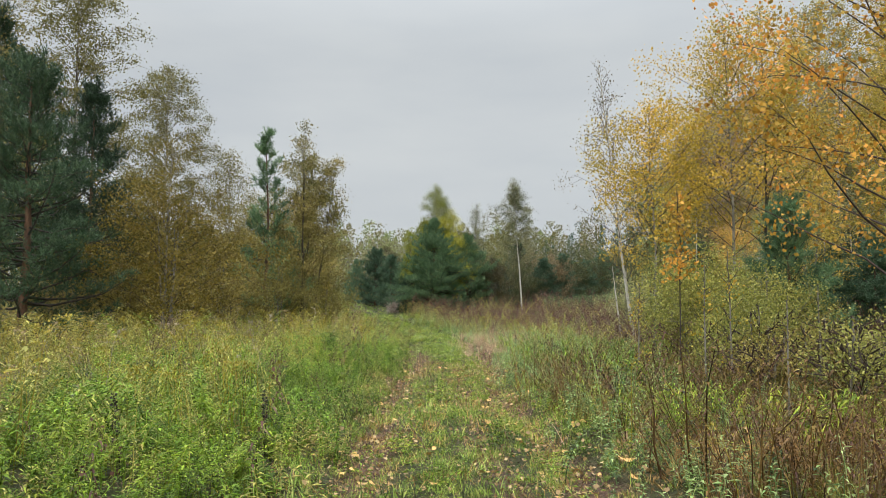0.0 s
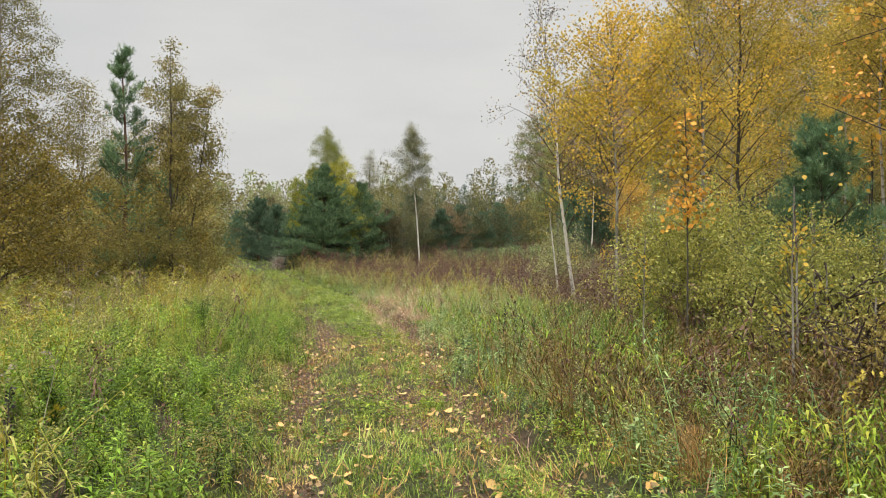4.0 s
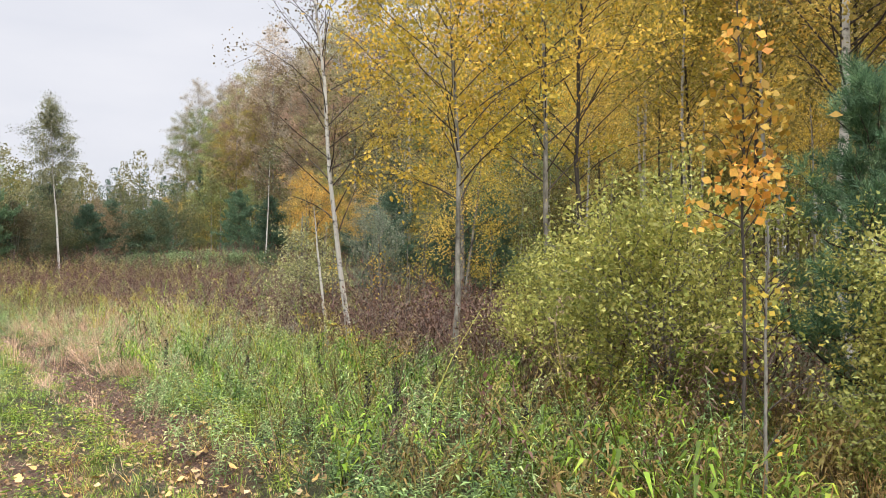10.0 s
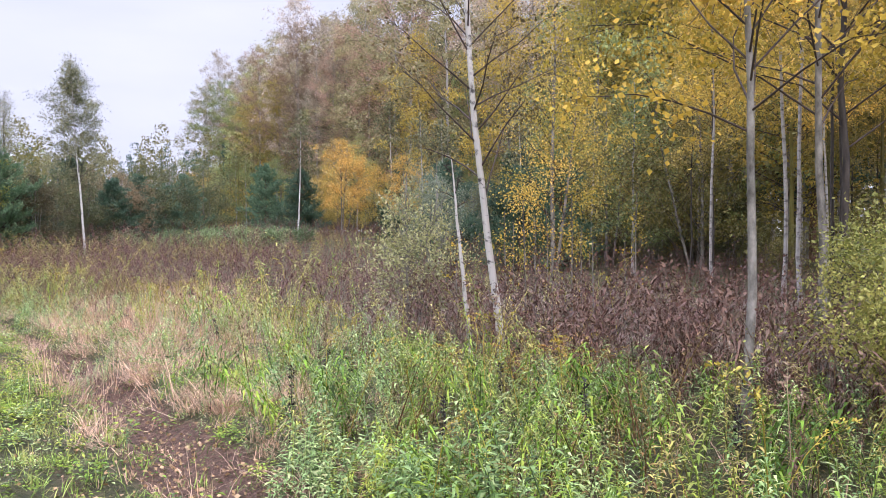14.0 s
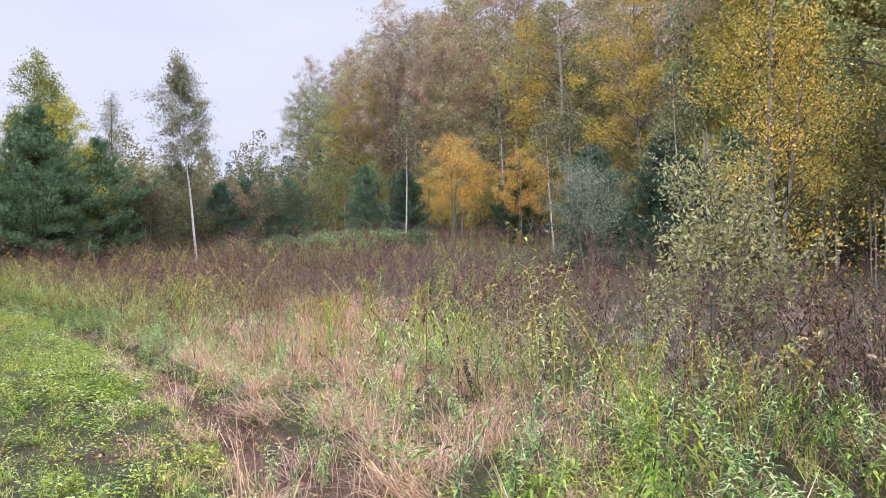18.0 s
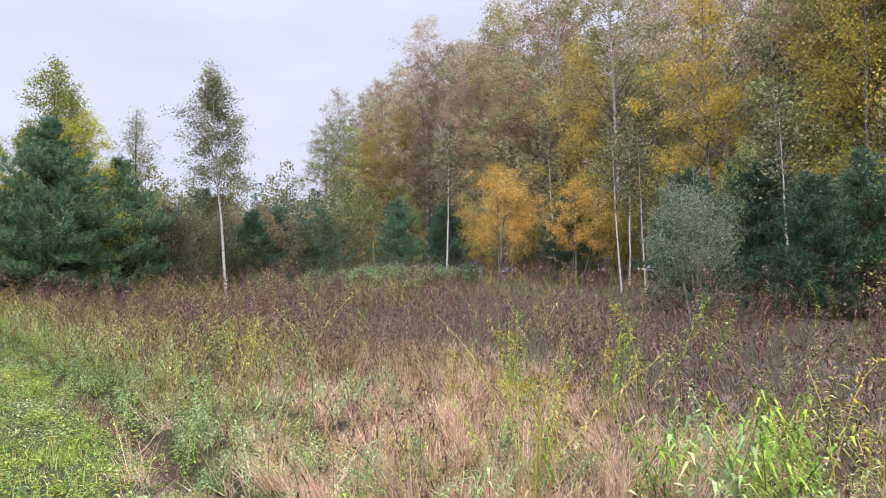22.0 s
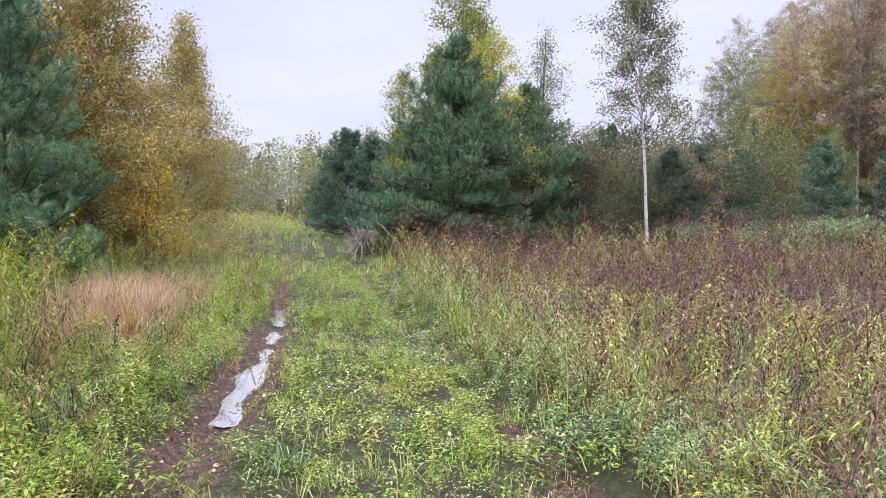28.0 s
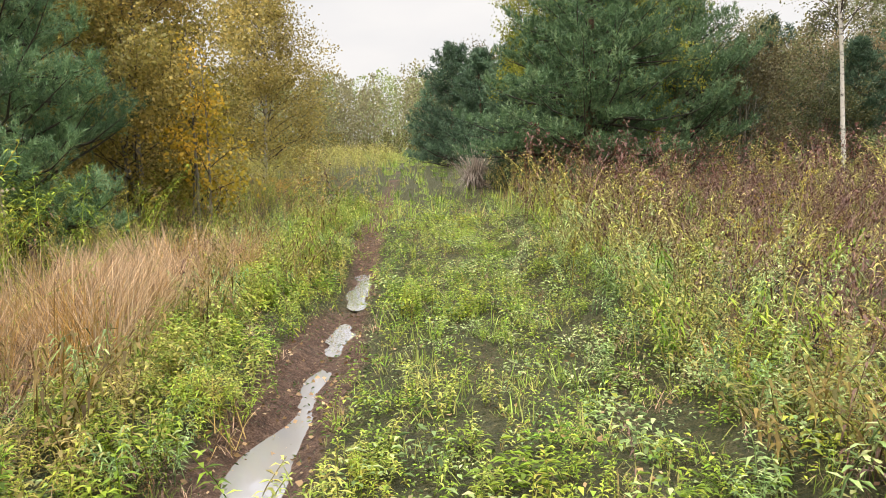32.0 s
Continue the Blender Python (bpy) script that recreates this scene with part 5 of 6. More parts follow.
P("pine", pine_meshes(105, 8.6, 0.085, 1.7, 11, 5, 18, 0.13, 0.014, rise=24, sub=4, shoot=0.36, split=True, power=0.9, clean=0.5, fan=0.3), -5.0, 31.3, "slender young pine with upright shoots", group="pines")
P("birch", tree_meshes(106, 8.9, 0.055, 0.04, 2.4, 100, 34000, 0.07, 46, split=True, leaf_material=L_OLIVE, stems=3, dome=0.5, spread=0.15, bare=0.05, trunk_mat=DARK_BARK, twigs=5), -3.5, 31.5, "twiggy birch with olive-yellow leaves", group="birches on the left")
SHRUB = tree_meshes(107, 3.8, 0.025, 0.03, 2.4, 60, 9000, 0.062, 38, leaf_material=L_RUST, stems=5, spread=0.16, bare=0.2)
for i, (sx, sy, sc) in enumerate([(-6.2, 29.5, 1.0), (-4.2, 30.2, 0.9), (-2.6, 32.6, 0.75), (-8.6, 25.6, 0.8), (-10.5, 24.8, 0.7), (-7.0, 34.0, 1.0), (-7.2, 48.6, 0.8), (-8.6, 45.6, 0.9)]):
    P("shrub", SHRUB, sx, sy, "brown-leaved shrub thicket at the foot of the trees", "shrub", "brown shrubs", turn=70 * i, scale=sc)
P("birch", tree_meshes(108, 10.0, 0.09, 0.08, 3.6, 76, 18000, 0.08, 38, leaf_material=L_OLIVE, spread=0.25, trunk_mat=BIRCH_OLD), -9.6, 43.6, "olive-green birch behind the pines", group="birches on the left")
P("pine", pine_meshes(109, 5.4, 0.10, 2.2, 17, 8, 24, 0.10, 0.010, rise=10, sub=7, split=True, base=0.03, shoot=0.30, clean=0.25, power=0.6, mat=L_NEEDLE_PALE), -6.1, 43.8, "young blue-green pine beside the track", group="pines")
P("alder", tree_meshes(110, 9.3, 0.045, 0.03, 2.6, 110, 60000, 0.064, 38, dome=0.4, split=True, leaf_material=L_RUST, stems=4, spread=0.22, trunk_mat=GREY_BARK, sag=0.25, clump=1.2), -5.9, 47.2, "alder with rusty yellow autumn leaves", group="alders")
P("alder", tree_meshes(111, 3.4, 0.03, 0.05, 1.1, 30, 2200, 0.075, 45, split=True, leaf_material=L_YELLOW, stems=3, spread=0.14), -4.5, 46.5, "small bright yellow alder beside the track", group="alders")
ALDER_TALL = tree_meshes(112, 8.8, 0.06, 0.03, 2.9, 90, 21000, 0.078, 34, leaf_material=L_RUST, stems=3, spread=0.25)
P("alder", ALDER_TALL, -10.2, 52.6, "tall alder with dull golden leaves", group="alders")
P("alder", ALDER_TALL, -8.2, 50.4, "tall alder with dull golden leaves", group="alders", turn=140, scale=1.08)
P("birch", tree_meshes(113, 8.3, 0.06, 0.03, 2.9, 120, 46000, 0.07, 32, leaf_material=L_RUST, spread=0.2, trunk_mat=BIRCH_OLD, top=0.8, clump=1.5), -7.4, 57.6, "olive-yellow birch by the bend of the track", group="birches on the left")
P("alder", ALDER, -12.5, 58.0, "bushy alder with yellow-green leaves", group="alders", turn=30, scale=0.8)
P("alder", ALDER, -4.4, 38.0, "bushy alder with yellow-green leaves", group="alders", turn=210, scale=0.35)

# The group ahead.
P("pine", pine_meshes(121, 6.7, 0.15, 2.5, 22, 9, 14, 0.11, 0.017, base=0.02, shoulder=1.9, sub=8, rise=6, shoot=0.28, clean=0.3, fan=0.42), 2.4, 52.6, "big dense dark green pine beside the meadow", group="pines")
P("pine", pine_meshes(122, 5.8, 0.12, 2.3, 16, 8, 10, 0.12, 0.02, sub=6, base=0.03, shoulder=2.0, shoot=0.3, rise=8), 5.0, 56.0, "dark green pine beside a bigger pine", group="pines")
LIME = tree_meshes(123, 10.0, 0.08, 0.04, 3.0, 110, 28000, 0.08, 50, leaf_material=L_LIME, dome=0.5, spread=0.15, clump=1.2, trunk_mat=BIRCH_OLD, stems=2)
for i, (sx, sy, sc) in enumerate([(2.6, 55.0, 0.93), (1.6, 54.9, 0.66), (3.8, 55.4, 0.76)]):
    P("birch", LIME, sx, sy, "yellow-green birch rising behind the pine", group="birches ahead", turn=80 * i, scale=sc)
P("birch", tree_meshes(124, 8.4, 0.06, 0.08, 2.5, 80, 11000, 0.062, 44, leaf_material=L_BIRCH, spread=0.16, trunk_mat=DARK_BARK, bare=0.3), 5.9, 58.0, "slim dark twiggy birch", group="birches ahead")
P("birch", tree_meshes(125, 9.9, 0.058, 0.34, 2.3, 84, 18000, 0.068, 45, top=0.4, split=True, lean=(-0.045, 0), leaf_material=L_BIRCH, spread=0.16, trunk_mat=BIRCH, bare=0.25), 8.9, 54.7, "slender white-stemmed birch standing alone in the meadow", group="birches ahead")
SPR = pine_meshes(126, 4.4, 0.07, 1.8, 13, 7, 8, 0.14, 0.026, base=0.02, rise=8, mat=L_SPRUCE, power=0.6, sub=5, shoot=0.3)
for i, (sx, sy, sc) in enumerate([(-0.9, 62, 0.95), (-2.4, 66, 1.1), (-4.8, 76.7, 0.95), (0.5, 57.5, 0.9), (0.6, 53.9, 0.55), (1.4, 53.2, 0.5), (11.6, 61, 0.9), (13.6, 64, 1.0), (16.5, 68, 0.9), (19, 72, 1.1), (7.4, 60, 0.9), (10.2, 66, 1.2)]):
    P("pine", SPR, sx, sy, "small bushy dark green pine", group="small pines", turn=50 * i, scale=sc)
SHRUB2 = tree_meshes(127, 4.4, 0.03, 0.03, 2.5, 60, 9500, 0.068, 36, leaf_material=L_TWIGGY, stems=4, spread=0.15)
SHRUB3 = tree_meshes(128, 4.2, 0.03, 0.03, 2.4, 60, 9500, 0.075, 36, leaf_material=L_THICKET, stems=4, spread=0.15, dome=0.5)
for i, (sx, sy, sc) in enumerate([(6.9, 57.0, 1.0), (10.0, 59.5, 0.9), (9.0, 63.0, 1.2), (14.0, 70, 1.2), (20, 80, 1.3), (23, 82, 1.2), (12.4, 62.5, 1.1), (14.8, 66.0, 1.3), (17.5, 70.5, 1.3), (11.0, 64.0, 1.2), (4.2, 60.0, 1.2), (0.8, 64.0, 1.2), (-1.6, 70.0, 1.3), (21.5, 75.0, 1.4)]):
    P("shrub", SHRUB3 if i % 3 else SHRUB2, sx, sy, "dark green leafy shrub in the tree group" if i % 3 else "brown-olive shrub in the tree group", "shrub", "shrubs of the tree group", turn=65 * i, scale=sc)
# Right margin.
P("aspen", tree_meshes(131, 8.0, 0.06, 0.18, 3.3, 60, 9500, 0.062, 34, split=True, leaf_material=L_ORANGE, spread=0.16, trunk_mat=GREY_BARK, bare=0.2), 7.1, 8.6, "aspen with orange-yellow leaves and dark twigs", group="aspens")
P("pine", pine_meshes(132, 3.1, 0.04, 1.15, 10, 5, 30, 0.09, 0.006, rise=16, base=0.15, sub=5, split=True, shoot=0.22, mat=L_NEEDLE_PALE), 7.75, 12.8, "young green pine at the edge of the wood", group="pines")
P("aspen", tree_meshes(133, 3.5, 0.008, 0.5, 0.5, 26, 520, 0.07, 40, top=0.7, split=True, trunk_mat=DARK_BARK, leaf_material=L_ORANGE, spread=0.09, twigs=2), 5.85, 12.9, "thin aspen sapling with bright orange leaves", group="aspens")
BUSH = tree_meshes(134, 2.6, 0.014, 0.03, 1.7, 66, 26000, 0.05, 34, split=True, twig_mat=GREY_BARK, leaf_material=L_BUSH, stems=6, spread=0.14, leaf_width=0.5)
P("willow_bush", BUSH, 6.8, 14.2, "rounded willow bush with pale yellow-green leaves", "bush", "willow bushes")
P("willow_bush", BUSH, 6.9, 11.9, "rounded willow bush with pale yellow-green leaves", "bush", "willow bushes", turn=140, scale=0.8)
P("willow_bush", BUSH, 7.75, 16.6, "smaller willow bush with bright yellow-green leaves", "bush", "willow bushes", turn=250, scale=0.74)
P("aspen", tree_meshes(135, 6.2, 0.036, 0.36, 2.6, 40, 11000, 0.056, 36, split=True, leaf_material=L_YELLOW, spread=0.18, trunk_mat=GREY_BARK, bare=0.1), 6.85, 17.5, "yellow aspen with a grey trunk and rising branches", group="aspens")
P("aspen", tree_meshes(136, 8.5, 0.042, 0.3, 3.4, 44, 15000, 0.056, 38, split=True, leaf_material=L_YELLOW, spread=0.2, trunk_mat=GREY_BARK), 9.0, 18.0, "yellow aspen with a grey trunk and rising branches", group="aspens")
P("aspen", tree_meshes(137, 9.0, 0.042, 0.28, 3.4, 44, 14000, 0.058, 38, split=True, leaf_material=L_GOLD, spread=0.2, trunk_mat=DARK_BARK), 10.0, 18.3, "golden-green aspen at the edge of the wood", group="aspens")
P("birch", tree_meshes(138, 8.6, 0.044, 0.24, 1.75, 52, 3000, 0.045, 42, split=True, lean=(-0.10, 0.02), leaf_material=L_DARK, spread=0.14, trunk_mat=BIRCH, bare=0.3, sag=0.05), 7.5, 21.2, "leaning white birch with dark bare branches and few leaves", group="birches on the right")
P("birch", tree_meshes(139, 2.6, 0.03, 0.75, 0.4, 6, 10, 0.05, 40, lean=(-0.12, 0.0), leaf_material=L_BIRCH, trunk_mat=BIRCH), 7.2, 21.45, "broken white birch stem leaning beside a bigger birch", group="birches on the right")
P("birch", tree_meshes(140, 11.0, 0.09, 0.3, 2.8, 50, 8500, 0.065, 42, split=True, leaf_material=L_GOLD, spread=0.2, trunk_mat=BIRCH), 12.6, 15.3, "white-trunked birch inside the wood edge", group="birches on the right")
P("aspen", tree_meshes(141, 9.5, 0.07, 0.08, 2.5, 64, 12000, 0.062, 36, split=True, leaf_material=L_PALE_GOLD, spread=0.25, stems=2), 17.2, 30.4, "yellow-leaved aspen at the edge of the wood", group="aspens")

VERGE = [tree_meshes(143, 1.25, 0.010, 0.05, 0.85, 44, 3000, 0.038, 44, leaf_material=L_BUSH, stems=6, spread=0.09, sides=5, leaf_width=0.55), tree_meshes(144, 1.1, 0.009, 0.05, 0.75, 40, 2200, 0.036, 46, leaf_material=L_RUST, stems=6, spread=0.09, sides=5, leaf_width=0.5)]
for i, (sx, sy, sc) in enumerate([(6.3, 8.4, 1.1), (5.9, 9.7, 1.1), (6.3, 10.9, 1.2), (6.7, 9.8, 1.25), (7.2, 8.8, 1.2), (7.3, 10.9, 1.2)]):
    P("shrub", VERGE[i % 2], sx, sy, "low olive shrub with small leaves on the verge", "shrub", "low shrubs on the verge", turn=63 * i, scale=sc)

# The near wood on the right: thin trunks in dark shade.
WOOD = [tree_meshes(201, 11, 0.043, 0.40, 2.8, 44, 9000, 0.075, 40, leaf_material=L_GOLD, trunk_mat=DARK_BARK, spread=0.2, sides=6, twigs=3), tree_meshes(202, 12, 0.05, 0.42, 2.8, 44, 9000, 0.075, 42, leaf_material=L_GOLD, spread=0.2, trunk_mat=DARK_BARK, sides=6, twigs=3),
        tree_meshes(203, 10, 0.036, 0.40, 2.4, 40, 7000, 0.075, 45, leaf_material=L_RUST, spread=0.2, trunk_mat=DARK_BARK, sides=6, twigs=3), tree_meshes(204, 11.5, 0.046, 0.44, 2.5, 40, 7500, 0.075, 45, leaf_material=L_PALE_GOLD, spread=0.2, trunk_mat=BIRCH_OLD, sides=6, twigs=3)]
WOOD_LABEL = ["golden-leaved aspen with a thin dark trunk", "golden-olive alder with a dark trunk", "rusty-leaved thin tree in the shade", "birch with a pale trunk and golden leaves"]


def grove(n, region, meshes, labels, gap, scale, group, seed, names):
    rng, done, tries = np.random.default_rng(seed), [], 0
    while len(done) < n and tries < 6000:
        tries += 1
        x, y = region(rng)
        if all((x - a) ** 2 + (y - b) ** 2 > gap**2 for a, b in done):
            done.append((x, y))
            k = int(rng.integers(len(meshes)))
            P(names[k], meshes[k], x, y, labels[k], group=group, turn=rng.uniform(0, 360), scale=rng.uniform(*scale))


def near_wood(rng):
    y = rng.uniform(-6, 30)
    return np.interp(y, [-10, 5, 12, 18, 26, 34], [10, 10.5, 12, 13.2, 18.5, 26.5]) + rng.uniform(0, 1) ** 1.4 * 14, y


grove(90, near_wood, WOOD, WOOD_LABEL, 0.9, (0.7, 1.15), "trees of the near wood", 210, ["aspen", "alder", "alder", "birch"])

UNDER = tree_meshes(205, 2.6, 0.02, 0.04, 1.7, 44, 3000, 0.06, 40, leaf_material=L_OLIVE, stems=4, spread=0.22, bare=0.2, sides=6, twigs=3)
grove(34, lambda rng: (lambda x, y: (x + 1.5, y))(*near_wood(rng)), [UNDER], ["thin olive undergrowth shrub in the wood"], 1.6, (0.6, 1.2), "undergrowth shrubs", 211, ["shrub"])

# The tall wood behind the field.
TALL = [tree_meshes(221, 26, 0.15, 0.10, 7.0, 96, 20000, 0.16, 34, leaf_material=L_WOOD, spread=0.27, clump=0.25, sides=5, dome=0.75, twigs=4, trunk_mat=BIRCH_OLD, sag=0.4), tree_meshes(222, 27, 0.15, 0.15, 6.4, 96, 18000, 0.14, 40, leaf_material=L_BROWN, spread=0.25, clump=0.3, sides=5, dome=0.75, twigs=6, trunk_mat=BIRCH_OLD, twig_mat=GREY_BARK, sag=0.3),
        tree_meshes(223, 23, 0.15, 0.1, 6.0, 86, 18000, 0.16, 34, leaf_material=L_GOLD, spread=0.27, clump=0.22, sides=5, dome=0.75, twigs=4), tree_meshes(224, 21, 0.15, 0.05, 6.4, 86, 20000, 0.16, 34, leaf_material=L_GREEN, spread=0.27, clump=0.25, sides=5, dome=0.75, twigs=4, sag=0.4),
        tree_meshes(225, 25, 0.15, 0.12, 6.6, 92, 18000, 0.14, 38, leaf_material=L_RUSSET, spread=0.27, clump=0.25, sides=5, dome=0.75, twigs=5, trunk_mat=BIRCH_OLD)]
TALL_LABEL = ["tall olive-green birch of the wood edge", "tall nearly bare brownish birch", "tall golden aspen of the wood edge", "tall green-leaved tree of the wood edge", "tall brown-leaved tree of the wood edge"]
TN = ["birch", "birch", "aspen", "alder", "alder"]


def tall_wood(rng):
    s = 1 - (1 - rng.uniform(0, 1)) ** 1.3
    x = np.interp(s, [0, 0.15, 0.35, 0.6, 1], [28, 38, 42, 42, 41])
    y = np.interp(s, [0, 0.15, 0.35, 0.6, 1], [30, 46, 62, 90, 134])
    return x + rng.uniform(0, 1) ** 1.6 * 18, y + rng.normal(0, 2)


grove(96, tall_wood, TALL, TALL_LABEL, 2.7, (0.8, 1.22), "trees of the tall wood", 220, TN)
GOLD = tree_meshes(228, 19, 0.14, 0.08, 5.0, 70, 14000, 0.13, 36, leaf_material=L_PALE_GOLD, spread=0.32, sides=5, twigs=4, clump=0.4)
for i, (sx, sy, sc) in enumerate([(35.5, 53.5, 1.0), (36.5, 66.0, 0.95), (31.0, 41.5, 0.85), (38.0, 48.5, 1.1)]):
    P("aspen", GOLD, sx, sy, "tall golden-yellow aspen at the front of the wood", group="golden aspens", turn=85 * i, scale=sc)
DEEP = pine_meshes(226, 21, 0.22, 4.6, 16, 7, 5, 0.45, 0.09, base=0.2, rise=4, mat=L_SPRUCE, sub=4, shoot=0.8, power=0.8)
grove(16, lambda rng: (lambda p: (p[0] + 7, p[1] + 2))(tall_wood(rng)), [DEEP], ["tall dark spruce deep in the wood"], 4.0, (0.75, 1.1), "spruces in the tall wood", 227, ["spruce"])
LOW = [tree_meshes(231, 8, 0.07, 0.05, 3.0, 40, 7000, 0.095, 40, leaf_material=L_OLIVE, spread=0.24, sides=5, twigs=3, stems=2), tree_meshes(232, 9, 0.07, 0.06, 3.0, 40, 7000, 0.095, 42, leaf_material=L_GREEN, spread=0.24, sides=5, twigs=3, trunk_mat=BIRCH_OLD),
       tree_meshes(233, 7, 0.06, 0.06, 3.0, 40, 7000, 0.095, 40, leaf_material=L_GOLD, spread=0.24, sides=5, twigs=3)]
for i, (sx, sy, sc) in enumerate([(38.0, 64.0, 1.05), (39.2, 55.5, 1.0)]):
    P("birch", TALL[i], sx, sy, "tall autumn birch at the front of the wood", group="tall wood", turn=120 * i, scale=sc)


def wood_skirt(rng):
    s = rng.uniform(0, 1)
    return np.interp(s, [0, 0.18, 0.45, 0.7, 1], [25, 34, 37, 37, 36]) + rng.normal(0, 1.2), np.interp(s, [0, 0.18, 0.45, 0.7, 1], [31, 46, 62, 88, 128]) + rng.normal(0, 1.5)


grove(42, wood_skirt, LOW, ["olive young tree at the wood edge", "green young birch at the wood edge", "golden young aspen at the wood edge"], 1.6, (0.7, 1.15), "young trees along the wood", 230, ["alder", "birch", "aspen"])
grove(34, lambda rng: (lambda p: (p[0] + 3.0, p[1]))(wood_skirt(rng)), [SHRUB3, SHRUB2], ["dark green shrub under the wood edge", "brown-olive shrub under the wood edge"], 1.8, (0.6, 1.0), "shrubs under the wood", 234, ["shrub", "shrub"])
ORANGE = tree_meshes(241, 8.0, 0.06, 0.26, 3.0, 60, 12000, 0.095, 40, leaf_material=L_FLAME, spread=0.2, twigs=3, stems=3)
P("aspen", ORANGE, 28.6, 65.0, "aspen glowing with bright orange leaves before the wood", group="orange aspens")
P("aspen", ORANGE, 31.0, 60.0, "aspen glowing with bright orange leaves before the wood", group="orange aspens", turn=100, scale=0.82)
P("aspen", ORANGE, 24.5, 87.8, "small rusty orange aspen far across the field", group="orange aspens", turn=200, scale=0.8)
TWIN = tree_meshes(242, 8.5, 0.045, 0.45, 1.7, 34, 1200, 0.13, 46, leaf_material=L_BIRCH, spread=0.2, trunk_mat=BIRCH, lean=(-0.05, 0))
for i, (sx, sy, sc) in enumerate([(27.3, 51.8, 1.0), (28.3, 51.2, 0.95), (35.0, 48.4, 1.5), (26.9, 69.0, 1.25), (32.5, 57, 1.2), (34, 66, 1.4)]):
    P("birch", TWIN, sx, sy, "slim white birch before the wood", group="slim white birches", turn=(0, 25, 10, 200, 90, 300)[i], scale=sc)
for i, (sx, sy, sc) in enumerate([(34.0, 50.0, 1.3), (35.5, 51.5, 1.5), (32, 62, 1.2), (37, 47, 1.5), (30, 75, 1.3), (33, 90, 1.6)]):
    P("pine", SPR, sx, sy, "dark bushy conifer before the wood", group="small pines", turn=35 * i, scale=sc)
WILLOW = tree_meshes(243, 4.8, 0.03, 0.04, 2.2, 76, 12000, 0.068, 44, leaf_material=L_SILVER, stems=6, spread=0.16, leaf_width=0.45, twig_mat=GREY_BARK)
P("willow_bush", WILLOW, 19.6, 39.7, "large rounded silvery green willow bush before the wood", "bush", "silvery willows")
WILLOW_PALE = tree_meshes(244, 2.7, 0.02, 0.06, 1.25, 60, 5200, 0.06, 46, split=True, leaf_material=L_WILLOW, stems=5, spread=0.1, leaf_width=0.42, twig_mat=GREY_BARK)
P("willow_bush", WILLOW_PALE, 8.1, 24.3, "upright willow bush with pale yellow-green leaves at the field edge", "bush", "willow bushes")
P("willow_bush", WILLOW, 33.0, 53.5, "large rounded silvery green willow bush before the wood", "bush", "silvery willows", turn=110, scale=1.1)
for i, (sx, sy, sc) in enumerate([(22.6, 38.0, 0.95), (24.4, 37.4, 1.1), (21.8, 42.0, 1.05), (26.6, 42.6, 1.2)]):
    P("pine", SPR, sx, sy, "dark bushy conifer before the wood", group="small pines", turn=75 * i, scale=sc)
for i, (sx, sy, sc) in enumerate([(25.6, 41.0, 0.95), (27.2, 38.4, 0.9)]):
    P("birch", TWIN, sx, sy, "slim white birch before the wood", group="slim white birches", turn=140 * i, scale=sc)
# Brambles, pale green, at the far side of the field.
BRAM = tree_meshes(251, 1.3, 0.012, 0.05, 1.1, 34, 2400, 0.085, 35, leaf_material=L_BRAMBLE, stems=6, spread=0.16, sides=4)
for i in range(14):
    P("bramble", BRAM, 11.5 + i * 0.75 + 0.4 * np.sin(i * 5), 57.5 + 1.6 * np.sin(i * 2.2), "pale green bramble thicket at the field edge", "bush", "brambles", turn=47 * i, scale=0.85 + 0.25 * np.sin(i * 3))

# Far woods close the view all round.


def far_woods(seed, spots_xyh, mat, label, n=300, size=0.034, slim=0.26):
    rng, h = np.random.default_rng(seed), Heap()
    for x, y, hgt in spots_xyh:
        f = rng.uniform(0.02, 1, n)
        wide, point = hgt * rng.uniform(slim, slim * 1.5), rng.uniform(0.35, 0.75)
        r = wide * (1.03 - f) ** point * np.sqrt(rng.uniform(0, 1, n)) * (1 + 0.25 * np.sin(f * 31 + x))
        a = rng.uniform(0, 6.283, n)
        pos = np.stack([x + r * np.cos(a), y + r * np.sin(a), ground_z(x, y) + f * hgt], 1)
        h.add(*leaf_quads(rng, pos, hgt * size, 0.8, 0.5))
        h.add(*tube(np.array([[x, y, ground_z(x, y)], [x, y, ground_z(x, y) + hgt * 0.8]]), [0.10, 0.03], 4))
    return tagged(new("far_woods", h.mesh("far_woods", mat)), label, "woods", kind="stuff")


rngf = np.random.default_rng(300)


def belt(n, x0, x1, y0, y1, h0, h1):
    out = [(rngf.uniform(x0, x1), rngf.uniform(y0, y1), rngf.uniform(h0, h1)) for _ in range(n)]
    return [(x, y, h) for x, y, h in out if (y > 160 or x > 1 or x < -46 or abs(x - (left_rut(y) + 1)) > 24) and (x > -15 or y > 90 or x < -15 - 0.4 * max(0, y - 45))]


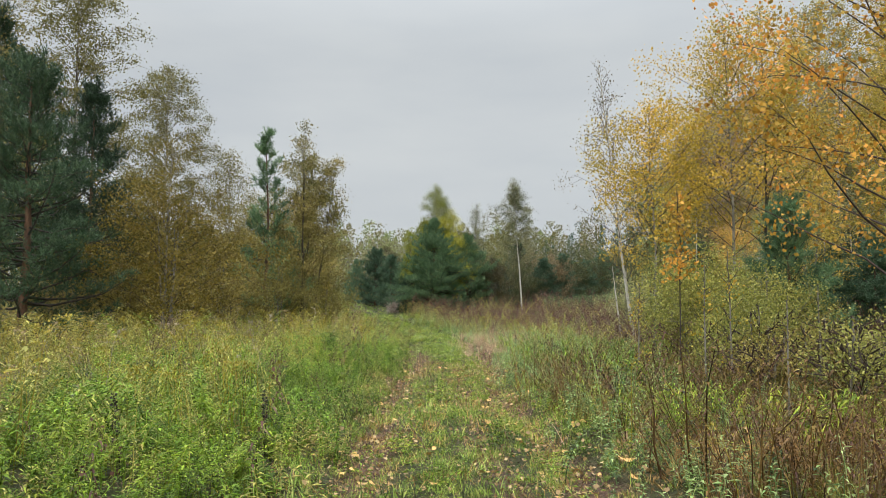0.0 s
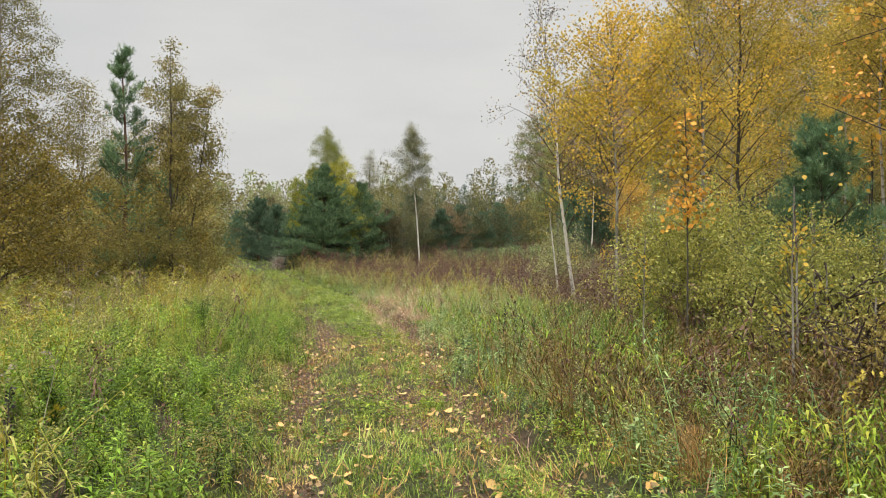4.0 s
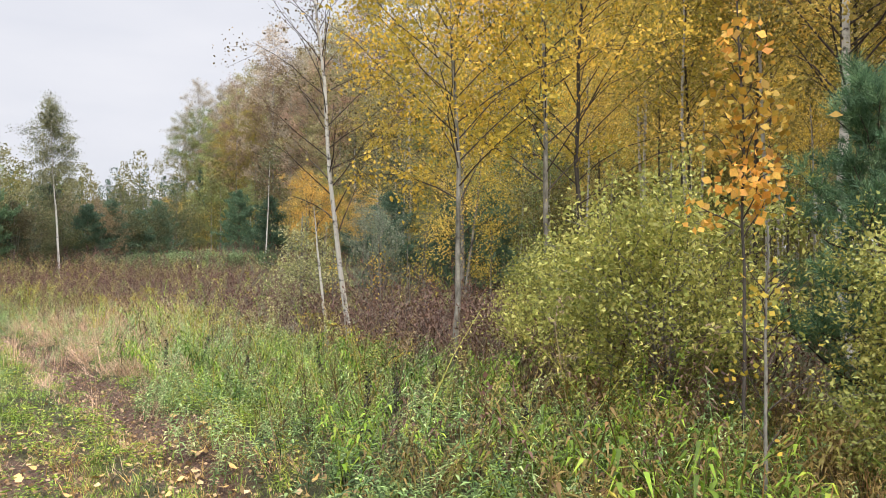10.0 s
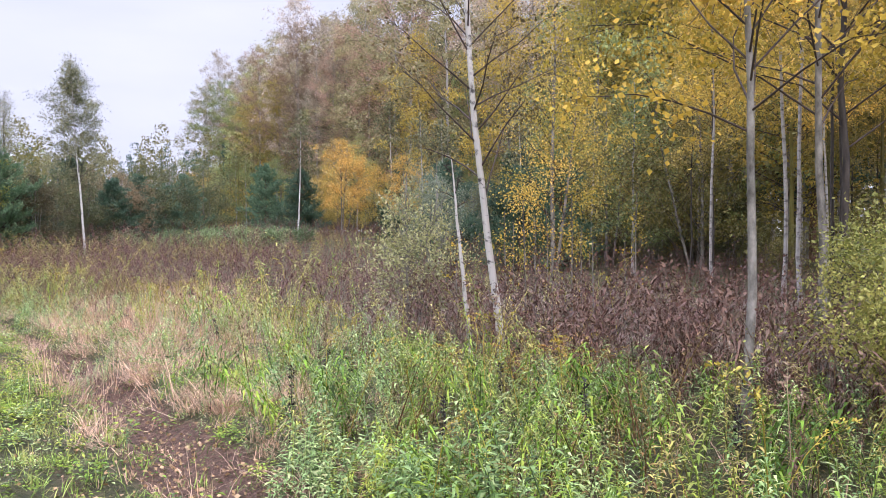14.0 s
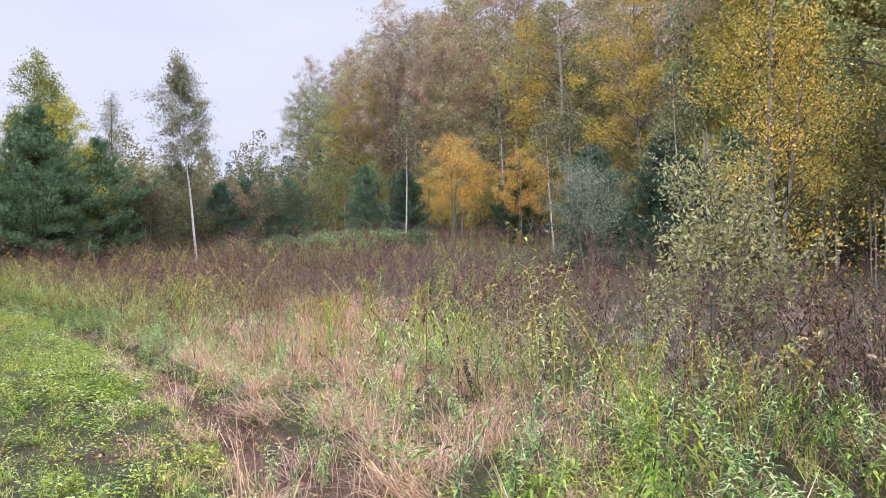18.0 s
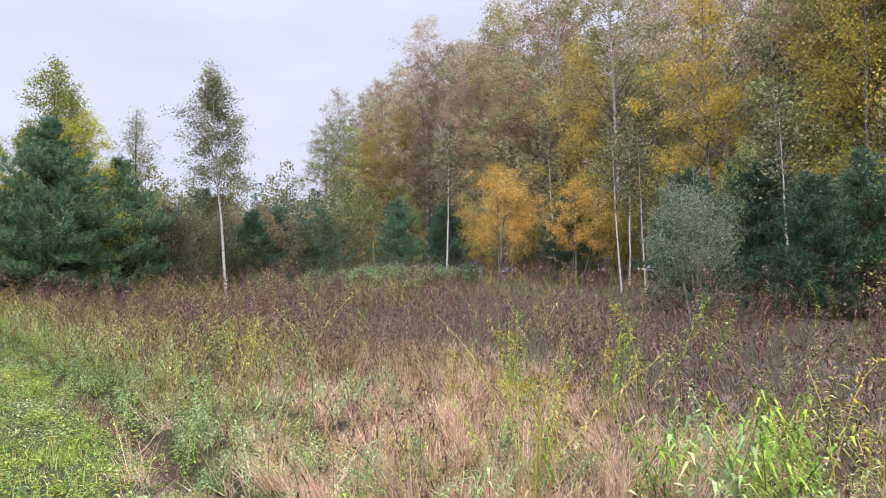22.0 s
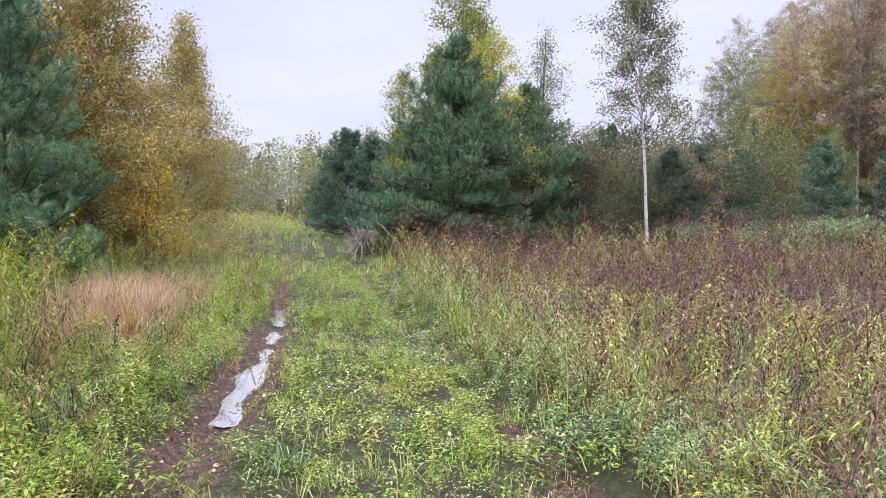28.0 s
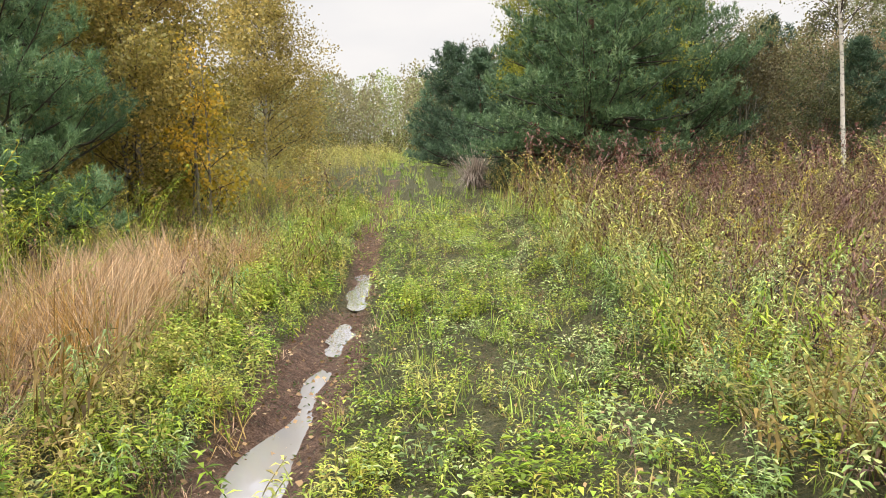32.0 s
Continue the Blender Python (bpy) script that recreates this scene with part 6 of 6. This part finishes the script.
far_woods(301, belt(190, -45, 50, 100, 150, 8, 13), L_OLIVE, "far olive-yellow woods beyond the meadow", 800, 0.02, 0.24)
far_woods(302, belt(90, -40, 45, 104, 150, 8, 12.5), L_SPRUCE, "far dark conifers among the woods", 700, 0.018, 0.15)
far_woods(303, belt(190, -100, 30, 175, 225, 13, 19), L_FAR_HAZY, "distant yellow woods on the skyline, greyed by painted haze", 800, 0.027, 0.3)
far_woods(309, belt(70, -60, 24, 162, 174, 3, 5), L_OLIVE, "low bushes before the distant woods", 300, 0.06, 0.6)
far_woods(304, belt(70, -110, 40, 175, 230, 14, 20), L_GREEN, "distant green woods on the skyline", 650, 0.024, 0.26)
far_woods(305, belt(90, -60, -19, 14, 58, 9, 15) + belt(60, -70, -36, 58, 110, 9, 14), L_OLIVE, "woods behind the trees on the left", 420, 0.02, 0.2)
far_woods(306, belt(26, -60, -19, 20, 58, 7, 12) + belt(14, -70, -36, 58, 110, 7, 11), L_SPRUCE, "dark conifers behind the trees on the left", 400, 0.02, 0.18)
far_woods(307, belt(80, 20, 60, -10, 30, 9, 15), L_OLIVE, "deep shade of the wood on the right", 420, 0.018)
far_woods(308, belt(130, 47, 90, 25, 150, 15, 25), L_OLIVE, "deep wood behind the tall trees", 420, 0.026)

# ---- single plants and small things ----


def stalk_meshes(seed, height):
    """A dark dead mullein-like stalk with a knobbly seed spike."""
    rng, stem, spike, leaf = np.random.default_rng(seed), Heap(), Heap(), Heap()
    f = np.linspace(0, 1, 6)
    p = np.stack([np.cumsum(rng.normal(0, 0.008, 6)), np.cumsum(rng.normal(0, 0.008, 6)), f * height], 1)
    stem.add(*tube(p, 0.008 * (1 - 0.6 * f), 5))
    for i in range(70):
        u = 0.5 + 0.5 * i / 70
        q = np.array([np.interp(u, f, p[:, k]) for k in range(3)])
        a = i * 2.4
        spike.add(*leaf_quads(rng, q[None] + 0.012 * np.array([[np.cos(a), np.sin(a), 0]]), 0.035, 0.8, 0.0, np.array([[np.cos(a), np.sin(a), 0.5]])))
    for i in range(14):
        u = 0.1 + 0.4 * i / 14
        q = np.array([np.interp(u, f, p[:, k]) for k in range(3)])
        a = i * 2.4
        leaf.add(*kite(q, unit(np.array([np.cos(a), np.sin(a), 0.2])), 0.13 * rng.uniform(0.6, 1.2), 0.035, rng.uniform(0.4, 0.9)))
    return [("stem", stem.mesh("stem", DARK_BARK), "", ("seed_spike", spike.mesh("seed_spike", L_STALK), "stuff"), ("withered_foliage", leaf.mesh("withered_foliage", H_DARK), "stuff"))]


L_STALK = leaf_mat("stalk_seed", [(0.02, 0.017, 0.016), (0.04, 0.033, 0.03), (0.06, 0.05, 0.045)], through_light=0.0)


def put(name, rows, x, y, label, category, group, turn=0.0, scale=1.0, tilt=(0, 0)):
    t = thing(name, label, category, group)
    t.location = (x, y, float(ground_z(x, y)) - 0.02)
    t.rotation_euler = (radians(tilt[0]), radians(tilt[1]), radians(turn))
    t.scale = (scale, scale, scale)
    add_rows(t, rows)
    return t


STALK = [stalk_meshes(401, 1.0), stalk_meshes(402, 0.9)]
rngs = np.random.default_rng(410)
STALK_AT = [(3.8, 19.3), (4.4, 18.2), (4.9, 17.3), (5.4, 16.6), (4.7, 20.2), (0.0, 6.6), (-0.6, 8.4), (-1.0, 6.0), (3.9, 14.8), (4.6, 15.4), (3.4, 36.6), (4.0, 38.0), (3.1, 40.2), (4.6, 41.0), (-1.2, 36.9), (5.6, 19.0), (2.9, 38.8), (4.95, 24.0), (6.4, 24.9), (4.7, 20.7), (4.3, 13.6), (5.0, 14.2), (3.7, 12.4)]
for i, (sx, sy) in enumerate(STALK_AT):
    put("mullein_stalk", STALK[i % 2], sx, sy, "dark dead mullein stalk with a knobbly seed spike", "dead plant", "mullein stalks", 40 * i, rngs.uniform(0.5, 0.75), rngs.normal(0, 5, 2))


def fern_meshes(seed, fronds, length, mat=H_YELLOW):
    rng, rows = np.random.default_rng(seed), []
    for i in range(fronds):
        h, a = Heap(), i * 6.283 / fronds + rng.uniform(-0.3, 0.3)
        d = unit(np.array([np.cos(a) * 0.6, np.sin(a) * 0.6, 1.0]))
        side = np.array([-np.sin(a), np.cos(a), 0])
        t = np.linspace(0, 1, 14)[:, None]
        p = d * length * t + np.array([np.cos(a), np.sin(a), -0.8]) * length * 0.45 * t**2.2
        h.add(*tube(p[::3], np.linspace(0.004, 0.001, len(p[::3])), 3))
        for k in range(3, 14):
            for s in (-1, 1):
                h.add(*kite(p[k], unit(side * s + d * 0.4), length * 0.2 * (1.1 - k / 14) * 1.2, 0.022, 0.2))
        rows.append(("frond", h.mesh("frond", mat), ""))
    return rows


FERN = fern_meshes(420, 6, 0.75)
for i, (sx, sy, sc) in enumerate([(4.3, 7.6, 1.0), (4.8, 8.1, 0.9), (4.1, 8.9, 0.8), (5.6, 9.4, 1.0), (5.1, 11.5, 0.9)]):
    put("fern", FERN, sx, sy, "yellowing fern with arched fronds on the verge", "fern", "ferns", 50 * i, sc)

FERN_COOL = fern_meshes(422, 7, 0.62, H_COOL)
for i, (sx, sy, sc) in enumerate([(3.9, 14.9, 1.0), (4.4, 14.5, 0.9), (4.1, 15.6, 1.0), (5.0, 15.2, 1.1), (4.7, 13.9, 0.9), (3.8, 13.6, 0.8), (5.5, 14.7, 0.9)]):
    put("fern", FERN_COOL, sx, sy, "green feathery fern among the verge weeds", "fern", "ferns", 50 * i, sc)
for i, (sx, sy, sc) in enumerate([(2.45, 38.3, 0.95), (2.95, 37.0, 0.85), (-0.9, 36.3, 0.7), (3.3, 38.9, 0.8)]):
    put("fern", FERN, sx, sy, "yellowing fern with arched fronds by the rut", "fern", "ferns", 70 * i, sc)


def tuft_meshes(seed, blades, height, width, mat):
    """A tuft of long grass: its bent blades in one mesh."""
    v, f = proto_grass(seed, blades, height, width, 1.3, 0.95)
    v[:, :2] *= 1.3
    return [("blades", make_mesh("blades", v, f, mat, np.random.default_rng(seed).uniform(0, 0.5, len(v))), "stuff")]


TUFT = tuft_meshes(423, 120, 0.5, 0.007, H_COOL)
for i, (sx, sy, sc) in enumerate([(0.85, 34.6, 1.0), (3.35, 29.2, 0.9), (3.6, 33.6, 1.0), (3.2, 36.2, 1.1), (3.5, 8.2, 0.9), (3.3, 10.4, 0.8)]):
    put("grass_tuft", TUFT, sx, sy, "tuft of long dark green grass bent over", "grass", "grass tufts", 60 * i, sc)
TAN_TUFT = tuft_meshes(424, 150, 0.95, 0.006, H_TAN)
for i, (sx, sy, sc) in enumerate([(4.5, 34.5, 1.0), (4.9, 34.9, 0.9), (4.6, 35.3, 0.8), (3.9, 37.6, 0.75), (4.4, 26.6, 0.7), (-2.2, 38.4, 0.9)]):
    put("grass_tuft", TAN_TUFT, sx, sy, "tall tuft of tan dry grass", "dry grass", "grass tufts", 60 * i, sc)

BRACKEN = fern_meshes(421, 7, 0.85, H_BRACKEN)
for i, (sx, sy, sc) in enumerate([(7.3, 20.6, 1.0), (7.75, 20.1, 0.9), (6.85, 20.2, 0.85), (8.0, 21.0, 1.0), (6.6, 19.6, 0.75), (7.2, 19.7, 0.8), (9.0, 15.6, 0.8), (6.9, 9.8, 0.7), (-5.4, 53.0, 1.3), (-4.8, 52.2, 1.2), (-4.2, 51.4, 1.1), (-5.0, 51.0, 1.2), (-4.0, 53.4, 1.2)]):
    put("fern", BRACKEN, sx, sy, "orange withered bracken fern", "fern", "ferns", 50 * i, sc)


def clump_meshes(seed, stems, height):
    """A clump of goldenrod: each stem a part, with its yellow head."""
    rng, rows = np.random.default_rng(seed), []
    for i in range(stems):
        v, f = proto_weed(seed + i, height * rng.uniform(0.8, 1.15), 48, 0.088, 0.014, droop=0.45)
        off = np.r_[rng.normal(0, 0.12, 2), 0]
        lean = rng.normal(0, 0.14, 2)
        v = v + off + np.stack([lean[0] * v[:, 2], lean[1] * v[:, 2], 0 * v[:, 2]], 1)
        stem = ("stem", make_mesh("stem", v, f, H_GREEN if i % 2 else H_YELLOW, np.full(len(v), rng.uniform(0.2, 0.8))), "")
        v, f = proto_plume(seed + 50 + i, height * 1.02, 9, 0.17)
        v = v + off + np.stack([lean[0] * v[:, 2], lean[1] * v[:, 2], 0 * v[:, 2]], 1)
        rows.append((*stem, ("flower_head", make_mesh("flower_head", v, f, L_FLOWER, np.full(len(v), rng.uniform(0, 1))), "")))
    return rows


L_FLOWER = leaf_mat("goldenrod_flower", [(0.32, 0.26, 0.04), (0.48, 0.38, 0.04), (0.42, 0.32, 0.06), (0.30, 0.25, 0.08)], tone=0.5)
CLUMP = [clump_meshes(430, 6, 0.95), clump_meshes(440, 5, 0.8)]
CLUMP_AT = [(5.35, 22.5), (5.9, 22.0), (4.75, 27.1), (5.05, 27.5), (6.8, 30.5), (6.5, 31.2), (7.2, 29.2), (6.2, 18.8), (5.9, 19.6), (-0.3, 7.5), (-0.9, 7.0), (-1.6, 8.2), (-1.2, 9.6), (-2.2, 10.6), (4.1, 31.8), (3.7, 36.0), (4.4, 39.5), (3.4, 42.0), (4.9, 36.5), (-2.6, 7.0), (5.6, 37.5), (4.2, 44.5)]
for i, (sx, sy) in enumerate(CLUMP_AT):
    put("goldenrod_clump", CLUMP[i % 2], sx, sy, "goldenrod clump with yellow drooping flower heads", "weeds", "goldenrod clumps", 67 * i, 0.85 + 0.05 * (i % 5))

rngc = np.random.default_rng(455)
for i in range(34):
    sy = 5.5 + i * 0.95 + rngc.uniform(-0.3, 0.3)
    sx = float(left_rut(sy)) - rngc.uniform(1.1, 3.4)
    if tan_patch(np.array(sx), np.array(sy)) < 0.4:
        put("goldenrod_clump", CLUMP[i % 2], sx, sy, "goldenrod clump with yellow drooping flower heads", "weeds", "goldenrod clumps", 67 * i, 0.8 + 0.05 * (i % 5))


def fallen_stalk(seed, length):
    """A dry stalk that has bent over, with a few limp blades."""
    rng, stem, blades = np.random.default_rng(seed), Heap(), Heap()
    t = np.linspace(0, 1, 9)
    p = np.stack([length * (t - 0.5), 0.12 * length * np.sin(t * 3.1) + np.cumsum(rng.normal(0, 0.008, 9)), 0.03 + 0.28 * length * np.sin(np.pi * t) ** 1.3], 1)
    stem.add(*tube(p, np.linspace(0.006, 0.002, 9), 5))
    for k in range(2, 9):
        d = unit(np.array([rng.uniform(0.2, 1), rng.normal(0, 0.6), rng.uniform(-0.2, 0.5)]))
        blades.add(*blade(rng, p[k], d, 0.22 * rng.uniform(0.5, 1.2), 0.009, 0.6, 3))
    return [("stem", stem.mesh("stem", DRY_STEM), "", ("blades", blades.mesh("blades", H_TAN), "stuff"))]


DRY_STEM = bark_mat("dry_stem", (0.30, 0.20, 0.11), (0.56, 0.42, 0.26), 20.0)
FALLEN = [fallen_stalk(456, 0.9), fallen_stalk(457, 0.7)]
for i, (sx, sy) in enumerate([(3.3, 30.6), (3.7, 31.6), (3.2, 27.4), (3.9, 9.2), (4.3, 7.0), (4.0, 24.2), (2.6, 35.2), (-1.4, 37.0)]):
    put("fallen_stalk", FALLEN[i % 2], sx, sy, "bent dry tan stalk lying over the weeds", "dead plant", "fallen stalks", 48 * i + 20, 1.0)

# A mound of pale dead grass by the bend.
v, f = proto_grass(450, 700, 1.15, 0.016, 0.9, 0.75)
v *= np.array([1.4, 1.4, 1.55])
mound = new("grass_mound", make_mesh("grass_mound", v, f, H_WHITE, np.random.default_rng(5).uniform(0, 1, len(v))))
mound.location = (-0.4, 54.0, float(ground_z(-0.4, 54.0)))
tagged(mound, "pale mound of dead reed grass beside the track", "dry grass")

# Saplings on the right verge.
SAP = tree_meshes(461, 2.3, 0.010, 0.3, 0.5, 16, 110, 0.045, 40, leaf_material=L_YELLOW, spread=0.06, twigs=2, split=True, sides=6)
SAP2 = tree_meshes(462, 1.9, 0.009, 0.25, 0.4, 14, 50, 0.042, 45, leaf_material=L_RUST, spread=0.05, twigs=2, split=True, sides=6)
for i, (sx, sy) in enumerate([(5.4, 8.2), (5.0, 9.6), (6.2, 9.0), (5.8, 10.6), (6.4, 7.4), (4.9, 12.2), (8.0, 20.2), (8.6, 22.0), (9.6, 23.4), (7.8, 16.0), (8.3, 21.2), (8.9, 22.8), (9.3, 21.6), (9.9, 22.4), (10.4, 23.8), (8.1, 23.0), (10.9, 22.2), (11.5, 24.6), (9.1, 24.6), (12.3, 23.2)]):
    place_tree("sapling", SAP if i % 2 else SAP2, sx, sy, "thin leafless sapling with a few yellow leaves" if i % 2 else "bare brown sapling with few leaves", "sapling", "saplings", turn=77 * i, scale=0.8 + 0.06 * (i % 5))


def single_leaf(seed, size):
    rng = np.random.default_rng(seed)
    a = np.linspace(0, 2 * np.pi, 14, endpoint=False)
    r = size * (0.5 + 0.12 * np.cos(2 * a) + 0.07 * np.cos(5 * a))
    v = np.concatenate([[[0, 0, 0.01]], np.stack([r * np.cos(a), r * np.sin(a), 0.012 + 0.25 * size * np.cos(a) ** 2 * rng.uniform(0.3, 1)], 1)])
    t = np.array([[0, i + 1, (i + 1) % 14 + 1] for i in range(14)])
    return make_mesh("fallen_leaf", v, t, H_BIGLEAF)


H_BIGLEAF = leaf_mat("big_fallen_leaf", [(0.50, 0.22, 0.05), (0.56, 0.34, 0.12), (0.50, 0.20, 0.06), (0.50, 0.36, 0.19)], through_light=0.0)
BIG = [single_leaf(470 + i, 0.05 + 0.01 * i) for i in range(4)]
rngb = np.random.default_rng(475)
for i in range(180):
    ly = rngb.uniform(4.5, 18)
    lx = (right_rut(ly) if i % 2 else left_rut(ly)) + rngb.normal(0.15, 0.45)
    lf = new("fallen_leaf", BIG[i % 4])
    lf.location = (lx, ly, float(ground_z(lx, ly)) + rngb.uniform(0.01, 0.05))
    lf.rotation_euler = (rngb.normal(0, 0.25), rngb.normal(0, 0.25), rngb.uniform(0, 6.28))
    lf.scale = (1, 1, 1) if i % 3 else (0.7, 0.7, 0.7)
    tagged(lf, "large orange-yellow leaf fallen on the track", "leaf", "fallen leaves on the track")
